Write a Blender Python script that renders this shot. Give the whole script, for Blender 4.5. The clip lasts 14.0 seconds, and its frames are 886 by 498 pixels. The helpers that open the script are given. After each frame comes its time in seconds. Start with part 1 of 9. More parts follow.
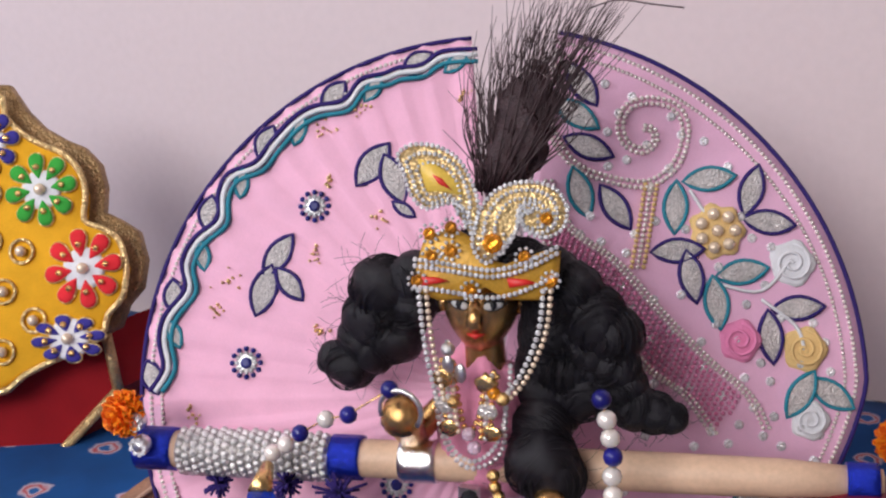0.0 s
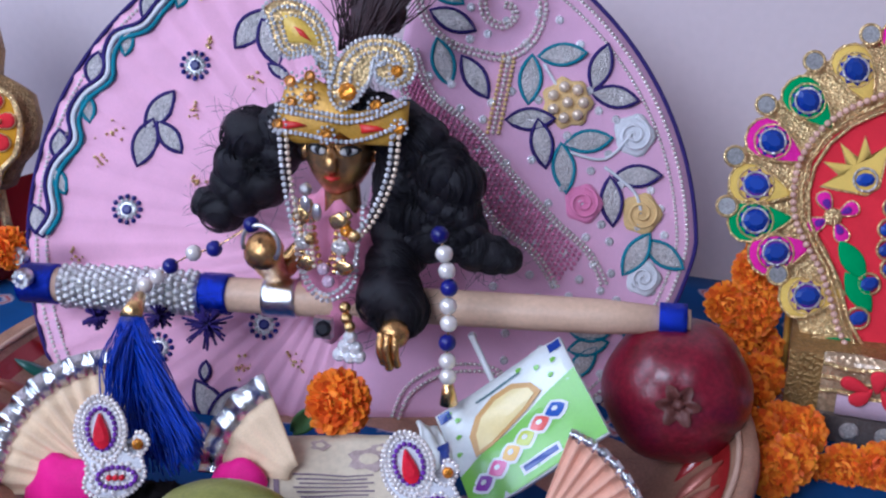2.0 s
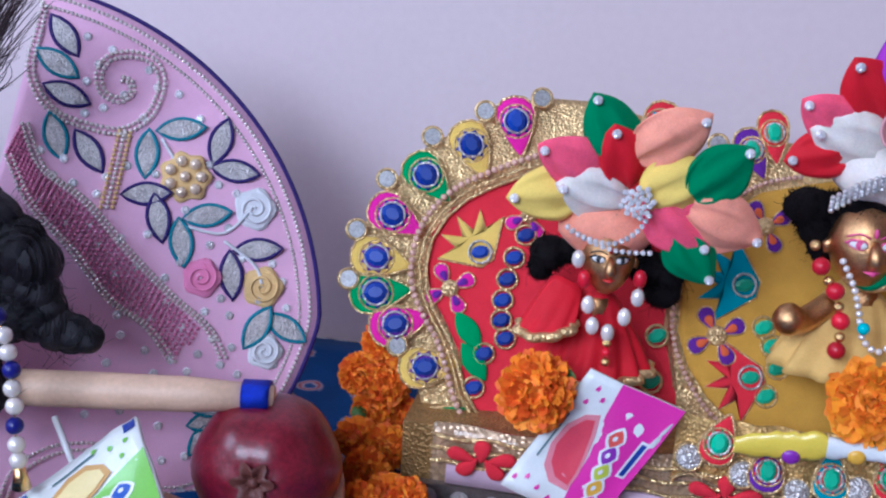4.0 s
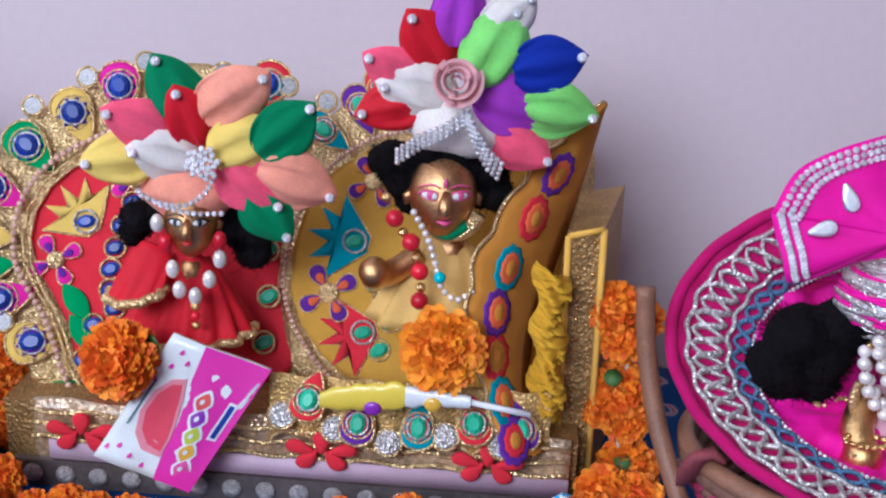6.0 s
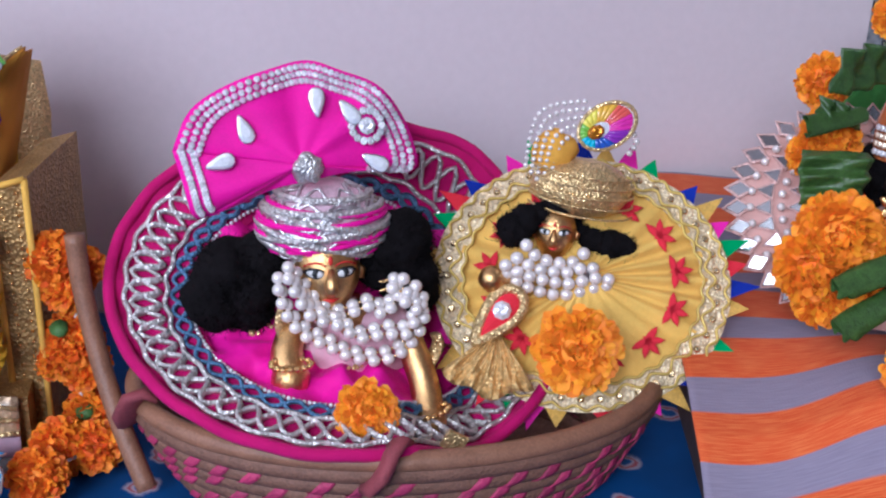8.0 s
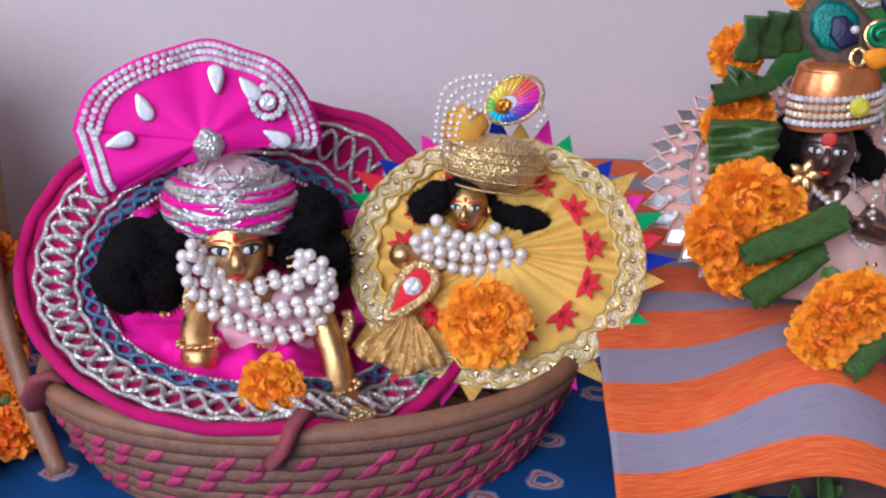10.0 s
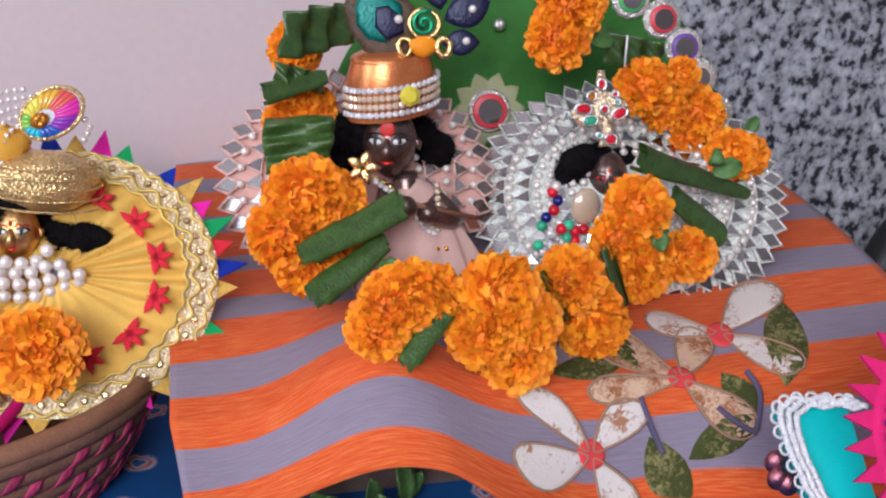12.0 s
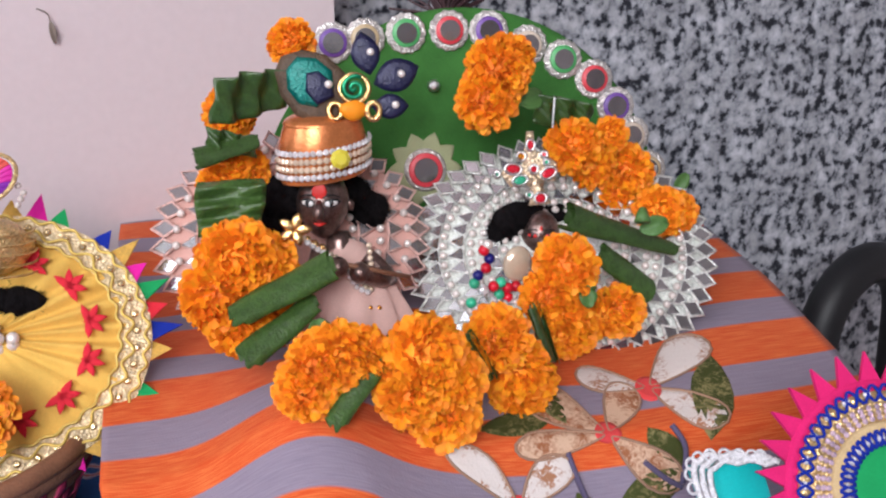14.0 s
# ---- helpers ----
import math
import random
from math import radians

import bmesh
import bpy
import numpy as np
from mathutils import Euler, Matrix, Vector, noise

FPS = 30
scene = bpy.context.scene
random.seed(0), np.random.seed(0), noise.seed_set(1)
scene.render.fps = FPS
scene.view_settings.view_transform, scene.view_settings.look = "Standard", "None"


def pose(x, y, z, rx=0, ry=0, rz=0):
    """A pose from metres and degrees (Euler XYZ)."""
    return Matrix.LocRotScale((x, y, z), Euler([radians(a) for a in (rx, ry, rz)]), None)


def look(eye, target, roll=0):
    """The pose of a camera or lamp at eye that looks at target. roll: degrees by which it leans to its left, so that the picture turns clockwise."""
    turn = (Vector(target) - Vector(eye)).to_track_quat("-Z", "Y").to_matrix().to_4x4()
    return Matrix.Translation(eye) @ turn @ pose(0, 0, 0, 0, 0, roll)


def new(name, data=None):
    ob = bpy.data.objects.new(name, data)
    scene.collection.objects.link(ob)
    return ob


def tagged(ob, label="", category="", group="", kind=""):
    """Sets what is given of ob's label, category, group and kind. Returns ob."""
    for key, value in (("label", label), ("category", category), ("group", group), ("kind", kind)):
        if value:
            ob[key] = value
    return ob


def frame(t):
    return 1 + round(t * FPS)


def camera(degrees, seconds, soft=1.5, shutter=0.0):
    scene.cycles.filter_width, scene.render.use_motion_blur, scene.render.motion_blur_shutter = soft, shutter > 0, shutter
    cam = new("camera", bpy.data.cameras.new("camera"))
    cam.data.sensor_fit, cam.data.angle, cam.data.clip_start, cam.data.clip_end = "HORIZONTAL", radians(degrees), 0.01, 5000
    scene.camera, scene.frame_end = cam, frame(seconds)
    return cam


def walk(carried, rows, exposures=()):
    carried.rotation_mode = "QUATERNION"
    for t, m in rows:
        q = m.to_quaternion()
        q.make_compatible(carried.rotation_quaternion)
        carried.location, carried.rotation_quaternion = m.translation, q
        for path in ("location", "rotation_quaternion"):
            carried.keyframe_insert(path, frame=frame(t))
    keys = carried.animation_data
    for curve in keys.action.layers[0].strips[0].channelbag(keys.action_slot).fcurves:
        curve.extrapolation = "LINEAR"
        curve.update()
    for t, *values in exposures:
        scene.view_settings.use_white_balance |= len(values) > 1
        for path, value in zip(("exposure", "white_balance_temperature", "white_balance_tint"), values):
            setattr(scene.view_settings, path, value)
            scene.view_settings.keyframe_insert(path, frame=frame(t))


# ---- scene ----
cam = camera(41.1, 14.0, soft=2.25)
PATH = [
    (0, (0.065, -0.015, 0.428), (-0.616, 1.764, -0.184), -1.5),
    (0.5, (0.092, -0.015, 0.414), (-0.602, 1.725, -0.286), -0.6),
    (1, (0.098, -0.026, 0.389), (-0.568, 1.709, -0.35), 1.1),
    (1.5, (0.112, -0.061, 0.387), (-0.514, 1.695, -0.338), 2.3),
    (2, (0.135, -0.075, 0.401), (-0.423, 1.706, -0.318), 1.6),
    (2.5, (0.162, -0.078, 0.41), (-0.333, 1.734, -0.278), 2.2),
    (3, (0.204, -0.05, 0.408), (-0.199, 1.783, -0.282), 4.0),
    (3.2, (0.226, -0.042, 0.411), (-0.149, 1.806, -0.257), 4.0),
    (5.3, (0.423, -0.011, 0.426), (0.142, 1.874, -0.18), 2.3),
    (5.5, (0.447, -0.005, 0.425), (0.208, 1.882, -0.191), 2.2),
    (6, (0.498, 0.002, 0.424), (0.366, 1.886, -0.236), 2.5),
    (6.5, (0.532, 0.0, 0.426), (0.501, 1.873, -0.275), 2.7),
    (7, (0.578, -0.002, 0.436), (0.636, 1.867, -0.275), 2.1),
    (7.5, (0.638, -0.008, 0.432), (0.832, 1.851, -0.28), 2.6),
    (8, (0.688, -0.007, 0.431), (1.023, 1.823, -0.303), 2.4),
    (8.2, (0.699, -0.011, 0.43), (1.073, 1.813, -0.3), 2.6),
    (10.3, (0.754, -0.029, 0.4), (1.07, 1.824, -0.284), 0.8),
    (10.5, (0.753, -0.024, 0.406), (1.108, 1.823, -0.273), 0.9),
    (11, (0.779, -0.026, 0.409), (1.207, 1.798, -0.291), 0.9),
    (11.5, (0.823, -0.03, 0.404), (1.405, 1.747, -0.303), 0.5),
    (12, (0.871, -0.039, 0.404), (1.603, 1.684, -0.299), -0.0),
    (12.5, (0.893, -0.05, 0.406), (1.662, 1.657, -0.295), -0.2),
    (13, (0.896, -0.058, 0.407), (1.678, 1.648, -0.284), -0.1),
    (13.5, (0.897, -0.063, 0.419), (1.666, 1.663, -0.236), -0.1),
    (14, (0.896, -0.061, 0.42), (1.673, 1.669, -0.216), -0.2),
]
EXPOSURES = [(0.0, 0.12, 6350, 10), (0.5, 0.03, 5500, 10), (1.5, -0.03, 5200, 10), (3.0, 0.08, 4680, 10), (5.5, 0.27, 5400, 10), (6.5, 0.31, 5080, 10),
             (8.0, 0.40, 5180, 10), (10.5, 0.44, 5550, 10), (11.5, 0.48, 5750, 10), (12.5, 0.63, 5950, 10), (14.0, 0.70, 6100, 10)]
walk(cam, [(t, look(eye, target, roll)) for t, eye, target, roll in PATH], EXPOSURES)


# ---- light ----
world = bpy.data.worlds.new("world")
scene.world = world
world.use_nodes = True
sky = world.node_tree.nodes.new("ShaderNodeTexSky")
sky.sky_type, sky.sun_disc, sky.sun_elevation, sky.sun_rotation = "NISHITA", False, radians(35), radians(200)
world.node_tree.links.new(sky.outputs[0], world.node_tree.nodes["Background"].inputs[0])
world.node_tree.nodes["Background"].inputs[1].default_value = 0.12


def area_lamp(name, eye, target, sx, sy, watts, colour):
    data = bpy.data.lights.new(name, "AREA")
    data.shape, data.size, data.size_y, data.energy, data.color = "RECTANGLE", sx, sy, watts, colour
    ob = new(name, data)
    ob.matrix_world = look(eye, target)
    return ob


# daylight from the front left, through assumed windows out of view
area_lamp("window_daylight", (-0.75, -2.36, 1.82), (0.1, 1.0, 0.2), 1.9, 1.2, 76, (1.0, 0.97, 0.96))
area_lamp("side_window_daylight", (-2.06, -0.5, 1.62), (0.6, 0.6, 0.2), 1.1, 1.1, 22, (0.95, 0.97, 1.0))
scene.view_settings.exposure = 0.0

# ---- materials ----
MATS = {}


def mat(name, colour, rough=0.6, metal=0.0, spread=0.15, scale=60.0, bump=0.15, fine=600.0, island=0.0, rand=0.0,
        sheen=0.0, coat=0.0, sss=0.0, glitter=0.0, hue=0.0, spec=0.5):
    """A surface with colour drift at a coarse and a fine scale, relief, and optional glitter."""
    if name in MATS:
        return MATS[name]
    m = bpy.data.materials.new(name)
    m.use_nodes = True
    nt = m.node_tree
    N, K = nt.nodes, nt.links
    b = N["Principled BSDF"]
    b.inputs["Roughness"].default_value, b.inputs["Metallic"].default_value = rough, metal
    b.inputs["Sheen Weight"].default_value, b.inputs["Coat Weight"].default_value = sheen, coat
    b.inputs["Sheen Roughness"].default_value, b.inputs["Coat Roughness"].default_value = 0.4, 0.12
    b.inputs["Specular IOR Level"].default_value = spec
    tc = N.new("ShaderNodeTexCoord")
    n1 = N.new("ShaderNodeTexNoise")
    n1.inputs["Scale"].default_value, n1.inputs["Detail"].default_value = scale, 4
    n2 = N.new("ShaderNodeTexNoise")
    n2.inputs["Scale"].default_value, n2.inputs["Detail"].default_value = fine, 2
    for n in (n1, n2):
        K.new(tc.outputs["Object"], n.inputs["Vector"])
    add = N.new("ShaderNodeMath")
    add.operation = "ADD"
    K.new(n1.outputs["Fac"], add.inputs[0])
    K.new(n2.outputs["Fac"], add.inputs[1])
    val = N.new("ShaderNodeMapRange")
    val.inputs["From Min"].default_value, val.inputs["From Max"].default_value = 0.6, 1.4
    val.inputs["To Min"].default_value, val.inputs["To Max"].default_value = 1 - spread, 1 + spread
    K.new(add.outputs[0], val.inputs["Value"])
    hsv = N.new("ShaderNodeHueSaturation")
    hsv.inputs["Color"].default_value = (*colour, 1)
    v = val.outputs[0]
    for amount, node, out in ((island, "ShaderNodeNewGeometry", "Random Per Island"), (rand, "ShaderNodeObjectInfo", "Random")):
        if amount:
            g = N.new(node)
            r = N.new("ShaderNodeMapRange")
            r.inputs["To Min"].default_value, r.inputs["To Max"].default_value = 1 - amount, 1 + amount
            K.new(g.outputs[out], r.inputs["Value"])
            mul = N.new("ShaderNodeMath")
            mul.operation = "MULTIPLY"
            K.new(v, mul.inputs[0])
            K.new(r.outputs[0], mul.inputs[1])
            v = mul.outputs[0]
            if hue:
                h = N.new("ShaderNodeMapRange")
                h.inputs["To Min"].default_value, h.inputs["To Max"].default_value = 0.5 - hue, 0.5 + hue
                K.new(g.outputs[out], h.inputs["Value"])
                K.new(h.outputs[0], hsv.inputs["Hue"])
    K.new(v, hsv.inputs["Value"])
    K.new(hsv.outputs[0], b.inputs["Base Color"])
    bp = N.new("ShaderNodeBump")
    bp.inputs["Strength"].default_value, bp.inputs["Distance"].default_value = bump, 0.0015
    K.new(add.outputs[0], bp.inputs["Height"])
    normal = bp.outputs[0]
    if glitter:
        vo = N.new("ShaderNodeTexVoronoi")
        vo.inputs["Scale"].default_value = glitter
        K.new(tc.outputs["Object"], vo.inputs["Vector"])
        b2 = N.new("ShaderNodeBump")
        b2.inputs["Strength"].default_value, b2.inputs["Distance"].default_value = 0.9, 0.0012
        K.new(vo.outputs["Distance"], b2.inputs["Height"])
        K.new(normal, b2.inputs["Normal"])
        normal = b2.outputs[0]
        mx = N.new("ShaderNodeMapRange")
        mx.inputs["To Min"].default_value, mx.inputs["To Max"].default_value = 0.75, 1.25
        K.new(vo.outputs["Color"], mx.inputs["Value"])
        mul = N.new("ShaderNodeMath")
        mul.operation = "MULTIPLY"
        K.new(v, mul.inputs[0])
        K.new(mx.outputs[0], mul.inputs[1])
        K.new(mul.outputs[0], hsv.inputs["Value"])
    K.new(normal, b.inputs["Normal"])
    if sss:
        b.inputs["Subsurface Weight"].default_value = sss
        b.inputs["Subsurface Radius"].default_value = (0.01, 0.004, 0.002)
        b.inputs["Subsurface Scale"].default_value = 0.3
    MATS[name] = m
    return m


def cloth(name, c, **k):
    return mat(name, c, **{**dict(rough=0.8, sheen=0.03, spec=0.14, spread=0.16, scale=45, fine=1400, bump=0.35), **k})


def foil(name, c, **k):
    return mat(name, c, **{**dict(rough=0.28, metal=1.0, spread=0.25, scale=120, fine=900, bump=0.3), **k})


def gem(name, c, **k):
    return mat(name, c, **{**dict(rough=0.3, spec=0.35, metal=0.0, coat=0.12, spread=0.2, scale=200, bump=0.02, rand=0.25), **k})


wall_paint = mat("wall_paint", (0.69, 0.575, 0.59), 0.75, spread=0.035, scale=3.0, fine=120, bump=0.06)
pink_net = cloth("pink_net", (0.87, 0.47, 0.63), sheen=0.2, spread=0.1)
pink_satin = cloth("pink_satin", (0.83, 0.48, 0.66), rough=0.55, spread=0.09)
pink_bugle = mat("pink_bugle_beads", (0.80, 0.25, 0.45), 0.25, coat=0.5, spread=0.25, scale=200, glitter=900)
navy_cord = cloth("navy_cord", (0.035, 0.02, 0.14), rough=0.6)
teal_cord = cloth("teal_cord", (0.03, 0.22, 0.30), rough=0.6)
white_thread = cloth("white_thread", (0.78, 0.77, 0.80), spread=0.12, bump=0.6)
yellow_thread = cloth("yellow_thread", (0.80, 0.55, 0.24), bump=0.6)
pink_thread = cloth("pink_thread", (0.85, 0.28, 0.50), bump=0.6)
clear_stone = mat("clear_stone", (0.92, 0.92, 0.94), 0.08, 0.15, coat=1.0, spread=0.1, scale=300, bump=0.02)
silver_bead = mat("silver_beads", (0.66, 0.61, 0.59), 0.4, 0.45, glitter=820, spread=0.25)
silver = foil("silver_metal", (0.78, 0.76, 0.76))
silver_foil = foil("silver_foil", (0.90, 0.91, 0.92), rough=0.18, scale=60, bump=0.35)
gold = foil("gold_metal", (0.88, 0.58, 0.24), rough=0.2)
gold_lace = mat("gold_lace", (0.78, 0.56, 0.26), 0.3, 0.7, glitter=520, spread=0.3)
silver_lace = mat("silver_lace", (0.66, 0.62, 0.59), 0.34, 0.6, glitter=520, spread=0.3)
brass = foil("brass_idol", (0.60, 0.34, 0.15), rough=0.36, spread=0.35)
dark_brass = foil("aged_brass_idol", (0.60, 0.34, 0.13), rough=0.24, spread=0.4, metal=0.95)
pearl = mat("pearl", (0.84, 0.76, 0.71), 0.2, 0.2, coat=0.8, spread=0.05, bump=0.02, rand=0.08)
cream_pearl = mat("cream_pearl", (0.78, 0.62, 0.46), 0.2, 0.3, coat=0.8, spread=0.05, bump=0.02, rand=0.1)
crystal = gem("crystal", (0.92, 0.91, 0.93), metal=0.35, rough=0.12, coat=0.5, glitter=2.2)
pink_crystal = gem("pink_crystal", (0.90, 0.66, 0.80), metal=0.35, rough=0.12, coat=0.5, glitter=2.2)
blue_gem = gem("blue_gem", (0.015, 0.05, 0.32))
navy_bead = gem("navy_bead", (0.012, 0.012, 0.16))
red_gem = gem("red_gem", (0.62, 0.01, 0.03))
amber_gem = gem("amber_gem", (0.66, 0.24, 0.01), metal=0.6, coat=0.5, rough=0.15, glitter=1.7)
green_gem = gem("green_gem", (0.05, 0.45, 0.25))
black_gem = gem("black_gem", (0.01, 0.01, 0.015))
mirror_glass = mat("mirror_glass", (0.56, 0.56, 0.57), 0.2, 1.0, spread=0.05, bump=0.04, rand=0.35)
disc_glass = mat("dull_mirror_disc", (0.30, 0.29, 0.29), 0.4, 0.35, spread=0.4, scale=300, bump=0.1, rand=0.4)
hair = mat("black_hair", (0.012, 0.010, 0.014), 0.42, spread=0.5, scale=90, fine=1500, bump=0.5, spec=0.3)
wool = mat("black_wool_hair", (0.011, 0.009, 0.010), 0.9, spread=0.5, scale=200, fine=1800, bump=1.0, spec=0.08)
marigold_mat = mat("marigold_petals", (1.0, 0.31, 0.006), 0.6, spread=0.08, scale=90, island=0.14, hue=0.010, sss=0.25, bump=0.2)
deep_marigold = mat("deep_marigold_petals", (0.94, 0.225, 0.006), 0.6, spread=0.12, scale=90, island=0.16, hue=0.015, sss=0.25, bump=0.2)
leaf_mat = mat("dark_leaf", (0.042, 0.088, 0.018), 0.38, spread=0.5, scale=130, bump=0.35, rand=0.25, coat=0.15)
calyx_mat = mat("green_calyx", (0.09, 0.20, 0.05), 0.5, spread=0.2, scale=90, bump=0.2)
bamboo = mat("bamboo", (0.66, 0.44, 0.30), 0.5, spread=0.12, scale=40, fine=300, bump=0.2)
cane = mat("cane", (0.27, 0.125, 0.07), 0.5, spread=0.3, scale=60, bump=0.3)
blue_foil = foil("blue_foil", (0.012, 0.03, 0.42), rough=0.22, metal=0.75, bump=0.8)
royal_silk = mat("royal_blue_silk", (0.006, 0.045, 0.46), 0.42, spread=0.3, scale=150)
magenta = cloth("magenta_satin", (0.78, 0.015, 0.25), rough=0.5)
magenta_velvet = cloth("magenta_velvet", (0.50, 0.006, 0.13), sheen=0.06)
hot_pink = cloth("hot_pink_satin", (0.82, 0.008, 0.33), rough=0.5)
coral = cloth("coral_net", (0.93, 0.36, 0.24), sheen=0.08, sss=0.15, spread=0.22, scale=70)
rose_net = cloth("rose_net", (0.92, 0.11, 0.20), sheen=0.08, sss=0.15, spread=0.22, scale=70)
red_cloth = cloth("red_satin", (0.62, 0.012, 0.025), rough=0.45)
dark_red = cloth("dark_red_velvet", (0.30, 0.01, 0.015), sheen=0.12)
yellow_cloth = cloth("yellow_cloth", (0.82, 0.46, 0.08))
cream_cloth = cloth("cream_cloth", (0.78, 0.58, 0.38), rough=0.6)
mustard = cloth("mustard_velvet", (0.60, 0.25, 0.035))
purple_cloth = cloth("purple_net", (0.38, 0.05, 0.50), sheen=0.08, sss=0.15, spread=0.22, scale=70)
lime_cloth = cloth("lime_net", (0.28, 0.72, 0.16), sheen=0.08, sss=0.15, spread=0.22, scale=70)
green_cloth = cloth("green_velvet", (0.015, 0.21, 0.08))
moss_cloth = cloth("moss_green_velvet", (0.05, 0.17, 0.035), spread=0.3)
blue_cloth = cloth("deep_blue_velvet", (0.012, 0.03, 0.32))
white_net = cloth("white_net", (0.82, 0.75, 0.68), sheen=0.08, sss=0.15, spread=0.22, scale=70)
peach_cloth = cloth("peach_cloth", (0.82, 0.45, 0.32))
pale_pink = cloth("pale_pink_net", (0.82, 0.50, 0.58))
teal_cloth = cloth("teal_felt", (0.02, 0.30, 0.38))
orange_felt = cloth("orange_felt", (0.80, 0.15, 0.05))
violet_felt = cloth("violet_felt", (0.14, 0.03, 0.32))
plastic_white = mat("white_plastic", (0.80, 0.80, 0.80), 0.3, spread=0.04)
black_paint = mat("black_paint", (0.01, 0.01, 0.012), 0.35, spread=0.1)
white_paint = mat("white_paint", (0.78, 0.76, 0.74), 0.4, spread=0.05)
red_paint = mat("red_paint", (0.60, 0.02, 0.015), 0.45, spread=0.15)
pink_paint = mat("pink_paint", (0.70, 0.08, 0.25), 0.45, spread=0.15)


# ---- building helpers ----
INV = {}
Z = Vector((0, 0, 1))


def V(*a):
    return Vector(a if len(a) > 1 else a[0])


def plane(origin, normal):
    """A frame on a leaning panel: x to the right, y up the panel, z out of it."""
    n = V(normal).normalized()
    u = Z.cross(n).normalized()
    v = n.cross(u)
    m = Matrix((u, v, n)).transposed().to_4x4()
    m.translation = origin
    return m


def aim(p, d, roll=0.0, s=1.0):
    """A pose at p whose z axis points along d."""
    q = V(d).to_track_quat("Z", "Y").to_matrix().to_4x4()
    return Matrix.Translation(p) @ q @ Matrix.Rotation(roll, 4, "Z") @ Matrix.Diagonal((s, s, s, 1))


class Shape:
    """Collects vertices and faces, with a material slot each."""

    def __init__(self):
        self.v, self.f, self.m = [], [], []

    def add(self, verts, faces, mi=0, at=None):
        k = len(self.v)
        self.v += [tuple(at @ V(p)) if at else tuple(p) for p in verts]
        self.f += [tuple(i + k for i in f) for f in faces]
        self.m += [mi] * len(faces)
        return self

    def mesh(self, name, mats, smooth=True):
        me = bpy.data.meshes.new(name)
        me.from_pydata(self.v, [], self.f)
        for m in mats if isinstance(mats, (list, tuple)) else [mats]:
            me.materials.append(m)
        me.polygons.foreach_set("material_index", self.m)
        me.polygons.foreach_set("use_smooth", [smooth] * len(me.polygons))
        me.update()
        return me


def thing(name, label, category, at=None, group="", kind="", local=False):
    """An empty at the base of a thing; its parts are given in world metres, or in its own frame if local."""
    e = new(name)
    e.empty_display_size = 0.01
    m = at if isinstance(at, Matrix) else Matrix.Translation(at or (0, 0, 0))
    e.matrix_basis = m
    INV[e] = (m, Matrix.Identity(4) if local else m.inverted())
    return tagged(e, label, category, group, kind)


def put(name, me, parent, at=None, label=""):
    """A part on a mesh that may be shared."""
    ob = new(name, me)
    m = at or Matrix.Identity(4)
    ob.matrix_basis = m
    if parent:
        pm, inv = INV[parent]
        ob.parent = parent
        ob.matrix_parent_inverse = inv
        w = pm @ inv @ m
        INV[ob] = (w, w.inverted() @ pm @ inv)
    if label:
        ob["label"] = label
    return ob


def part(name, shape, material, parent, label="", smooth=True):
    ob = put(name, shape.mesh(name, material, smooth), parent, None, label)
    if name in ("gold_sprig", "fine_beading", "bugle_beading", "feather_fringe", "vane"):
        ob["kind"] = "stuff"
    return ob


def solo(name, shape, material, label, category, group="", kind="", smooth=True):
    """A thing of one mesh."""
    ob = new(name, shape.mesh(name, material, smooth))
    return tagged(ob, label, category, group, kind)


def grid(f, nu, nv, closed=False):
    """A sheet f(u, v), both from 0 to 1."""
    nuu = nu if closed else nu + 1
    verts = [f(i / nu, j / nv) for j in range(nv + 1) for i in range(nuu)]
    faces = []
    for j in range(nv):
        for i in range(nu):
            a, b = j * nuu + i, j * nuu + (i + 1) % nuu
            faces.append((a, b, b + nuu, a + nuu))
    return verts, faces


def slab(f, nu, nv, off):
    """A sheet with thickness: f(u, v), and a second layer shifted by off."""
    a, fa = grid(f, nu, nv)
    n = len(a)
    verts = [tuple(p) for p in a] + [tuple(V(p) + V(off)) for p in a]
    faces = list(fa) + [tuple(i + n for i in reversed(q)) for q in fa]
    rim = list(range(nu + 1)) + [(nu + 1) * j + nu for j in range(1, nv + 1)] + [(nu + 1) * nv + i for i in range(nu - 1, -1, -1)] + [(nu + 1) * j for j in range(nv - 1, 0, -1)]
    for a1, b1 in zip(rim, rim[1:] + rim[:1]):
        faces.append((b1, a1, a1 + n, b1 + n))
    return verts, faces


def smooth_path(pts, n=6, closed=False):
    """A Catmull-Rom line through the points."""
    P = [V(p) for p in pts]
    k = len(P)
    out = []
    for i in range(k if closed else k - 1):
        p0 = P[(i - 1) % k] if closed or i else P[0]
        p1, p2 = P[i], P[(i + 1) % k]
        p3 = P[(i + 2) % k] if closed or i + 2 < k else P[-1]
        for j in range(n):
            t = j / n
            out.append(0.5 * (2 * p1 + (p2 - p0) * t + (2 * p0 - 5 * p1 + 4 * p2 - p3) * t * t + (3 * p1 - p0 - 3 * p2 + p3) * t ** 3))
    return out if closed else out + [P[-1]]


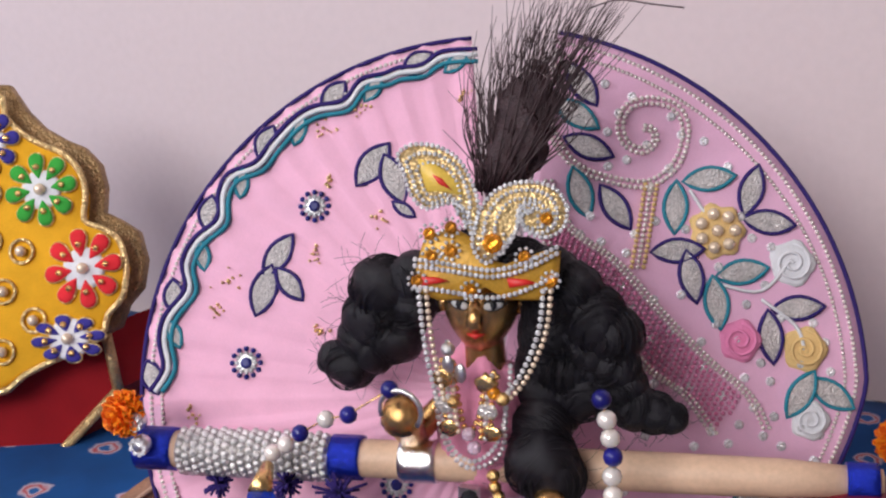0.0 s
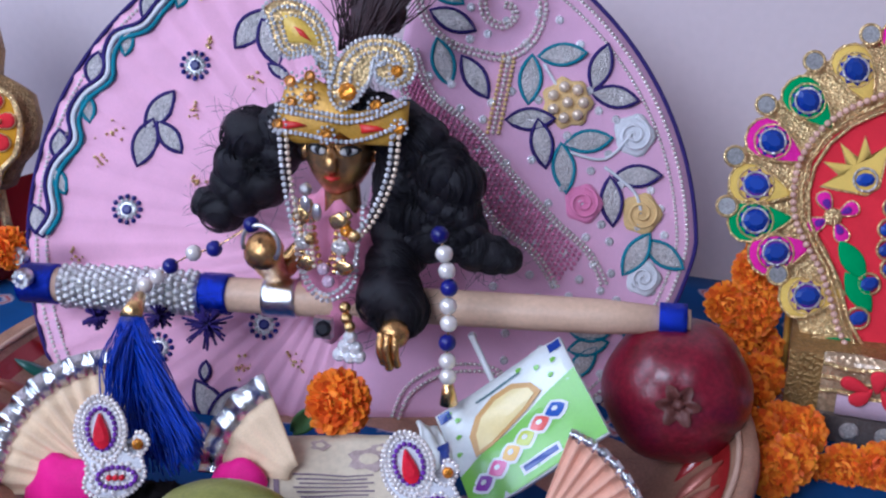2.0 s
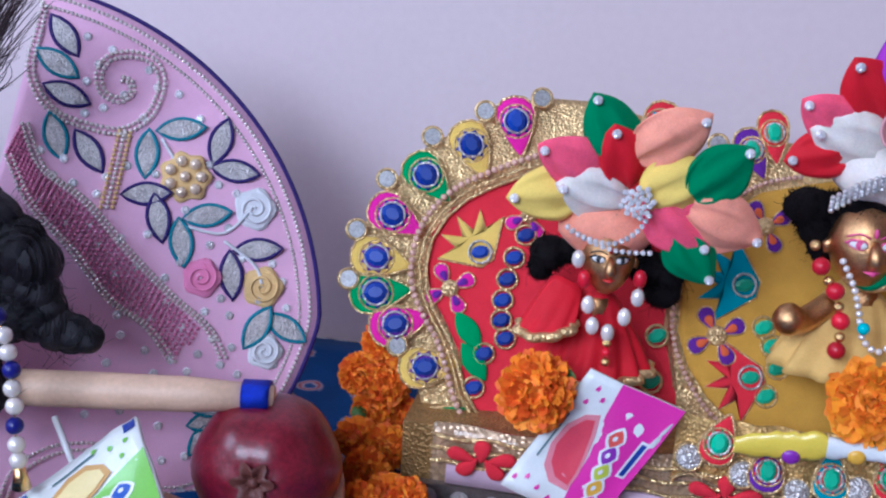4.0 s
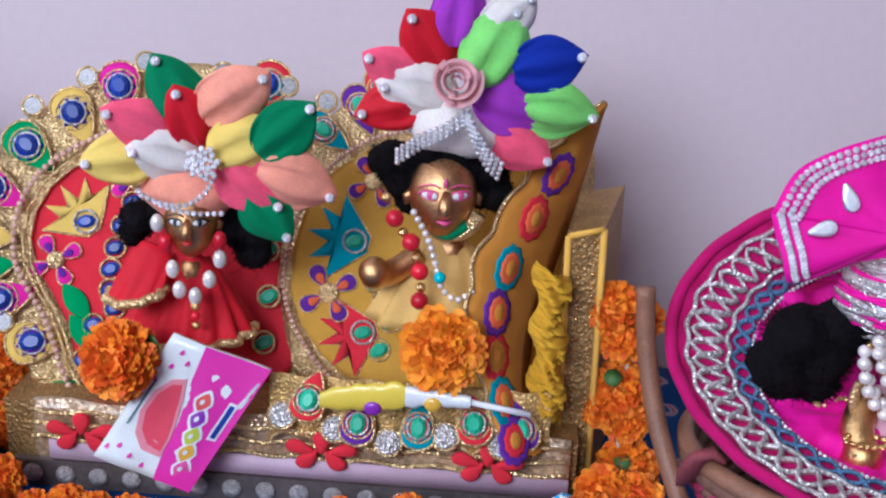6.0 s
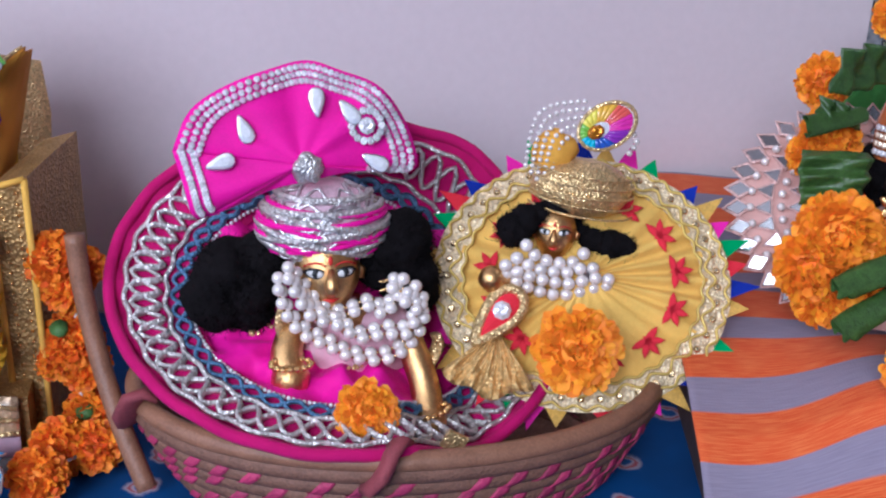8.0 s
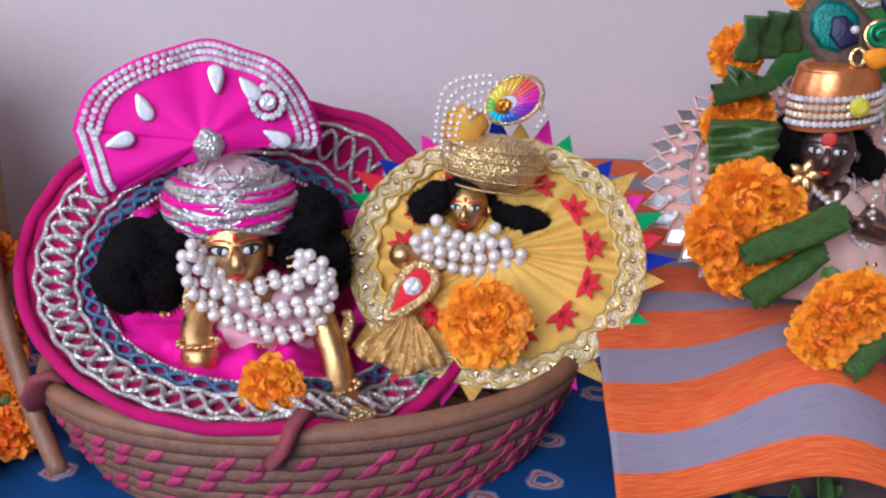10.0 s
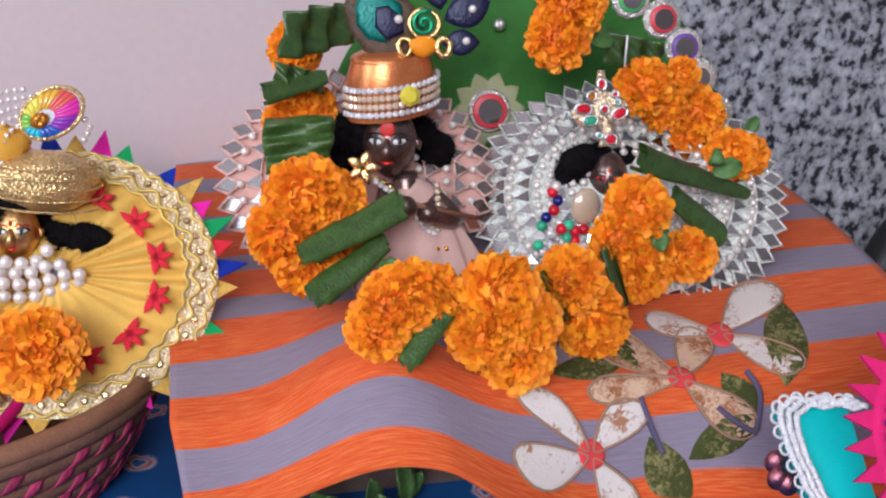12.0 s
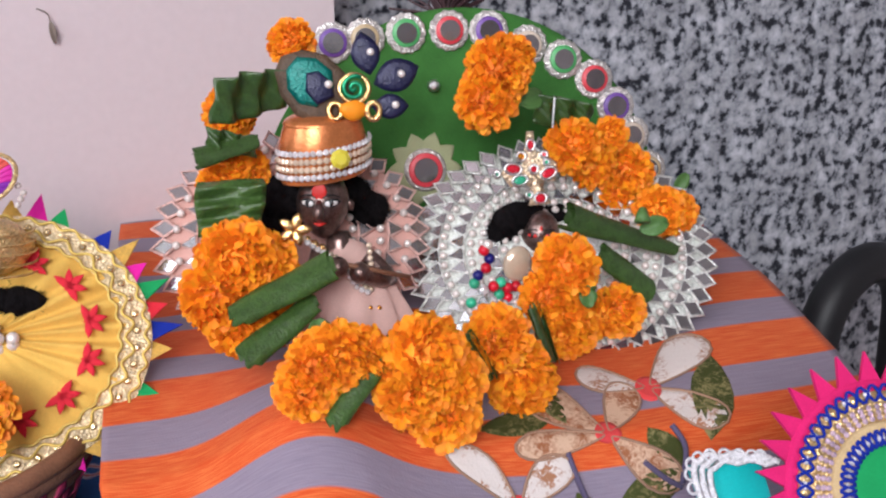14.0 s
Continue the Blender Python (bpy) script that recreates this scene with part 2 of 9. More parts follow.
def tube(pts, r, n=6, closed=False, flat=1.0):
    """A round cord along the points; r is one radius or a function of 0..1."""
    P = [V(p) for p in pts]
    k = len(P)
    verts, faces = [], []
    side = None
    for i, p in enumerate(P):
        d = (P[(i + 1) % k] if closed or i < k - 1 else P[i]) - (P[i - 1] if closed or i else P[i])
        d = d.normalized() if d.length > 1e-9 else V(0, 0, 1)
        if side is None:
            side = d.orthogonal().normalized()
        side = (side - d * side.dot(d))
        side = side.normalized() if side.length > 1e-6 else d.orthogonal().normalized()
        up = d.cross(side)
        rr = r(i / max(1, k - 1)) if callable(r) else r
        for j in range(n):
            a = 2 * math.pi * j / n
            verts.append(p + rr * (math.cos(a) * side + flat * math.sin(a) * up))
    for i in range(k if closed else k - 1):
        for j in range(n):
            a, b = i * n + j, i * n + (j + 1) % n
            c = ((i + 1) % k) * n
            faces.append((a, b, c + (j + 1) % n, c + j))
    if not closed:
        faces += [tuple(reversed(range(n))), tuple(range((k - 1) * n, k * n))]
    return verts, faces


def ball(c, r, nu=12, nv=8, rot=None, bumpy=0.0, freq=40.0):
    """An ellipsoid, lumpy if asked."""
    rx, ry, rz = r if isinstance(r, (tuple, list)) else (r, r, r)
    q = rot.to_3x3() if rot else Matrix.Identity(3)
    verts, faces = [], []
    for j in range(nv + 1):
        th = math.pi * j / nv
        for i in range(nu):
            a = 2 * math.pi * i / nu
            d = V(math.sin(th) * math.cos(a), math.sin(th) * math.sin(a), math.cos(th))
            p = V(d.x * rx, d.y * ry, d.z * rz)
            if bumpy:
                p = p * (1 + bumpy * noise.noise((p + V(c)) * freq))
            verts.append(V(c) + q @ p)
    for j in range(nv):
        for i in range(nu):
            a, b = j * nu + i, j * nu + (i + 1) % nu
            faces.append((a, a + nu, b + nu, b))
    return verts, faces


def box(c, s, rot=None):
    q = rot.to_3x3() if rot else Matrix.Identity(3)
    verts = [V(c) + q @ V(x * s[0] / 2, y * s[1] / 2, z * s[2] / 2) for x in (-1, 1) for y in (-1, 1) for z in (-1, 1)]
    return verts, [(0, 1, 3, 2), (4, 6, 7, 5), (0, 4, 5, 1), (2, 3, 7, 6), (0, 2, 6, 4), (1, 5, 7, 3)]


def pad(outline, h, inset=0.25, base=0.0):
    """A raised patch with a rounded rim on a panel: outline in the panel's x, y."""
    P = [V(p[0], p[1], 0) for p in outline]
    n = len(P)
    c = sum(P, V(0, 0, 0)) / n
    verts = [V(p.x, p.y, base) for p in P] + [V(p.x, p.y, base + 0.7 * h) for p in P]
    verts += [V(*(c + (p - c) * (1 - inset)).xy, base + h) for p in P] + [V(c.x, c.y, base + h)]
    faces = []
    for i in range(n):
        j = (i + 1) % n
        faces += [(i, j, n + j, n + i), (n + i, n + j, 2 * n + j, 2 * n + i), (2 * n + i, 2 * n + j, 3 * n)]
    return verts, faces


def lens(p, ang, length, width, n=7, skew=0.0):
    """The outline of a pointed leaf centred at p."""
    pts = []
    for s in (1, -1):
        for i in range(n):
            t = i / n if s == 1 else 1 - i / n
            x = (t - 0.5) * length
            y = s * 0.5 * width * math.sin(math.pi * t) ** 0.85 + skew * math.sin(math.pi * t)
            pts.append((p[0] + x * math.cos(ang) - y * math.sin(ang), p[1] + x * math.sin(ang) + y * math.cos(ang)))
    return pts


def drop(p, ang, length, width, n=16):
    """The outline of a drop, round at its outer end."""
    pts = []
    for i in range(n):
        a = 2 * math.pi * i / n
        x = 0.5 * length * math.cos(a)
        y = 0.5 * width * math.sin(a) * (0.62 + 0.38 * math.cos(a))
        pts.append((p[0] + x * math.cos(ang) - y * math.sin(ang), p[1] + x * math.sin(ang) + y * math.cos(ang)))
    return pts


def circle(p, r, n=16, wave=0.0, k=8):
    return [(p[0] + r * (1 + wave * math.cos(k * a)) * math.cos(a), p[1] + r * (1 + wave * math.cos(k * a)) * math.sin(a)) for a in [2 * math.pi * i / n for i in range(n)]]


def star(p, r1, r2, k):
    return [(p[0] + (r1 if i % 2 == 0 else r2) * math.cos(math.pi * i / k), p[1] + (r1 if i % 2 == 0 else r2) * math.sin(math.pi * i / k)) for i in range(2 * k)]


def turn2(p, a):
    return (p[0] * math.cos(a) - p[1] * math.sin(a), p[0] * math.sin(a) + p[1] * math.cos(a))


def lift(pts, h):
    return [(p[0], p[1], h) for p in pts]


def unit_bead():
    bm = bmesh.new()
    bmesh.ops.create_icosphere(bm, subdivisions=2, radius=1.0)
    s = Shape().add([v.co for v in bm.verts], [[v.index for v in f.verts] for f in bm.faces])
    bm.free()
    return s


def unit_stone(n=8):
    """A cut stone: girdle, slanted crown, flat table."""
    v, f = [], []
    for r, h in ((1.0, 0.0), (1.0, 0.25), (0.6, 0.6)):
        v += [(r * math.cos(2 * math.pi * i / n), r * math.sin(2 * math.pi * i / n), h) for i in range(n)]
    for k in range(2):
        f += [(k * n + i, k * n + (i + 1) % n, (k + 1) * n + (i + 1) % n, (k + 1) * n + i) for i in range(n)]
    f.append(tuple(range(2 * n, 3 * n)))
    return Shape().add(v, f)


SHARED = {}


def shared(kind, material):
    key = (kind, material.name)
    if key not in SHARED:
        s = {"bead": unit_bead, "stone": unit_stone}[kind]()
        SHARED[key] = s.mesh(kind, material, kind == "bead")
    return SHARED[key]


def bead(name, p, r, material, parent, sq=(1, 1, 1)):
    return put(name, shared("bead", material), parent, Matrix.Translation(p) @ Matrix.Diagonal((r * sq[0], r * sq[1], r * sq[2], 1)))


def stone(name, p, r, material, parent, d=(0, 0, 1), sx=1.0, ang=0.0):
    return put(name, shared("stone", material), parent, aim(p, d, ang) @ Matrix.Diagonal((r * sx, r, r, 1)))


def spaced(pts, step, closed=False):
    """Points every step metres along a line."""
    P = [V(p) for p in pts] + ([V(pts[0])] if closed else [])
    out, left = [P[0].copy()], step
    for a, b in zip(P, P[1:]):
        d = (b - a).length
        s = left
        while s <= d:
            out.append(a + (b - a) * (s / d))
            s += step
        left = s - d
    return out


def string_of(pts, r, material, parent, name="bead", step=None, closed=False, thread=None):
    """A row of single beads along a line, on a thread."""
    P = spaced(pts, step or 2.02 * r, closed)
    for p in P:
        bead(name, p, r, material, parent)
    if thread:
        part("thread", Shape().add(*tube(pts, r * 0.22, 5, closed)), thread, parent)
    return P


def bead_line(pts, r, step=None, closed=False):
    """Many fine beads joined into one shape."""
    s = Shape()
    o, f = ball((0, 0, 0), r, 6, 4)
    for p in spaced(pts, step or 2.1 * r, closed):
        s.add([V(q) + p for q in o], f)
    return s


# ---- flowers and leaves ----
def petal_mesh(seed, count=120, dome=1.0, ragged=0.12):
    rnd = random.Random(seed)
    s = Shape()
    for i in range(count):
        t = (i + 0.5) / count
        th = dome * math.acos(1 - 1.62 * t)
        ph = i * 2.39996 + rnd.uniform(-0.25, 0.25)
        d = V(math.sin(th) * math.cos(ph), math.sin(th) * math.sin(ph), math.cos(th))
        flat = V(-math.sin(ph), math.cos(ph), 0)
        side = (Matrix.Rotation(rnd.gauss(0, 0.55), 3, d) @ flat).normalized()
        up = d.cross(side)
        w = rnd.uniform(0.24, 0.36)
        L = rnd.uniform(0.92, 1.0 + ragged)
        bend = rnd.uniform(-0.10, 0.20)
        rp = rnd.uniform(0, 6.3)
        vs = []
        for k, (rr, ww) in enumerate(((0.45, 0.35), (0.78, 0.85), (L, 1.0))):
            for c in (-2, -1, 0, 1, 2):
                rip = 0.05 * math.sin(2.6 * c + rp) * (k / 2) ** 1.5
                vs.append(d * (rr - (0.025 * c * c + 0.02 * rnd.random() if k == 2 else 0)) + side * (c * w * ww * 0.25) + up * (rip + bend * (k / 2) ** 2))
        s.add(vs, [(j * 5 + c, j * 5 + c + 1, j * 5 + c + 6, j * 5 + c + 5) for j in range(2) for c in range(4)])
    s.add(*ball((0, 0, 0.0), 0.74, 10, 7))
    return s


FLOWERS = [petal_mesh(k, c).mesh("petals", marigold_mat) for k, c in ((1, 280), (2, 260), (3, 270))]
DEEP = [petal_mesh(k, c).mesh("petals", deep_marigold) for k, c in ((4, 270), (5, 250), (6, 260))]
OPEN = petal_mesh(7, 210, 0.72).mesh("petals", marigold_mat)


def calyx_mesh():
    s = Shape()
    s.add(*tube([(0, 0, -1.0), (0, 0, -0.7), (0, 0, -0.3)], lambda t: 0.16 + 0.24 * t, 8))
    return s.mesh("calyx", calyx_mat)


CALYX = calyx_mesh()


def marigold(p, r, d, label, deep=False, squash=1.0, roll=0.0, k=0, name="marigold", group="loose marigolds"):
    e = thing(name, label, "flower", aim(p, d, roll, r), group, local=True)
    put("petals", OPEN if k == 9 else (DEEP if deep else FLOWERS)[k % 3], e, Matrix.Diagonal((1, 1, squash, 1)))
    put("calyx", CALYX, e)
    return e


def rolled_leaf(p0, p1, r0, r1, turns=1.7, flat=0.45, n=22):
    """A leaf rolled into a cone."""
    a, b = V(p0), V(p1)
    d = (b - a).normalized()
    s1 = d.orthogonal().normalized()
    s2 = d.cross(s1)

    def f(u, v):
        ang = turns * 2 * math.pi * u
        r = (r0 + (r1 - r0) * v) * (0.38 + 0.62 * u) * (1 + 0.13 * math.sin(13 * u + 3 * v) + 0.05 * math.sin(31 * u - 9 * v))
        return a + (b - a) * (v + 0.09 * (v - 0.5) * math.sin(7 * u + 1) + 0.03 * math.sin(19 * u)) + r * (math.cos(ang) * s1 + flat * math.sin(ang) * s2)
    return grid(f, 2 * n, 8)


def flat_leaf(p0, p1, w, up, curl=0.25, fold=0.15, n=8):
    """A leaf blade from stem to tip, creased along its rib."""
    a, b = V(p0), V(p1)
    d = b - a
    side = d.cross(V(up)).normalized()
    top = side.cross(d).normalized()

    def f(u, v):
        x = (2 * u - 1)
        ww = w * math.sin(math.pi * (0.06 + 0.90 * v)) ** 0.7
        return a + d * v + side * (x * ww * 0.5) + top * (fold * w * abs(x) + curl * d.length * math.sin(math.pi * v) * 0.4 + 0.03 * w * math.sin(11 * v + 4 * x))
    return slab(f, 6, n, top * 0.0006)


# ---- setting ----
def granite_mat():
    m = bpy.data.materials.new("granite")
    m.use_nodes = True
    N, K = m.node_tree.nodes, m.node_tree.links
    b = N["Principled BSDF"]
    b.inputs["Roughness"].default_value = 0.22
    tc = N.new("ShaderNodeTexCoord")
    n1 = N.new("ShaderNodeTexNoise")
    n1.inputs["Scale"].default_value, n1.inputs["Detail"].default_value, n1.inputs["Roughness"].default_value = 64, 5, 0.58
    n2 = N.new("ShaderNodeTexNoise")
    n2.inputs["Scale"].default_value, n2.inputs["Detail"].default_value = 38, 5
    r1 = N.new("ShaderNodeValToRGB")
    for n in (n1, n2):
        K.new(tc.outputs["Object"], n.inputs["Vector"])
    e = r1.color_ramp.elements
    e[0].position, e[0].color = 0.37, (0.02, 0.022, 0.03, 1)
    e[1].position, e[1].color = 0.66, (0.60, 0.60, 0.64, 1)
    for pos, c in ((0.42, (0.06, 0.065, 0.08, 1)), (0.46, (0.24, 0.25, 0.28, 1)), (0.52, (0.40, 0.41, 0.45, 1))):
        x = e.new(pos)
        x.color = c
    r2 = N.new("ShaderNodeMapRange")
    r2.inputs["From Min"].default_value, r2.inputs["From Max"].default_value = 0.35, 0.65
    r2.inputs["To Min"].default_value, r2.inputs["To Max"].default_value = 0.75, 1.15
    K.new(n2.outputs["Fac"], r2.inputs["Value"])
    h = N.new("ShaderNodeHueSaturation")
    K.new(n1.outputs["Fac"], r1.inputs["Fac"])
    K.new(r1.outputs[0], h.inputs["Color"])
    K.new(r2.outputs[0], h.inputs["Value"])
    K.new(h.outputs[0], b.inputs["Base Color"])
    return m


def tie_dye_mat():
    m = bpy.data.materials.new("blue_tie_dye")
    m.use_nodes = True
    N, K = m.node_tree.nodes, m.node_tree.links
    b = N["Principled BSDF"]
    b.inputs["Roughness"].default_value, b.inputs["Sheen Weight"].default_value = 0.8, 0.03
    tc = N.new("ShaderNodeTexCoord")
    wob = N.new("ShaderNodeTexNoise")
    wob.inputs["Scale"].default_value = 90
    mix = N.new("ShaderNodeMixRGB")
    mix.inputs[0].default_value = 0.012
    K.new(tc.outputs["Object"], wob.inputs["Vector"])
    K.new(tc.outputs["Object"], mix.inputs[1])
    K.new(wob.outputs["Color"], mix.inputs[2])
    vo = N.new("ShaderNodeTexVoronoi")
    vo.voronoi_dimensions = "2D"
    vo.inputs["Scale"].default_value, vo.inputs["Randomness"].default_value = 15, 0.6
    K.new(mix.outputs[0], vo.inputs["Vector"])
    r = N.new("ShaderNodeValToRGB")
    e = r.color_ramp.elements
    e[0].position, e[0].color = 0.0, (0.02, 0.12, 0.35, 1)
    e[1].position, e[1].color = 0.6, (0.004, 0.065, 0.24, 1)
    for pos, c in ((0.06, (0.02, 0.10, 0.32, 1)), (0.085, (0.55, 0.48, 0.55, 1)), (0.12, (0.45, 0.05, 0.06, 1)), (0.15, (0.50, 0.42, 0.50, 1)), (0.19, (0.005, 0.07, 0.25, 1))):
        x = e.new(pos)
        x.color = c
    K.new(vo.outputs["Distance"], r.inputs["Fac"])
    n = N.new("ShaderNodeTexNoise")
    n.inputs["Scale"].default_value, n.inputs["Detail"].default_value = 14, 5
    K.new(tc.outputs["Object"], n.inputs["Vector"])
    mr = N.new("ShaderNodeMapRange")
    mr.inputs["To Min"].default_value, mr.inputs["To Max"].default_value = 0.4, 1.4
    b.inputs["Specular IOR Level"].default_value = 0.2
    K.new(n.outputs["Fac"], mr.inputs["Value"])
    h = N.new("ShaderNodeHueSaturation")
    K.new(r.outputs[0], h.inputs["Color"])
    K.new(mr.outputs[0], h.inputs["Value"])
    K.new(h.outputs[0], b.inputs["Base Color"])
    bp = N.new("ShaderNodeBump")
    bp.inputs["Strength"].default_value, bp.inputs["Distance"].default_value = 0.4, 0.002
    K.new(n.outputs["Fac"], bp.inputs["Height"])
    K.new(bp.outputs[0], b.inputs["Normal"])
    return m


granite = granite_mat()
tie_dye = tie_dye_mat()
# for the room out of view; grey chosen to hold down bounced light
plaster = mat("unseen_room_plaster", (0.40, 0.36, 0.36), 0.8, spread=0.04, scale=4, bump=0.05)

FLOOR = -0.85
TOP = -0.024
X0, X1, Y0, H = -2.2, 3.2, -2.5, 3.4
# floor out of view, added under the platform
solo("floor", Shape().add(*box(((X0 + X1) / 2, (Y0 + 1.3) / 2, FLOOR - 0.05), (X1 - X0 + 0.2, 1.5 - Y0, 0.1))), plaster, "unseen plaster floor added to close the room", "floor", kind="structure", smooth=False)
q = [(-1.9, 0.998), (1.262, 0.998), (1.262, 1.165), (1.585, 1.165), (1.40, 0.38), (1.40, -0.35), (-1.9, -0.35)]
n = len(q)
s = Shape().add([(x, y, z) for z in (FLOOR, TOP) for x, y in q], [tuple(range(n - 1, -1, -1)), tuple(range(n, 2 * n))] + [(i, (i + 1) % n, n + (i + 1) % n, n + i) for i in range(n)])
solo("platform", s, granite, "raised granite platform along the wall", "platform", kind="structure", smooth=False)
solo("wall_north", Shape().add(*box(((X0 + 1.262) / 2, 1.08, H / 2 + FLOOR), (1.262 - X0, 0.16, H))), wall_paint, "plain pale pink painted plaster wall", "wall", kind="structure", smooth=False)
solo("wall_granite", Shape().add(*box(((1.265 + X1) / 2, 1.24, H / 2 + FLOOR), (X1 - 1.265, 0.14, H))), granite, "speckled grey and black granite wall cladding", "wall", kind="structure", smooth=False)
# east wall out of view, added to close the room
solo("wall_east", Shape().add(*box((X1 + 0.06, (Y0 + 1.3) / 2, H / 2 + FLOOR), (0.12, 1.3 - Y0, H))), plaster, "unseen plaster wall added to close the room", "wall", kind="structure", smooth=False)


def wall_with_hole(name, along, fixed, a0, a1, h0, h1, lo, hi):
    s = Shape()
    z0, z1 = FLOOR, FLOOR + H
    for b0, b1, c0, c1 in ((lo, a0, z0, z1), (a1, hi, z0, z1), (a0, a1, z0, h0), (a0, a1, h1, z1)):
        c, d = ((b0 + b1) / 2, b1 - b0)
        if along == "x":
            s.add(*box((c, fixed, (c0 + c1) / 2), (d, 0.14, c1 - c0)))
        else:
            s.add(*box((fixed, c, (c0 + c1) / 2), (0.14, d, c1 - c0)))
    solo(name, s, plaster, "unseen plaster wall with a window opening, added to close the room", "wall", kind="structure", smooth=False)


# unseen walls and ceiling, added; the openings are assumed, to suit the lamps
wall_with_hole("wall_south", "x", Y0, -1.8, 0.3, 1.12, 2.46, X0, X1)
wall_with_hole("wall_west", "y", X0, -1.1, 0.1, 0.95, 2.2, Y0, 1.16)
solo("ceiling", Shape().add(*box(((X0 + X1) / 2, (Y0 + 1.3) / 2, FLOOR + H + 0.05), (X1 - X0 + 0.2, 1.5 - Y0, 0.1))), plaster, "unseen plaster ceiling added to close the room", "ceiling", kind="structure", smooth=False)


def ground_cloth(u, v):
    x, y = -1.3 + 2.68 * u, -0.25 + 1.235 * v
    h = 0.5 + 0.5 * noise.noise(V(x * 5, y * 7, 0.3))
    return (x, y, -0.0205 + 0.0045 * h * (1 - max(0, v - 0.9) * 6))


solo("ground_cloth", Shape().add(*slab(ground_cloth, 90, 40, (0, 0, -0.002))), tie_dye, "deep blue tie-dyed cotton cloth with white and red rings", "cloth")



# ---- idols, wigs and other shared makers ----
def idol(name, label, p, r, yaw, tilt, mats, body, mark=1.0):
    """One plain mesh: head with brow, nose and lips, neck, and the limbs in body, as (points, radii) in world metres."""
    s = Shape()
    m = Matrix.Translation(p) @ Matrix.Rotation(radians(yaw), 4, "Z") @ Matrix.Rotation(radians(tilt), 4, "X")
    vs, fs = ball((0, 0, 0), 1.0, 20, 14)
    out = []
    for q in vs:
        x, y, z = q
        jaw = 1 - 0.28 * max(0.0, -z) ** 1.3
        front = 1.0 if y > 0 else 0.92
        eye = -0.07 * math.exp(-((abs(x) - 0.38) / 0.22) ** 2 - ((z - 0.12) / 0.16) ** 2) if y < 0 else 0
        out.append((x * 0.86 * jaw, y * front * (1 + eye) * 0.95, z * 1.12))
    s.add([V(q) * r for q in out], fs, 0, m)
    s.add(*tube([V(0, -0.86, 0.22) * r, V(0, -1.0, -0.02) * r, V(0, -1.10, -0.22) * r, V(0, -0.88, -0.34) * r], lambda t: r * (0.07 + 0.12 * math.sin(2.4 * t)), 8), 0, m)
    for sx in (-1, 1):
        e = V(sx * 0.37, -0.775, 0.13) * r
        s.add(*ball(e, (0.225 * r, 0.08 * r, 0.108 * r), 14, 8, Matrix.Rotation(sx * 0.45, 4, "Z") @ Matrix.Rotation(sx * -0.12, 4, "Y")), 1, m)
        s.add(*ball(e + V(-0.02 * sx, -0.055, 0.01) * r, (0.105 * r, 0.05 * r, 0.105 * r), 12, 8), 2, m)
        for lid, thick in ((1, 0.036), (-1, 0.016)):
            rim = [e + V(sx * 0.24 * q, -0.055 + 0.10 * (q * sx * sx) ** 2 + 0.05 * (q + 0.2), lid * 0.11 * math.sqrt(max(0.0, 1 - q * q)) + 0.03 * q) * r for q in (-1, -0.75, -0.4, 0, 0.4, 0.75, 1, 1.15)]
            s.add(*tube(rim, thick * r, 5), 2, m)
        s.add(*tube([e + V(sx * q * 0.26, -0.05 + 0.16 * max(0, q) ** 2, 0.17 + 0.10 * (1 - q * q)) * r for q in (-1, -0.5, 0, 0.5, 1)], 0.025 * r, 5), 4, m)
        s.add(*tube([V(sx * (0.76), 0.0, 0.12) * r, V(sx * 0.90, 0.02, 0.0) * r, V(sx * 0.84, 0, -0.2) * r], 0.12 * r, 6), 0, m)
    s.add(*tube([V(-0.20, -0.84, -0.50) * r, V(0, -0.93, -0.54) * r, V(0.20, -0.84, -0.50) * r], lambda t: r * (0.015 + 0.055 * math.sin(math.pi * t)), 6), 3, m)
    s.add(*ball(V(0, -0.90 + 0.02 * mark, 0.42 + 0.02 * mark) * r, (0.06 * r * mark, (0.05 if mark < 2 else 0.03) * r, 0.12 * r * (0.6 + 0.4 * mark)), 12, 8), 3, m)
    for pts, rad in body:
        P = smooth_path(pts, 4)
        s.add(*tube(P, (lambda t, a=rad: a[0] + (a[1] - a[0]) * t) if isinstance(rad, tuple) else rad, 10), 0)
        s.add(*ball(P[-1], (rad[1] if isinstance(rad, tuple) else rad) * 1.12, 10, 7), 0)
    ob = solo(name, s, mats, label, "figurine")
    return ob


def hair_cap(c, r):
    """Clumps that frame a head: crown, temples and sides."""
    x, y, z = c
    return [((x, y + 0.10 * r, z + 0.76 * r), 0.72 * r)] + [((x + q * k * r, y + 0.42 * r, z + h * r), w * r) for q in (-1, 1) for k, h, w in ((0.62, 0.48, 0.58), (0.88, 0.05, 0.48))]


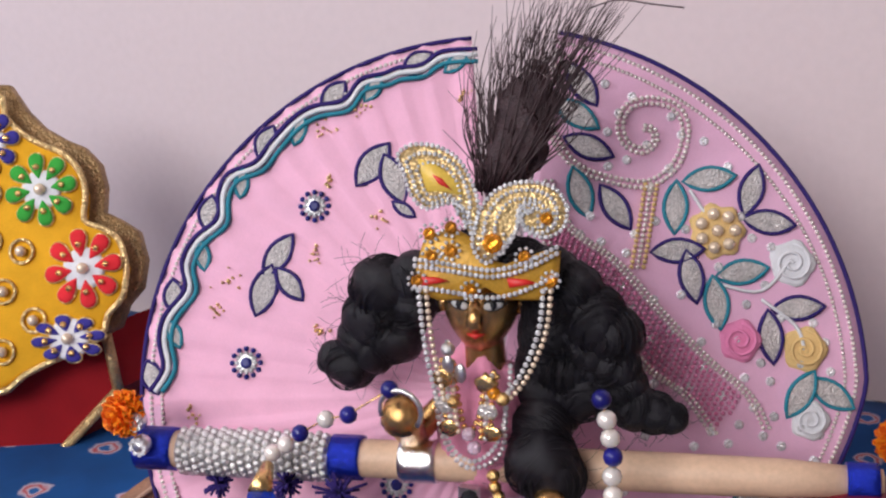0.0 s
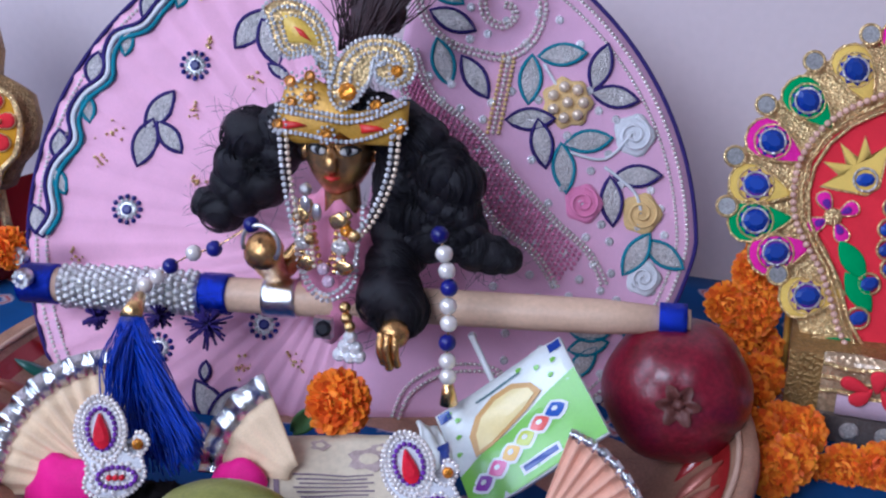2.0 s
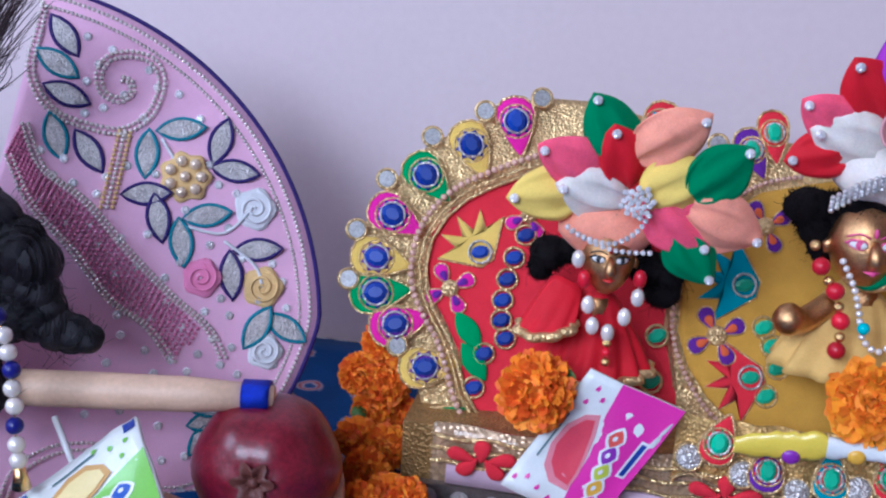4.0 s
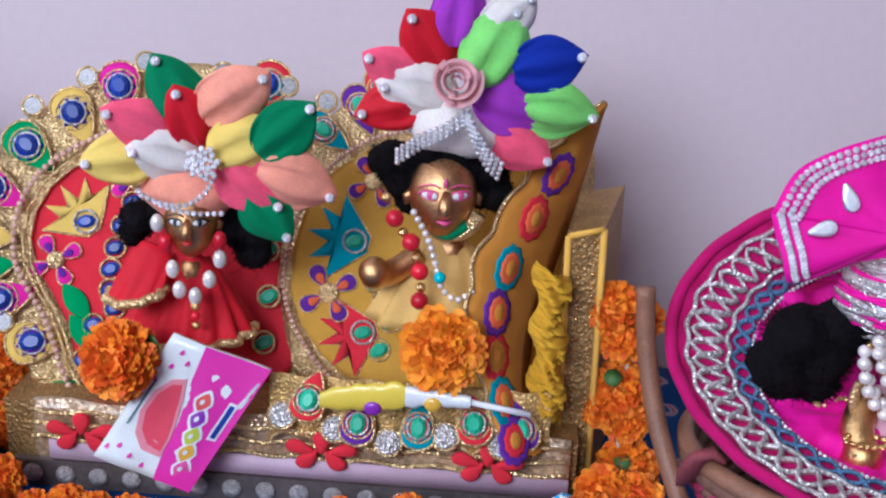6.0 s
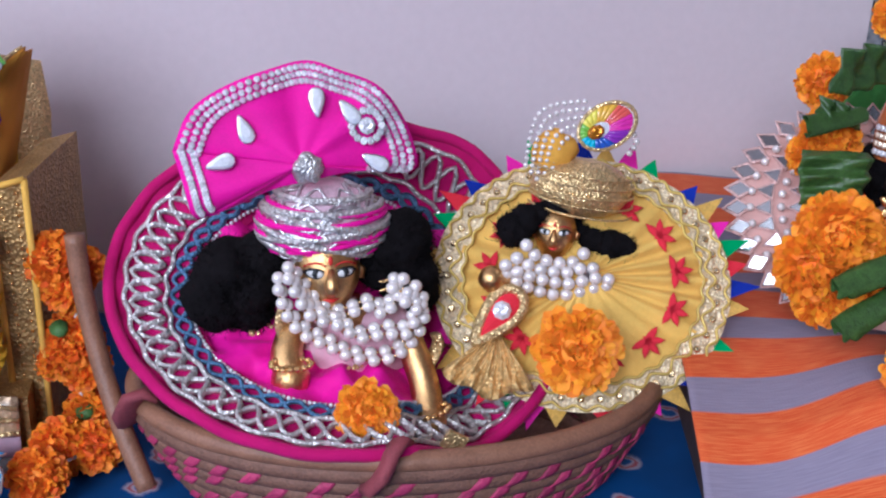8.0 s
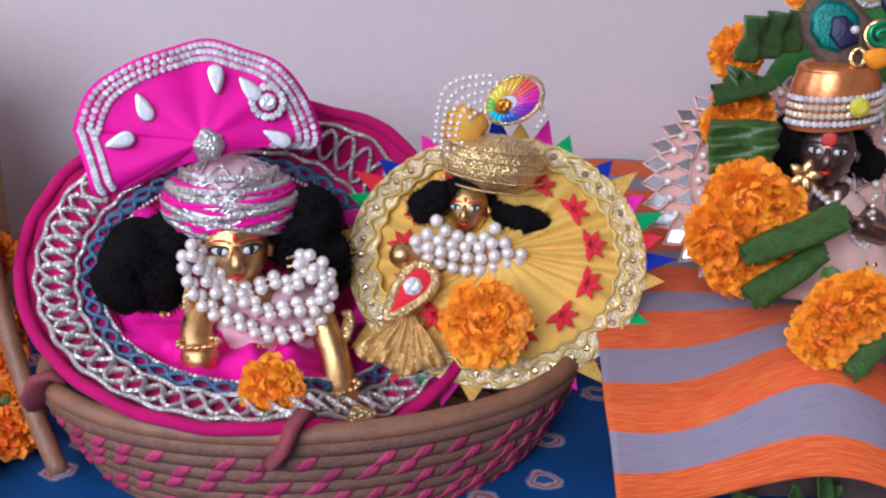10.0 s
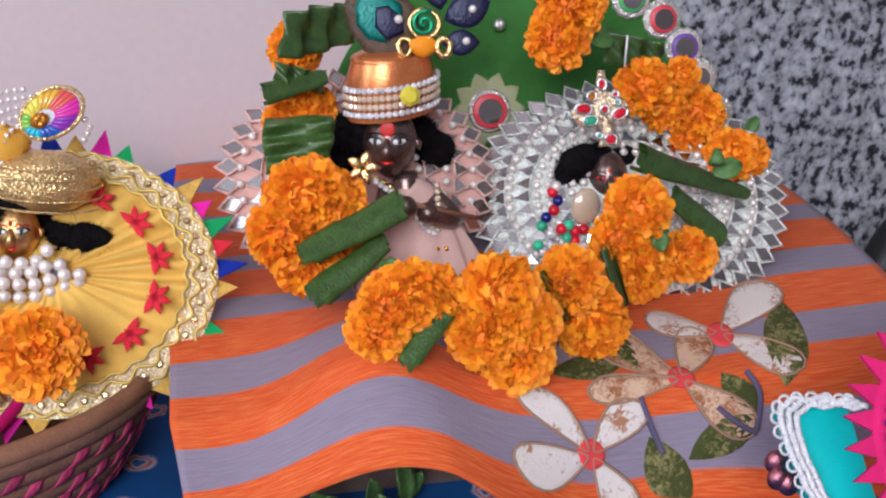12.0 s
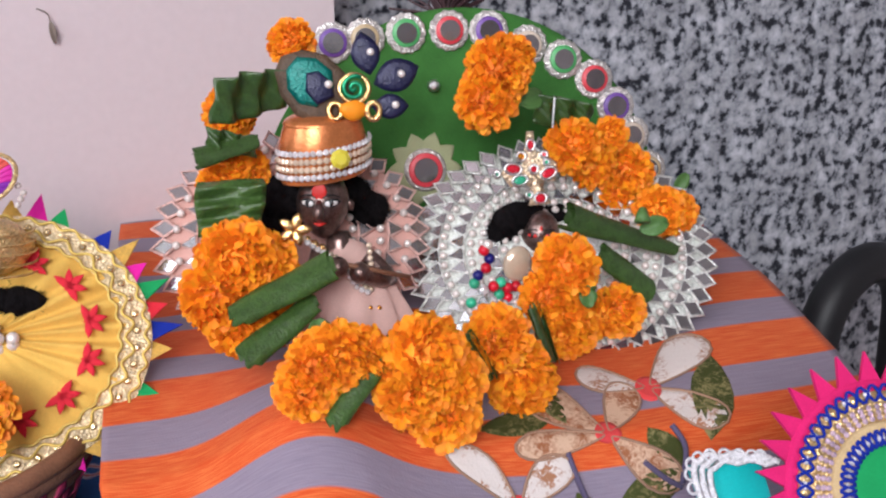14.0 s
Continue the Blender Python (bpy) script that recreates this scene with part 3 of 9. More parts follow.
def wig(name, label, lumps, material, seed=1, wisps=0):
    """Hair: a head of merged clumps under locks that roll round each clump, or under short fuzz for wool, with flyaway hairs."""
    rnd = random.Random(seed)
    low = min(lumps, key=lambda q: q[0][2])
    e = thing(name, label, "wig", V(low[0]) - V(0, 0, low[1]))
    extra = []
    for i, (c, r) in enumerate(lumps):
        for d, q in lumps[i + 1:]:
            if (V(c) - V(d)).length < 1.1 * (r + q):
                extra.append(((V(c) + V(d)) / 2, 0.90 * min(r, q)))
    woolly = material is wool
    under = Shape()
    for n, (c, r) in enumerate(list(lumps) + extra):
        s = Shape() if n < len(lumps) else under
        s.add(*ball(c, (r * 0.95, r * 0.86, r * 0.95), 18, 12, None, 0.22, 70))
        ax = V(rnd.gauss(0, 0.5), rnd.gauss(-1, 0.35), rnd.gauss(0, 0.5)).normalized()
        o = ax.orthogonal().normalized()
        q = ax.cross(o)
        for k in range(0 if woolly else 100):
            h = rnd.uniform(-0.9, 0.9)
            w = math.sqrt(1 - h * h) * r * rnd.uniform(0.93, 1.03)
            ph, span = rnd.uniform(0, 6.3), rnd.uniform(1.2, 3.2)
            wob = rnd.uniform(-0.15, 0.15)
            pts = [V(c) + w * (math.cos(ph + span * t) * o + 0.93 * math.sin(ph + span * t) * q) + ax * r * 0.9 * (h + wob * math.sin(3 * t)) for t in [i / 6 for i in range(7)]]
            s.add(*tube(pts, lambda t: 0.0001 + 0.00036 * math.sin(math.pi * t), 3))
        if woolly:
            for k in range(int(130 + 8000 * r)):
                d = V(rnd.gauss(0, 1), rnd.gauss(-0.3, 0.8), rnd.gauss(0, 1)).normalized()
                side = d.orthogonal().normalized() * r * rnd.uniform(-0.25, 0.25)
                pts = [V(c) + d * r * (0.80 + 0.34 * t * rnd.uniform(0.5, 1.0)) + side * t * t for t in (0, 0.5, 1)]
                s.add(*tube(pts, lambda t: 0.0005 - 0.0003 * t, 3))
        if n < len(lumps):
            part("lock", s, material, e)
    if under.v:
        part("under_hair", under, material, e)
    s = Shape()
    for c, r in lumps:
        for k in range(wisps):
            d = V(rnd.gauss(0, 1), rnd.gauss(-0.2, 0.6), rnd.gauss(0.1, 1)).normalized()
            o = d.orthogonal().normalized() * r * rnd.uniform(-0.9, 0.9)
            pts = [V(c) + d * r * (0.9 + 0.65 * t) + o * t * t for t in (0, 0.25, 0.5, 0.75, 1)]
            s.add(*tube(pts, 0.00013, 3))
    if s.v:
        part("flyaway_hair", s, material, e)["kind"] = "stuff"
    return e


def silver_leaf(parent, p, ang, L, W, cord, h=0.0, name="leaf_patch"):
    """A raised beaded leaf with a corded rim, as one part with its rim."""
    o = lens(p, ang, L, W)
    ob = part(name, Shape().add(*pad(o, 0.0022, 0.3, h)), silver_bead, parent)
    part("rim_cord", Shape().add(*tube(lift(o, h + 0.0012), 0.0015, 5, True)), cord, ob)
    return ob


# ---- pink circular dress behind the large idol ----
PA = plane((-0.1645, 0.6785, 0.0930), (0.309, -0.878, 0.365))
RA = 0.2475


def hA(x, y):
    return 0.030 * (1 - min(1.0, math.hypot(x, y) / RA))


def rimA(th):
    """How far the dress reaches at an angle, cut straight where it meets the floor."""
    r = RA * (0.972 if math.cos(th) < 0 else 1.0)
    d = math.degrees(th)
    if d < 0:
        r = RA * (1 - 0.16 * min(1.0, -d / 35))
    s = math.sin(th)
    return min(r, 0.128 / -s) if s < -0.3 else r


dress = thing("spread_dress", "circular pink net dress with silver leaf embroidery spread upright behind idol", "dress", PA, local=True)


def dress_half(a0, a1, pleat, n):
    def f(u, v):
        th = radians(a0 + (a1 - a0) * u)
        r = rimA(th) * (0.02 + 0.98 * v)
        x, y = r * math.cos(th), r * math.sin(th)
        return (x, y, hA(x, y) + pleat * v * (math.sin(th * 58) + 0.5 * math.sin(th * 131 + 3 * v)))
    return Shape().add(*slab(f, n, 14, (0, 0, -0.003)))


part("pleated_half", dress_half(93, 268, 0.0010, 170), pink_net, dress, "gathered pale pink net")
part("embroidered_half", dress_half(-92, 79, 0.0, 80), pink_satin, dress, "lilac pink satin")


def arc_pts(a0, a1, k, n=60, dz=0.0):
    out = []
    for i in range(n + 1):
        th = radians(a0 + (a1 - a0) * i / n)
        r = rimA(th) * k
        x, y = r * math.cos(th), r * math.sin(th)
        out.append((x, y, hA(x, y) + dz))
    return out


for a0, a1 in ((93, 215), (-55, 79)):
    part("piping", Shape().add(*tube(arc_pts(a0, a1, 1.0), 0.0017, 6)), navy_cord, dress)
    part("fine_beading", bead_line(arc_pts(a0, a1, 0.972, 60, 0.001), 0.0017), pearl, dress)
    part("fine_beading", bead_line(arc_pts(a0, a1, 0.94, 60, 0.001), 0.0015), pearl, dress)
    part("sequin_band", Shape().add(*grid(lambda u, v: V(arc_pts(a0, a1, 0.945 + 0.024 * v, 40, 0.0008)[round(u * 40)]), 40, 1)), pink_satin, dress)


def onA(pts, dz=0.0):
    return [(x, y, hA(x, y) + dz) for x, y in pts]


# wavy cords round the pleated half
WAVE = [(-0.0085, 0.2281), (-0.0322, 0.2270), (-0.0461, 0.2181), (-0.0619, 0.2164), (-0.0718, 0.2126), (-0.0877, 0.2089), (-0.0989, 0.1951), (-0.1195, 0.1915), (-0.1334, 0.1837), (-0.1473, 0.1692), (-0.1592, 0.1543), (-0.1771, 0.1474), (-0.1838, 0.1348), (-0.1849, 0.1170), (-0.2008, 0.1035), (-0.2086, 0.0878), (-0.2065, 0.0701), (-0.2202, 0.0526), (-0.2241, 0.0371), (-0.2212, 0.0176), (-0.2305, 0.0022)]
for off, r, m in ((0.0, 0.0019, white_thread), (0.0040, 0.0016, navy_cord), (-0.0046, 0.0017, teal_cord)):
    line = [(x * (1 + off / 0.22), y * (1 + off / 0.22)) for x, y in WAVE]
    part("wavy_cord", Shape().add(*tube(smooth_path(onA(line, 0.0022), 4), r, 6)), m, dress)
for i, p in enumerate([(-0.0500, 0.2234), (-0.1076, 0.2021), (-0.1545, 0.1710), (-0.1937, 0.1231), (-0.2176, 0.0663), (-0.2326, 0.0119)]):
    silver_leaf(dress, p, math.atan2(p[1], p[0]) - 1.2, 0.024, 0.014, navy_cord, hA(*p))
for i, p in enumerate([(-0.0235, 0.2228), (-0.0806, 0.2055), (-0.1315, 0.1777), (-0.1711, 0.1426), (-0.1979, 0.0936), (-0.2174, 0.0409)]):
    silver_leaf(dress, p, math.atan2(p[1], p[0]) - 1.0, 0.020, 0.009, teal_cord, hA(*p))
for p, a, L, W in zip([(-0.1552, 0.0694), (-0.1454, 0.0928), (-0.1375, 0.0731), (-0.0809, 0.1530), (-0.0665, 0.1428), (-0.0600, 0.1218)], (1.25, 0.95, -0.9, 0.9, -1.2, -0.6), (0.036, 0.034, 0.028, 0.036, 0.036, 0.018), (0.017, 0.015, 0.013, 0.018, 0.017, 0.007)):
    silver_leaf(dress, p, a, L, W, navy_cord, hA(*p))
for p, a, L, W in zip([(-0.1061, -0.1185), (-0.0910, -0.1178), (-0.1093, -0.0943)], (2.1, 0.65, 1.5), (0.040, 0.042, 0.014), (0.019, 0.019, 0.007)):
    silver_leaf(dress, p, a, L, W, navy_cord, hA(*p))


def flower_gem(parent, p, h, r):
    g = part("jewelled_button", Shape().add(*pad(circle((p[0], p[1]), r * 0.62, 14), 0.002, 0.2, h)), silver, parent)
    stone("stone", (p[0], p[1], h + 0.0015), r * 0.38, navy_bead, g)
    for i in range(12):
        a = 2 * math.pi * i / 12
        bead("bead", (p[0] + r * 0.60 * math.cos(a), p[1] + r * 0.60 * math.sin(a), h + 0.002), r * 0.15, crystal, g)
        bead("bead", (p[0] + r * 0.90 * math.cos(a), p[1] + r * 0.90 * math.sin(a), h + 0.0015), r * 0.18, navy_bead, g)


for p in [(-0.1205, 0.1255), (-0.1673, 0.0209)]:
    flower_gem(dress, p, hA(*p), 0.0105)
for p in [(-0.0669, -0.0598), (-0.1432, -0.0779)]:
    flower_gem(dress, p, hA(*p), 0.0105)
rnd = random.Random(11)
for p in [(-0.0898, 0.1909), (-0.1148, 0.1782), (-0.1118, 0.1416), (-0.1218, 0.0905), (-0.1789, 0.0776), (-0.1879, 0.0601), (-0.1160, 0.0417), (-0.0765, 0.1174), (-0.0187, 0.2015), (-0.2041, -0.0116)]:
    s = Shape()
    for k in range(10):
        q = (p[0] + rnd.gauss(0, 0.0028), p[1] + rnd.gauss(0, 0.0035))
        s.add(*ball((q[0], q[1], hA(*q) + 0.001), rnd.uniform(0.0008, 0.0015), 6, 4))
    part("gold_sprig", s, gold_lace, dress)
for p in [(-0.0821, -0.0910), (-0.0437, -0.0851)]:
    s = Shape()
    for k in range(12):
        q = (p[0] + rnd.gauss(0, 0.003), p[1] + rnd.gauss(0, 0.004))
        s.add(*ball((q[0], q[1], hA(*q) + 0.001), rnd.uniform(0.0008, 0.0015), 6, 4))
    part("gold_sprig", s, gold_lace, dress)

# embroidered half: spirals, bead bands, leaves, flowers
SPIRAL = [(0.0457, 0.2300), (0.0412, 0.2071), (0.0368, 0.1818), (0.0440, 0.1603), (0.0571, 0.1464), (0.0761, 0.1383), (0.1028, 0.1340), (0.1242, 0.1471), (0.1333, 0.1720), (0.1273, 0.1896), (0.1102, 0.1959), (0.0928, 0.1923), (0.0848, 0.1789), (0.0882, 0.1633), (0.1015, 0.1572), (0.1113, 0.1647), (0.1096, 0.1745), (0.1020, 0.1766)]
SC0 = (0.104, 0.168)
for sh in (0.0, 0.0044):
    path = smooth_path(onA([(x + sh * (SC0[0] - x) / max(0.012, math.hypot(SC0[0] - x, SC0[1] - y)), y + sh * (SC0[1] - y) / max(0.012, math.hypot(SC0[0] - x, SC0[1] - y))) for x, y in SPIRAL], 0.002), 4)
    part("fine_beading", bead_line(path, 0.0018), pearl, dress)
EDGE1 = [(0.0352, 0.1392), (0.0482, 0.1077), (0.0786, 0.0839), (0.1085, 0.0487), (0.1382, 0.0178), (0.1640, -0.0053), (0.1765, -0.0300)]
EDGE2 = [(0.0250, 0.1158), (0.0418, 0.0805), (0.0701, 0.0492), (0.0961, 0.0144), (0.1223, -0.0050), (0.1406, -0.0316)]
for e in (EDGE1, EDGE2):
    for sh in (0.0, 0.0042):
        part("fine_beading", bead_line(smooth_path(onA([(x + sh, y) for x, y in e], 0.002), 5), 0.0016), pearl, dress)
for k in range(1, 9):
    t = k / 9
    row = smooth_path(onA([(a[0] + (b[0] - a[0]) * t, a[1] + (b[1] - a[1]) * t) for a, b in zip(list(EDGE1)[:6], list(EDGE2))], 0.0015), 5)
    part("bugle_beading", bead_line(row, 0.0017, 0.0042), pink_bugle, dress)
BAR = [(0.1060, 0.1361), (0.1003, 0.1069), (0.0946, 0.0798)]
for sh, m in ((-0.004, yellow_thread), (0.0, pearl), (0.004, yellow_thread)):
    part("fine_beading", bead_line(smooth_path(onA([(x + sh, y) for x, y in BAR], 0.002), 5), 0.0017), m, dress)
LEAVES = [(0.0618, 0.2059), (0.0575, 0.1850), (0.0648, 0.1623), (0.0583, 0.1310), (0.0813, 0.1208), (0.1455, 0.1394), (0.1218, 0.1202), (0.1740, 0.1311), (0.1848, 0.1095), (0.1218, 0.0910), (0.1306, 0.0735), (0.1650, 0.0761), (0.1469, 0.0560), (0.2019, 0.0515), (0.1827, 0.0326), (0.2018, -0.0057), (0.2225, -0.0059)]
ANG = (-1.0, -0.6, -0.4, -1.3, -1.0, 0.1, 1.5, 1.25, -0.15, 0.05, -1.4, 0.15, -1.45, 0.05, -1.5, 1.0, -0.6)
CORD = "nt" "nt" "n" "tt" "nnnn" "tt" "nn" "tt"
for p, a, c in zip(LEAVES, ANG, CORD):
    silver_leaf(dress, p, a, 0.036, 0.0155, teal_cord if c == "t" else navy_cord, hA(*p))
for p, a in zip([(0.1669, -0.0734), (0.1685, -0.0632), (0.2030, -0.0656), (0.1634, -0.0857)], (0.2, 0.0, -0.6, 0.9)):
    silver_leaf(dress, p, a, 0.03, 0.013, teal_cord, hA(*p))
fc = (0.1490, 0.1038)
ob = part("beaded_flower", Shape().add(*pad(circle(fc, 0.018, 32, 0.10, 7), 0.003, 0.15, hA(*fc))), yellow_thread, dress, "gold flower with pearls")
for k in range(8):
    a, r = 2 * math.pi * k / 7, 0.0 if k == 7 else 0.0115
    bead("pearl", (fc[0] + r * math.cos(a), fc[1] + r * math.sin(a), hA(*fc) + 0.0045), 0.0042, cream_pearl, ob)
for p, m, r in zip([(0.1991, 0.0815), (0.1614, 0.0305), (0.2051, 0.0239), (0.2072, -0.0231)], (white_thread, pink_thread, yellow_thread, white_thread), (0.0155, 0.014, 0.015, 0.013)):
    ob = part("thread_rose", Shape().add(*pad(circle(p, r, 22, 0.08, 5), 0.002, 0.2, hA(*p))), m, dress)
    rose = [(p[0] + r * 0.85 * t / 14 * math.cos(t), p[1] + r * 0.85 * t / 14 * math.sin(t), hA(*p) + 0.0028) for t in [i * 0.5 for i in range(1, 29)]]
    part("coiled_thread", Shape().add(*tube(rose, 0.0011, 5)), m, ob)
STEMS = [[(0.1490, 0.1038), (0.1318, 0.1318)], [(0.1510, 0.0675), (0.1776, 0.0633), (0.1973, 0.0823)], [(0.1774, 0.0575), (0.1996, 0.0400), (0.2051, 0.0239)]]
for stem in STEMS:
    part("stem_cord", Shape().add(*tube(smooth_path(onA(stem, 0.0018), 5), 0.0013, 5)), white_thread, dress)
rnd = random.Random(5)
taken = list(LEAVES) + [fc]
n = 0
while n < 92:
    th, r = radians(rnd.uniform(-40, 72)), RA * math.sqrt(rnd.uniform(0.15, 0.82))
    p = (r * math.cos(th), r * math.sin(th))
    if min(math.hypot(p[0] - q[0], p[1] - q[1]) for q in taken) < 0.0135:
        continue
    taken.append(p)
    n += 1
    stone("crystal", (p[0], p[1], hA(*p)), 0.0033, crystal, dress)
LOW = [(0.0253, -0.1245), (0.0345, -0.1038), (0.0542, -0.0907), (0.0743, -0.0866), (0.0967, -0.0888), (0.1134, -0.1001)]
for sh in (0.0, 0.005, 0.03):
    part("fine_beading", bead_line(smooth_path(onA([(x + sh * 0.7, y - sh) for x, y in LOW], 0.0025), 5), 0.0016), pearl, dress)

# ---- large idol ----
FA = (-0.1460, 0.5975, 0.1862)
paint_a = [dark_brass, white_paint, black_paint, red_paint, black_paint]
idol("brass_idol", "aged brass idol with painted eyes holding a flute", FA, 0.0262, 10, -8, paint_a, [
    ([(-0.1450, 0.5960, 0.1680), (-0.1440, 0.5960, 0.1470), (-0.1500, 0.6000, 0.1236), (-0.1540, 0.6020, 0.0921)], (0.0115, 0.015)),
    ([(-0.1706, 0.6000, 0.1211), (-0.1858, 0.5850, 0.1027), (-0.1814, 0.5560, 0.1274)], (0.006, 0.0118)),
    ([(-0.1300, 0.6000, 0.1032), (-0.1150, 0.5950, 0.0893), (-0.0930, 0.5560, 0.0850)], (0.003, 0.0088)),
    ([(-0.0990, 0.5490, 0.0880), (-0.0985, 0.5450, 0.0780), (-0.0970, 0.5480, 0.0690)], 0.0027),
    ([(-0.0940, 0.5470, 0.0890), (-0.0935, 0.5430, 0.0780), (-0.0925, 0.5460, 0.0670)], 0.0028),
    ([(-0.0890, 0.5470, 0.0880), (-0.0882, 0.5440, 0.0780), (-0.0878, 0.5470, 0.0690)], 0.0026),
])
sash = thing("idol_robe", "pink net robe wrapped round brass idol", "clothing", (-0.1539, 0.6000, 0.0619))
part("robe", Shape().add(*ball((-0.1470, 0.5970, 0.1080), (0.029, 0.021, 0.052), 26, 18, None, 0.35, 60)), cloth("rose_robe", (0.74, 0.28, 0.42), sheen=0.2), sash)

wig("black_wig", "long black wavy wig with rolled curls on idol", hair_cap((FA[0], FA[1] + 0.012, FA[2] + 0.003), 0.030) + [((x, 0.6035, z), r) for x, z, r in (
    (-0.2117, 0.1876, 0.021), (-0.2197, 0.1680, 0.020), (-0.2045, 0.1560, 0.018), (-0.2350, 0.1350, 0.018), (-0.2460, 0.1365, 0.012), (-0.1900, 0.1960, 0.017), (-0.1930, 0.1760, 0.016),
    (-0.1060, 0.2010, 0.020), (-0.0931, 0.1980, 0.018), (-0.0820, 0.1814, 0.021), (-0.0690, 0.1731, 0.018), (-0.0680, 0.1540, 0.016), (-0.1050, 0.1690, 0.021), (-0.0980, 0.1500, 0.020),
    (-0.1113, 0.1350, 0.021), (-0.1150, 0.1130, 0.019), (-0.0860, 0.1359, 0.019), (-0.0553, 0.1297, 0.015), (-0.0440, 0.1275, 0.013), (-0.0348, 0.1260, 0.010))]
    + [((-0.1035, 0.5760, 0.1000), 0.023), ((-0.0960, 0.5740, 0.0930), 0.020)], hair, 3, 22)

# peacock plume
plume = thing("feather_plume", "dark brown peacock feather plume rising behind crown", "feather", (-0.1478, 0.6350, 0.2471))
rnd = random.Random(9)
base = [V(p) for p in [(-0.1551, 0.6350, 0.2430), (-0.1442, 0.6350, 0.2490), (-0.1334, 0.6350, 0.2515)]]
tips = [V(p) for p in [(-0.1783, 0.6600, 0.2791), (-0.1666, 0.6600, 0.3044), (-0.1591, 0.6600, 0.3185), (-0.1427, 0.6600, 0.3392), (-0.1320, 0.6600, 0.3460), (-0.1164, 0.6600, 0.3528), (-0.0993, 0.6600, 0.3545), (-0.0809, 0.6600, 0.3563), (-0.0923, 0.6600, 0.3367), (-0.1093, 0.6600, 0.3164), (-0.1162, 0.6600, 0.2975), (-0.1250, 0.6600, 0.2833)]]
s = Shape()
for k in range(290):
    i = rnd.uniform(0, len(tips) - 1.01)
    tip = tips[int(i)].lerp(tips[int(i) + 1], i % 1) + V(rnd.gauss(0, 0.006), rnd.gauss(0, 0.006), rnd.gauss(0, 0.012))
    b = base[0].lerp(base[2], i / len(tips)) + V(rnd.gauss(0, 0.004), rnd.gauss(0, 0.004), 0)
    mid = b.lerp(tip, 0.5) + V(0.006 * rnd.gauss(0, 1), 0, 0.006)
    s.add(*tube(smooth_path([b, mid, tip], 4), lambda t: 0.00065 * (1 - 0.8 * t), 3))
part("feather_fringe", s, mat("plume_barbs", (0.045, 0.018, 0.022), 0.5, spread=0.5, scale=80), plume)
s = Shape()
for k in range(16):
    c = base[1].lerp(V((-0.1344, 0.6500, 0.2968)), k / 15) + V(rnd.gauss(0, 0.004), 0, rnd.gauss(0, 0.004))
    s.add(*ball(c, (0.012, 0.006, 0.018), 10, 8, None, 0.3, 120))
part("vane", s, mat("plume_vane", (0.035, 0.014, 0.018), 0.6, spread=0.5, scale=150, bump=0.8), plume)
wisp = smooth_path([(-0.0993, 0.6600, 0.3497), (-0.0826, 0.6600, 0.3547), (-0.0628, 0.6600, 0.3526), (-0.0450, 0.6600, 0.3509)], 5)
part("stray_barb", Shape().add(*tube(wisp, 0.0006, 4)), MATS["plume_barbs"], plume)

# ---- crown: flat pieces on a panel through the brow ----
PC = plane((-0.1350, 0.5720, 0.2238), (0.25, -0.93, 0.28))
SC = 0.000338


def cr(x, y):
    """Place on the crown's panel, from steps of about a third of a millimetre."""
    return ((x - 855) * SC, (450 - y) * SC)


crown = thing("jewelled_headpiece", "gold and yellow headpiece with crystal paisleys and amber stones", "headpiece", PC, local=True)
band = [cr(*q) for q in ((742, 470), (755, 420), (800, 400), (835, 420), (860, 455), (905, 465), (950, 440), (978, 440), (975, 490), (945, 520), (890, 520), (855, 500), (830, 520), (780, 522), (748, 510))]
part("band", Shape().add(*pad(band, 0.005, 0.12, -0.002)), mat("yellow_resin", (0.52, 0.28, 0.03), 0.4, 0.3, spread=0.2), crown, "yellow enamelled band")
pais1 = [cr(*q) for q in ((835, 420), (828, 380), (800, 362), (760, 372), (735, 350), (722, 310), (712, 285), (735, 268), (775, 270), (810, 290), (832, 325), (845, 370))]
pais2 = [cr(*q) for q in ((835, 430), (845, 380), (870, 345), (905, 330), (945, 330), (975, 345), (988, 375), (980, 405), (950, 418), (920, 405), (918, 378), (940, 372), (930, 360), (910, 370), (905, 410), (880, 445), (855, 460))]
for o in (pais1, pais2):
    ob = part("paisley", Shape().add(*pad(o, 0.004, 0.10, 0.0)), gold_lace, crown, "gold paisley plate")
    string_of(smooth_path(lift(o, 0.004), 3, True), 0.0014, crystal, ob, "crystal", 0.0030, True)
    inner = [(sum(q[0] for q in o) / len(o) * 0.22 + p[0] * 0.78, sum(q[1] for q in o) / len(o) * 0.22 + p[1] * 0.78) for p in o]
    string_of(smooth_path(lift(inner, 0.0045), 3, True), 0.0013, crystal, ob, "crystal", 0.0029, True)
    core = [(sum(q[0] for q in o) / len(o) * 0.46 + p[0] * 0.54, sum(q[1] for q in o) / len(o) * 0.46 + p[1] * 0.54) for p in o]
    string_of(smooth_path(lift(core, 0.0048), 3, True), 0.0011, crystal, ob, "crystal", 0.0028, True)
part("yellow_inlay", Shape().add(*pad([cr(*q) for q in ((745, 290), (775, 298), (815, 330), (822, 352), (790, 345), (760, 345), (752, 320))], 0.0055, 0.1)), mat("yellow_inlay", (0.75, 0.50, 0.08), 0.4), crown)
part("red_inlay", Shape().add(*pad([cr(*q) for q in ((768, 315), (785, 322), (803, 343), (780, 332))], 0.0065, 0.1)), red_paint, crown)
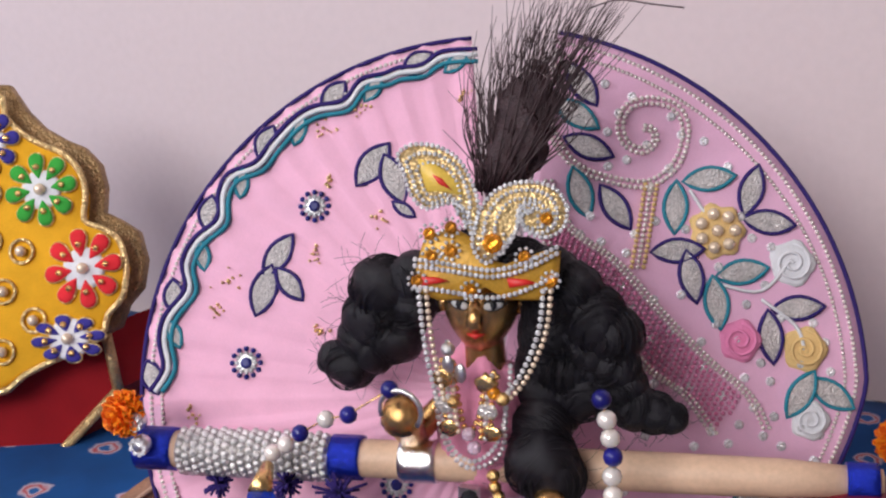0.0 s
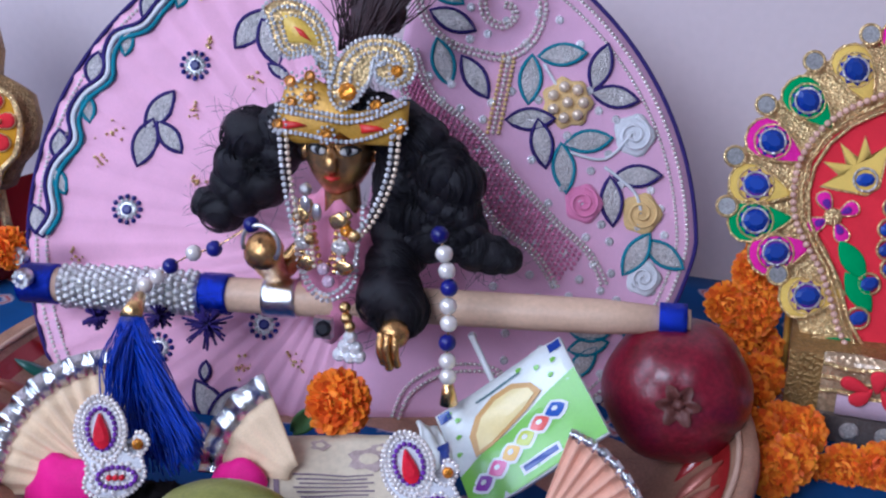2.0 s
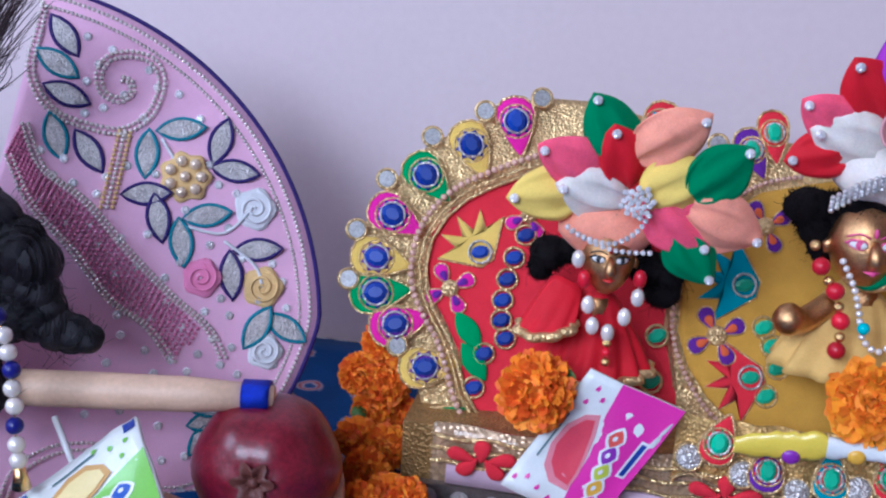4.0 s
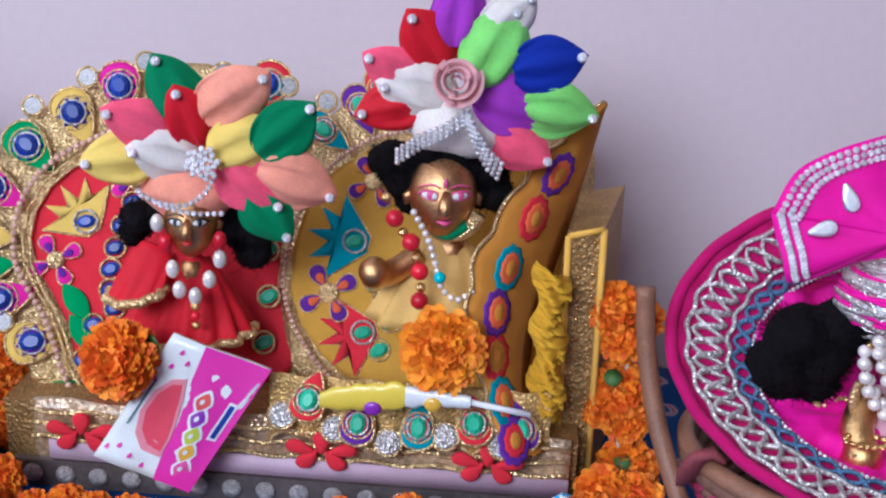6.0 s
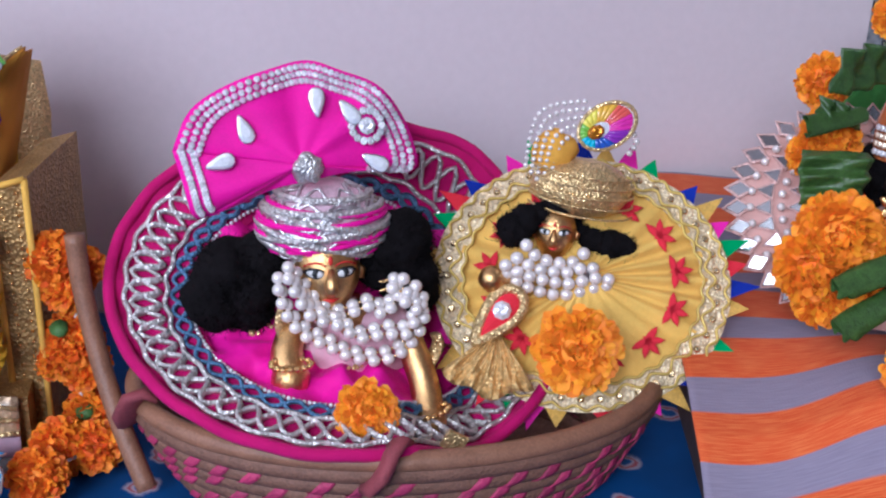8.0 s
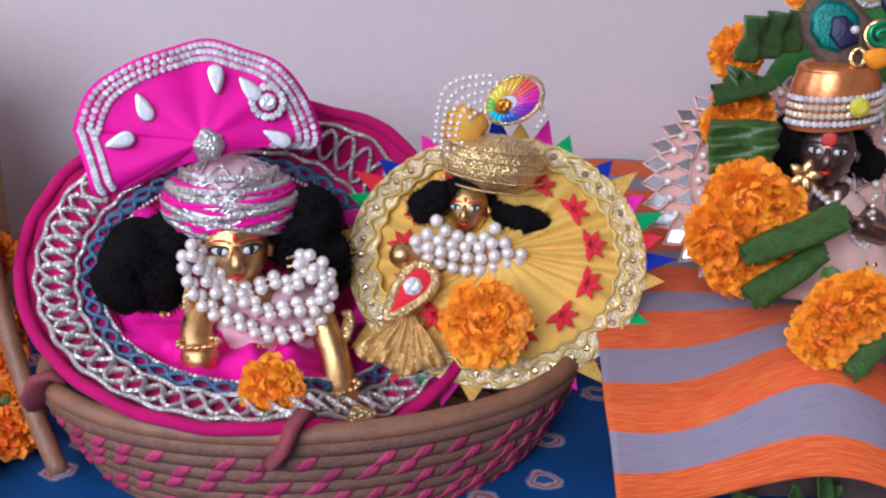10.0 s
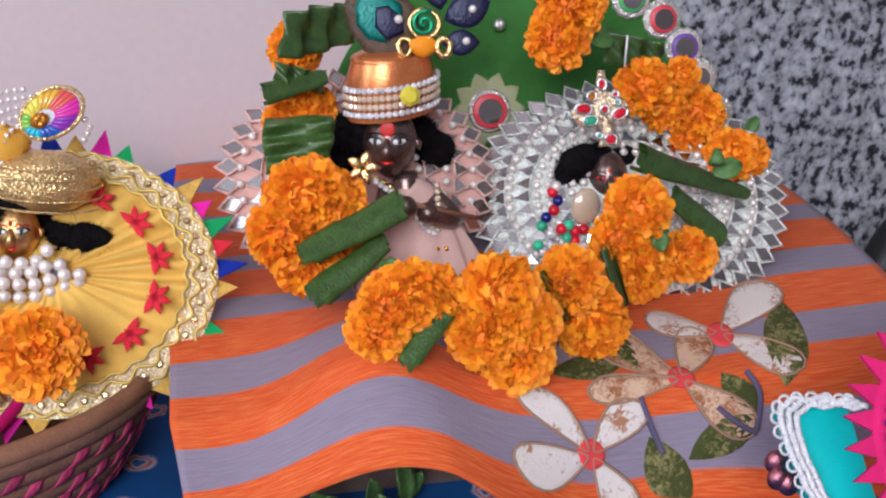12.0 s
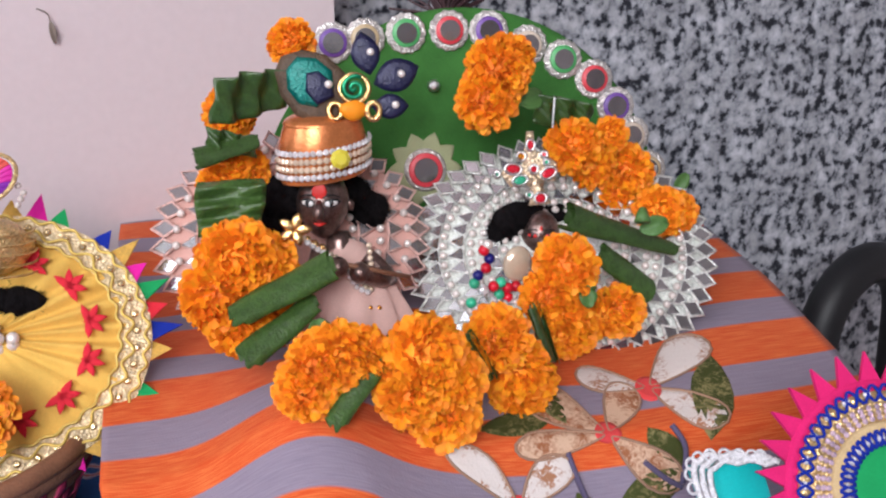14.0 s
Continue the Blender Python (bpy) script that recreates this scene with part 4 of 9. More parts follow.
for q in ((772, 488), (915, 490)):
    part("red_inlay", Shape().add(*pad([cr(q[0] + dx, q[1] + dy) for dx, dy in ((-24, -6), (8, -4), (26, 2), (4, 6), (-20, 10))], 0.0055, 0.1)), red_paint, crown)
line = [cr(*q) for q in ((742, 465), (780, 470), (830, 478), (870, 482), (920, 470), (975, 442))]
for dy in (0.0, 0.0036, -0.0115):
    string_of(smooth_path(lift([(x, y + dy) for x, y in line], 0.0055), 4), 0.0015, crystal, crown, "crystal", 0.0031)
for q in ((765, 412), (800, 402), (768, 450), (800, 440), (832, 505), (920, 450), (868, 428), (955, 388), (745, 490), (962, 488)):
    x, y = cr(*q)
    r = 0.0036 if q != (868, 428) else 0.0058
    b = stone("amber_stone", (x, y, 0.0045), r, amber_gem, crown)
    for k in range(9):
        bead("crystal", (x + 1.38 * r * math.cos(0.698 * k), y + 1.38 * r * math.sin(0.698 * k), 0.0052), 0.0011, crystal, b)
for side in (((748, 505), (752, 560), (760, 620), (775, 690)), ((950, 505), (945, 560), (930, 610), (905, 660), (880, 690))):
    for sh in (0.0, 0.0042):
        P = [(x + sh, y, 0.0055 - 0.004 * i) for i, (x, y) in enumerate(cr(*q) for q in side)]
        string_of(smooth_path(P, 4), 0.0017, cream_pearl if sh else crystal, crown, "crystal", 0.0040)

# ---- necklaces ----
neck = thing("layered_necklace", "layered gold and crystal necklaces hanging on idol", "necklace", (-0.1448, 0.5720, 0.1543))
for pts, m, r in (([(-0.1577, 0.5700, 0.1711), (-0.1612, 0.5680, 0.1431), (-0.1577, 0.5660, 0.1120), (-0.1422, 0.5620, 0.1016), (-0.1263, 0.5620, 0.1150), (-0.1212, 0.5680, 0.1415), (-0.1207, 0.5720, 0.1609)], crystal, 0.0015),
                  ([(-0.1651, 0.5700, 0.1596), (-0.1628, 0.5660, 0.1221), (-0.1528, 0.5620, 0.1036), (-0.1398, 0.5600, 0.0986), (-0.1229, 0.5620, 0.1119), (-0.1229, 0.5680, 0.1448)], silver, 0.0017),
                  ([(-0.1545, 0.5700, 0.1574), (-0.1506, 0.5660, 0.1383), (-0.1447, 0.5650, 0.1180), (-0.1361, 0.5660, 0.1332), (-0.1296, 0.5700, 0.1571)], gold, 0.0020)):
    string_of(smooth_path(pts, 6), r, m, neck, "bead", r * 2.3)
for x0, x1, m in ((-0.1590, -0.1545, gold), (-0.1560, -0.1512, silver), (-0.1530, -0.1480, cream_pearl), (-0.1330, -0.1345, gold), (-0.1295, -0.1318, silver), (-0.1262, -0.1290, gold)):
    string_of(smooth_path([(x0, 0.5640, 0.1620 if x0 < -0.14 else 0.1560), ((x0 + x1) / 2 - 0.0008, 0.5610, 0.1400), (x1, 0.5590, 0.1180)], 6), 0.0019, m, neck, "bead", 0.0041)
for z in (0.1535, 0.1370, 0.1230):
    for x in (-0.1555, -0.1300):
        part("filigree_plate", Shape().add(*ball((x - 0.10 * (z - 0.14), 0.5585, z), (0.0062, 0.0016, 0.0050), 12, 8, None, 0.3, 300)), gold if z != 0.1370 else silver_lace, neck)
for p, m in zip([(-0.1425, 0.5600, 0.1199), (-0.1392, 0.5600, 0.1118), (-0.1269, 0.5600, 0.1476), (-0.1512, 0.5600, 0.1390), (-0.1538, 0.5600, 0.1711), (-0.1219, 0.5600, 0.1448)], (pink_crystal, pink_crystal, amber_gem, gold, silver, gold)):
    bead("pendant_bead", p, 0.0042, m, neck)
for p in [(-0.1541, 0.5600, 0.1614), (-0.1466, 0.5600, 0.1571)]:
    part("pendant", Shape().add(*ball(p, (0.0035, 0.002, 0.006), 10, 8)), silver, neck, "silver filigree pendant")
for p in [(-0.1282, 0.5600, 0.0688), (-0.1206, 0.5600, 0.0684), (-0.1246, 0.5600, 0.0753), (-0.1319, 0.5600, 0.0622), (-0.1185, 0.5600, 0.0629), (-0.1242, 0.5600, 0.0618)]:
    bead("pendant_bead", p, 0.0048, crystal, neck)
for p in [(-0.1269, 0.5600, 0.0883), (-0.1279, 0.5600, 0.0958), (-0.1248, 0.5600, 0.0830)]:
    bead("pendant_bead", p, 0.0040, gold, neck)
b = part("square_brooch", Shape().add(*box((-0.1428, 0.5600, 0.0795), (0.012, 0.005, 0.014))), silver, neck, smooth=False)
stone("stone", V((-0.1411, 0.5560, 0.0807)), 0.0055, black_gem, b, (0.2, -1, 0.3))
for p in ((-0.1764, 0.5460, 0.1379),):
    ring = [V(p) + V(0.0125 * math.cos(a), -0.004, 0.0125 * math.sin(a)) for a in [i * 0.35 for i in range(-2, 11)]]
    part("bangle", Shape().add(*tube(ring, 0.0016, 6)), silver, neck)

# ---- flute ----
flute = thing("decorated_flute", "bamboo flute with silver beaded wrap and blue foil bands", "flute", (-0.1206, 0.5520, 0.1112))
fl0, fl1 = V((-0.3684, 0.5600, 0.0762)), V((0.0826, 0.6220, 0.0942))
fd = (fl1 - fl0)
FR = 0.0118


def on_flute(t, a=0.0, r=FR):
    s1 = fd.cross(Z).normalized()
    s2 = s1.cross(fd).normalized()
    return fl0 + fd * t + r * (math.cos(a) * s1 + math.sin(a) * s2)


def sleeve(t0, t1, r, n=20, tip=0.0):
    return tube([on_flute(t0 + (t1 - t0) * i / 8, 0, 0) for i in range(9)], lambda t: r * (1 - tip * max(0, t - 0.86) / 0.14), n)


part("bamboo_tube", Shape().add(*sleeve(0.03, 0.998, FR, 20, 0.35)), bamboo, flute, "smooth pale bamboo")
part("silver_wrap", Shape().add(*sleeve(0.065, 0.29, FR * 1.12)), silver_lace, flute, "silver net wrap")
for t0, t1, lab in ((0.0, 0.055, ""), (0.288, 0.33, "")):
    part("foil_band", Shape().add(*sleeve(t0, t1, FR * 1.2, 14)), blue_foil, flute)
part("foil_patch", Shape().add(*tube([on_flute(0.955 + 0.038 * i / 4, 0, 0) for i in range(5)], FR * 0.98, 10)), blue_foil, flute)
part("foil_band", Shape().add(*sleeve(0.385, 0.435, FR * 1.16)), silver_foil, flute)
for i in range(19):
    for j in range(9):
        a = math.pi * (-0.48 + 0.12 * j) + (0.2 if i % 2 else 0)
        bead("wrap_bead", on_flute(0.072 + 0.0116 * i, a, FR * 1.18), 0.0027, silver, flute)
for k in range(2):
    ph = k * 3.1
    part("wrap_wire", Shape().add(*tube([on_flute(0.068 + 0.218 * i / 60, ph + i * 0.42, FR * 1.14) for i in range(61)], 0.0007, 4)), silver, flute)
for p in [(-0.3576, 0.5450, 0.1043), (-0.3562, 0.5450, 0.0875)]:
    b = part("crystal_knob", Shape().add(*ball(p, 0.0065, 12, 8)), silver, flute)
    for i in range(9):
        a = i * 0.7
        bead("crystal", V(p) + V(0.005 * math.cos(a), -0.0045, 0.005 * math.sin(a)), 0.0018, crystal, b)

for pts, nm, rr in (([(-0.1840, 0.5450, 0.1488), (-0.2106, 0.5450, 0.1292), (-0.2255, 0.5450, 0.1241), (-0.2429, 0.5450, 0.1125), (-0.2531, 0.5450, 0.1035), (-0.2626, 0.5450, 0.0964)], "tassel", 0), ([(-0.0637, 0.5520, 0.1565), (-0.0606, 0.5520, 0.1449), (-0.0585, 0.5520, 0.1343), (-0.0568, 0.5520, 0.1233), (-0.0571, 0.5520, 0.1114), (-0.0564, 0.5520, 0.0999), (-0.0570, 0.5520, 0.0869), (-0.0566, 0.5520, 0.0743), (-0.0560, 0.5520, 0.0639)], "drop", 0)):
    st = thing("bead_string", "string of white pearls and navy beads hanging from flute", "bead string", pts[-1], "bead strings on flute")
    for i, p in enumerate(pts):
        blue = i in ((1, 3, 0) if nm == "tassel" else (0, 3, 6))
        bead("navy_bead" if blue else "pearl", p, 0.0056 if nm == "drop" else 0.0054, navy_bead if blue else pearl, st)
    part("thread", Shape().add(*tube(pts, 0.0006, 5)), gold, st)
    if nm == "drop":
        a, b = V(pts[-1]), V((-0.0547, 0.5520, 0.0432))
        part("gold_cap", Shape().add(*tube([a.lerp(b, t) for t in (0.2, 0.5, 0.9)], lambda t: 0.003 + 0.003 * t, 10)), gold, st)
    else:
        a, b = V((-0.2626, 0.5380, 0.0910)), V((-0.2554, 0.5150, 0.0872))
        part("gold_cap", Shape().add(*tube([a.lerp(b, t) for t in (0, 0.5, 1)], lambda t: 0.0042 + 0.003 * t, 12)), gold, st)
        s = Shape()
        rnd = random.Random(2)
        ends = [V(p) for p in [(-0.2322, 0.4500, 0.0629), (-0.2107, 0.4500, 0.0367), (-0.1958, 0.4500, 0.0309), (-0.1772, 0.4500, 0.0391), (-0.1727, 0.4500, 0.0456)]]
        for k in range(420):
            i = rnd.uniform(0, 3.99)
            q = ends[int(i)].lerp(ends[int(i) + 1], i % 1) + V(0, rnd.uniform(-0.008, 0.008), rnd.gauss(0, 0.004))
            st0 = b + V(rnd.uniform(-0.006, 0.006), rnd.uniform(-0.006, 0.006), 0)
            mid = st0.lerp(q, 0.5) + V(rnd.gauss(0.001, 0.003), rnd.gauss(-0.006, 0.003), 0.004)
            s.add(*tube(smooth_path([st0, mid, q], 4), 0.00052, 3))
        part("tassel", s, royal_silk, st, "royal blue silk tassel")
for p, k in zip([(-0.3119, 0.5600, 0.0599), (-0.2629, 0.5600, 0.0677), (-0.2267, 0.5600, 0.0676)], (0, 1, 2)):
    s = Shape()
    rnd = random.Random(20 + k)
    for i in range(70):
        d = V(rnd.gauss(0, 1), rnd.gauss(0, 1), rnd.gauss(0, 0.8)).normalized()
        s.add(*tube([V(p), V(p) + d * rnd.uniform(0.007, 0.0115 if k < 2 else 0.018)], 0.0009, 4))
    solo("navy_pompom", s, navy_cord, "navy blue thread pompom hanging behind flute", "pompom", "navy pompoms")
marigold(V((-0.3669, 0.5450, 0.1076)), 0.0145, (-0.3, -1, 0.3), "small orange marigold tucked at flute end", True, 0.9, 0, 1)
marigold(V((-0.1158, 0.5200, 0.0505)), 0.0205, (0.1, -1, 0.35), "orange marigold resting below idol", True, 0.9, 0.4, 0)
s = Shape().add(*flat_leaf((-0.1318, 0.5300, 0.0384), (-0.1492, 0.5250, 0.0204), 0.014, (0, -1, 0.3)))
solo("marigold_leaf", s, calyx_mat, "green leaf beside orange marigold", "leaf")

# ---- fruit ----
def fruit(name, label, c, r, material, crown_d, squash=(1, 1, 1), lumps=0.05):
    e = thing(name, label, "fruit", V(c) - V(0, 0, r))
    s = Shape()
    vs, fs = ball((0, 0, 0), 1.0, 36, 24)
    q = V(crown_d).to_track_quat("Z", "Y").to_matrix()
    out = []
    for p in vs:
        k = 1 + lumps * math.cos(6 * math.atan2(p.y, p.x)) * math.hypot(p.x, p.y) * 0.35 - 0.10 * math.exp(-((1 - p.z) / 0.05))
        out.append(V(c) + q @ V(p.x * k * r * squash[0], p.y * k * r * squash[1], p.z * k * r * squash[2]))
    s.add(out, fs)
    part("skin", s, material, e)
    return e, q


pom_mat = mat("pomegranate_skin", (0.15, 0.005, 0.017), 0.34, spread=0.6, scale=34, fine=320, bump=0.12, coat=0.2)
PC0 = V(0.0775, 0.622, 0.0455)
pom, q = fruit("pomegranate", "dark red glossy pomegranate on blue cloth", PC0, 0.0480, pom_mat, (0.12, -0.95, 0.25))
n0 = q @ V(0, 0, 1)


def calyx_at(u, v):
    a = 6.2832 * u
    r = 0.0022 + v * (0.0065 + 0.0055 * abs(math.cos(3 * a)) ** 1.5)
    return PC0 + n0 * (0.0432 + 0.0045 * math.sin(1.9 * v) + 0.0012 * math.sin(5 * a)) + (q @ V(r * math.cos(a), r * math.sin(a), 0))


s = Shape().add(*grid(calyx_at, 48, 5, True)).add(*ball(PC0 + n0 * 0.0435, 0.0042, 12, 8, None, 0.4, 400))
part("calyx", s, mat("pomegranate_calyx", (0.11, 0.032, 0.024), 0.6, spread=0.3), pom)
mango_mat = mat("mango_skin", (0.22, 0.22, 0.04), 0.4, spread=0.25, scale=35, fine=500, bump=0.1, coat=0.2)
fruit("mango", "olive green mango lying on blue cloth", V((-0.1304, 0.4000, 0.0326)), 0.027, mango_mat, (1, 0.2, 0), (0.95, 1.0, 1.55), 0.0)

# ---- packet, banknote, sachet ----
def sheet_thing(name, label, category, tl, tr, bl, material, th=0.0007, wave=0.0025, seal=None, seed=0, nu=16, nv=12, cat_group=""):
    """A crinkled flexible sheet with a frame whose x runs along its top edge."""
    tl, tr, bl = V(tl), V(tr), V(bl)
    u, v = tr - tl, bl - tl
    n = v.cross(u).normalized()
    e = thing(name, label, category, bl, cat_group)

    def at(a, b, h=0.0):
        w = wave * (noise.noise(V(a * 3 + seed, b * 3, 0.5)) + 0.35 * noise.noise(V(a * 9, b * 9 + seed, 2.5)))
        return tl + u * a + v * b + n * (w + h)
    part("wrapper" if category != "banknote" else "paper", Shape().add(*slab(lambda a, b: at(a, b), nu, nv, n * -th)), material, e)
    return e, at


def patch(parent, name, at, outline, material, h=0.0007):
    """A printed patch that follows its sheet."""
    s = Shape()
    c = (sum(p[0] for p in outline) / len(outline), sum(p[1] for p in outline) / len(outline))
    n = len(outline)
    rings = []
    for k in (0.34, 0.67, 1.0):
        rings += [at(c[0] + (p[0] - c[0]) * k, c[1] + (p[1] - c[1]) * k, h) for p in outline]
    f = [(i, (i + 1) % n, 3 * n) for i in range(n)]
    for k in range(2):
        f += [(k * n + (i + 1) % n, k * n + i, (k + 1) * n + i, (k + 1) * n + (i + 1) % n) for i in range(n)]
    s.add(rings + [at(c[0], c[1], h)], f)
    return part(name, s, material, parent)


def oblong(x0, y0, x1, y1, k=3):
    e = []
    for (a, b), (c, d) in (((x0, y0), (x1, y0)), ((x1, y0), (x1, y1)), ((x1, y1), (x0, y1)), ((x0, y1), (x0, y0))):
        e += [(a + (c - a) * i / k, b + (d - b) * i / k) for i in range(k)]
    return e


def print_mat(name, c):
    return mat(name, c, 0.3, spread=0.06, coat=0.4, bump=0.05)


def sweets_packet(label, tl, tr, bl, main, fruit_c, rim_c, accents, seed):
    e, at = sheet_thing("sweet_packet", label, "sweet packet", tl, tr, bl, print_mat("packet_white", (0.80, 0.82, 0.80)), 0.004, 0.003, seed=seed, cat_group="sweet packets")
    patch(e, "coloured_panel", at, [(0.0, 0.62), (0.2, 0.56), (0.45, 0.52), (0.75, 0.40), (1.0, 0.34), (1.0, 0.66), (1.0, 1.0), (0.66, 1.0), (0.33, 1.0), (0.0, 1.0), (0.0, 0.8)], main, 0.0006)
    f = patch(e, "fruit_print", at, [(0.16, 0.56), (0.17, 0.36), (0.26, 0.22), (0.42, 0.14), (0.58, 0.15), (0.70, 0.24), (0.74, 0.36), (0.60, 0.44), (0.45, 0.50), (0.30, 0.55)], rim_c, 0.0010)
    patch(f, "flesh_print", at, [(0.20, 0.53), (0.22, 0.38), (0.30, 0.26), (0.43, 0.19), (0.57, 0.20), (0.67, 0.27), (0.69, 0.35), (0.58, 0.41), (0.44, 0.47), (0.30, 0.52)], fruit_c, 0.0013)
    wht = print_mat("packet_outline", (0.82, 0.82, 0.84))
    for i, c in enumerate(accents):
        x, y = 0.14 + 0.125 * i, 0.80 - 0.045 * i
        b = patch(e, "logo_shape", at, circle((x, y), 0.088, 12, 0.10, 4), wht, 0.0010)
        patch(b, "logo_fill", at, circle((x, y), 0.064, 12, 0.12, 4), c, 0.0014)
        patch(b, "logo_hole", at, circle((x, y - 0.01), 0.022, 8), wht, 0.0018)
    b = patch(e, "logo_tag", at, oblong(0.40, 0.84, 0.70, 0.93), wht, 0.0011)
    patch(b, "logo_fill", at, oblong(0.42, 0.86, 0.68, 0.91), print_mat("packet_navy", (0.02, 0.05, 0.30)), 0.0015)
    for x, y in ((0.10, 0.30), (0.06, 0.45), (0.14, 0.16), (0.78, 0.16), (0.84, 0.28), (0.66, 0.08), (0.90, 0.18), (0.10, 0.06)):
        patch(e, "printed_mark", at, circle((x, y), 0.022, 8, 0.2, 3), main, 0.0009)
    patch(e, "text_bar", at, oblong(0.30, 0.095, 0.66, 0.115), print_mat("packet_text", (0.12, 0.20, 0.22)), 0.0009)
    return e, at


p_green = print_mat("packet_green", (0.22, 0.52, 0.06))
acc = [print_mat("ink_" + n, c) for n, c in (("purple", (0.25, 0.03, 0.40)), ("pink", (0.75, 0.10, 0.35)), ("amber", (0.80, 0.45, 0.04)), ("olive", (0.55, 0.60, 0.05)), ("red", (0.75, 0.10, 0.08)), ("blue", (0.03, 0.10, 0.45)))]
pk, at = sweets_packet("green and white fruit sweet packet leaning on pomegranate", (-0.0660, 0.5600, 0.0290), (0.0057, 0.5820, 0.0889), (-0.0218, 0.5050, -0.0004), p_green, print_mat("fruit_cream", (0.82, 0.66, 0.30)), print_mat("fruit_tan", (0.62, 0.36, 0.12)), acc, 3)
part("stick", Shape().add(*tube([(-0.0324, 0.5740, 0.0534), (-0.0525, 0.5900, 0.0754)], 0.0021, 10)), plastic_white, pk, "white plastic lolly stick")
for q in ((0.02, 0.02), (0.90, 0.02)):
    patch(pk, "printed_corner", at, oblong(q[0], q[1], q[0] + 0.09, q[1] + 0.09), print_mat("packet_navy", (0.02, 0.05, 0.30)), 0.0009)

note_mat = mat("note_paper", (0.62, 0.52, 0.38), 0.7, spread=0.12, scale=25, fine=300, bump=0.1)
ink = mat("note_ink", (0.20, 0.14, 0.18), 0.8, spread=0.2, scale=200)
note, at = sheet_thing("banknote", "creased beige banknote lying against offerings", "banknote", (-0.1616, 0.4970, 0.0298), (-0.0666, 0.5150, 0.0406), (-0.1345, 0.4400, 0.0079), note_mat, 0.0004, 0.003, seed=8)
for i in range(9):
    y = 0.45 + 0.045 * i
    patch(note, "text_bar", at, oblong(0.24 + 0.02 * (i % 3), y, 0.74 - 0.04 * (i % 2), y + 0.018), ink, 0.0006)
for x in (0.06, 0.12):
    patch(note, "number_bar", at, oblong(x, 0.38, x + 0.035, 0.72), ink, 0.0006)
for x, y, r in ((0.12, 0.12, 0.05), (0.42, 0.12, 0.06), (0.72, 0.28, 0.13), (0.80, 0.16, 0.06)):
    b = patch(note, "scroll_print", at, circle((x, y), r, 14, 0.2, 5), mat("note_tint", (0.40, 0.30, 0.28), 0.8, spread=0.25, scale=150), 0.0006)
    patch(b, "scroll_core", at, circle((x, y), r * 0.5, 10), note_mat, 0.0010)
sach, at = sheet_thing("small_sachet", "small white and blue foil sachet on cloth", "sachet", (-0.0636, 0.5150, 0.0503), (-0.0517, 0.5250, 0.0455), (-0.0415, 0.4800, 0.0393), print_mat("packet_white", (0.80, 0.82, 0.80)), 0.002, 0.004, seed=5)
patch(sach, "printed_corner", at, [(0.5, 0.5), (1, 0.4), (1, 1), (0.4, 1)], print_mat("packet_navy", (0.02, 0.05, 0.30)), 0.0009)

# ---- small dolls in front: pleated fan dresses and beaded crowns ----
def pleated_fan(name, label, c, n, a0, a1, r0, r1, folds, material, edge, edge_w, depth=0.006):
    m = plane(c, n)
    e = thing(name, label, "dress", m, "pleated fan dresses", local=True)

    def f(u, v):
        a = radians(a0 + (a1 - a0) * u)
        r = r0 + (r1 - r0) * v
        z = depth * v * math.asin(0.96 * math.sin(2 * math.pi * folds * u)) / 1.5
        return (r * math.cos(a), r * math.sin(a), z)
    k = folds * 8
    part("pleats", Shape().add(*slab(lambda u, v: f(u, v * (1 - edge_w)), k, 6, (0, 0, -0.0012))), material, e)
    part("edging", Shape().add(*slab(lambda u, v: V(f(u, 1 - edge_w + edge_w * v)) + V(0, 0, 0.0008), k, 1, (0, 0, -0.002))), edge, e, "shiny silver edging")
    return e


fan1 = pleated_fan("pleated_dress", "cream pleated fan dress with silver edging", (-0.2381, 0.46, -0.0043), (0.2, -0.9, 0.4), 84, 186, 0.012, 0.088, 11, cream_cloth, silver_foil, 0.20, 0.0032)
fan2 = pleated_fan("pleated_dress", "cream pleated fan dress with silver edging", (-0.117, 0.47, 0.0235), (0.0, -0.9, 0.4), 122, 186, 0.010, 0.068, 4, cream_cloth, silver_foil, 0.26, 0.0022)
fan3 = pleated_fan("pleated_dress", "peach pleated dress with silver edging", (0.0140, 0.4900, -0.0021), (0.1, -0.9, 0.4), 28, 75, 0.02, 0.072, 6, peach_cloth, silver_foil, 0.12, 0.004)
for c, r, lab in (((-0.2634, 0.4520, -0.0098), (0.036, 0.014, 0.028), "magenta satin doll bodice"), ((-0.1566, 0.4640, 0.0156), (0.018, 0.009, 0.018), "magenta satin doll sleeve")):
    solo("doll_bodice", Shape().add(*ball(c, r, 22, 14, Matrix.Rotation(-0.5, 4, "Y"), 0.25, 70)), magenta, lab, "clothing", "doll bodices")
wig("black_wig", "short black wool wig of small doll", [(p, 0.014) for p in [(-0.2412, 0.4400, -0.0110), (-0.2170, 0.4400, 0.0068), (-0.1905, 0.4400, 0.0098), (-0.1797, 0.4400, -0.0024), (-0.2061, 0.4400, -0.0056)]], wool, 8, 7)
solo("small_brass_doll", Shape().add(*ball((-0.2168, 0.4320, -0.0171), (0.012, 0.011, 0.014), 16, 12)), brass, "small brass doll head with black wig", "figurine")


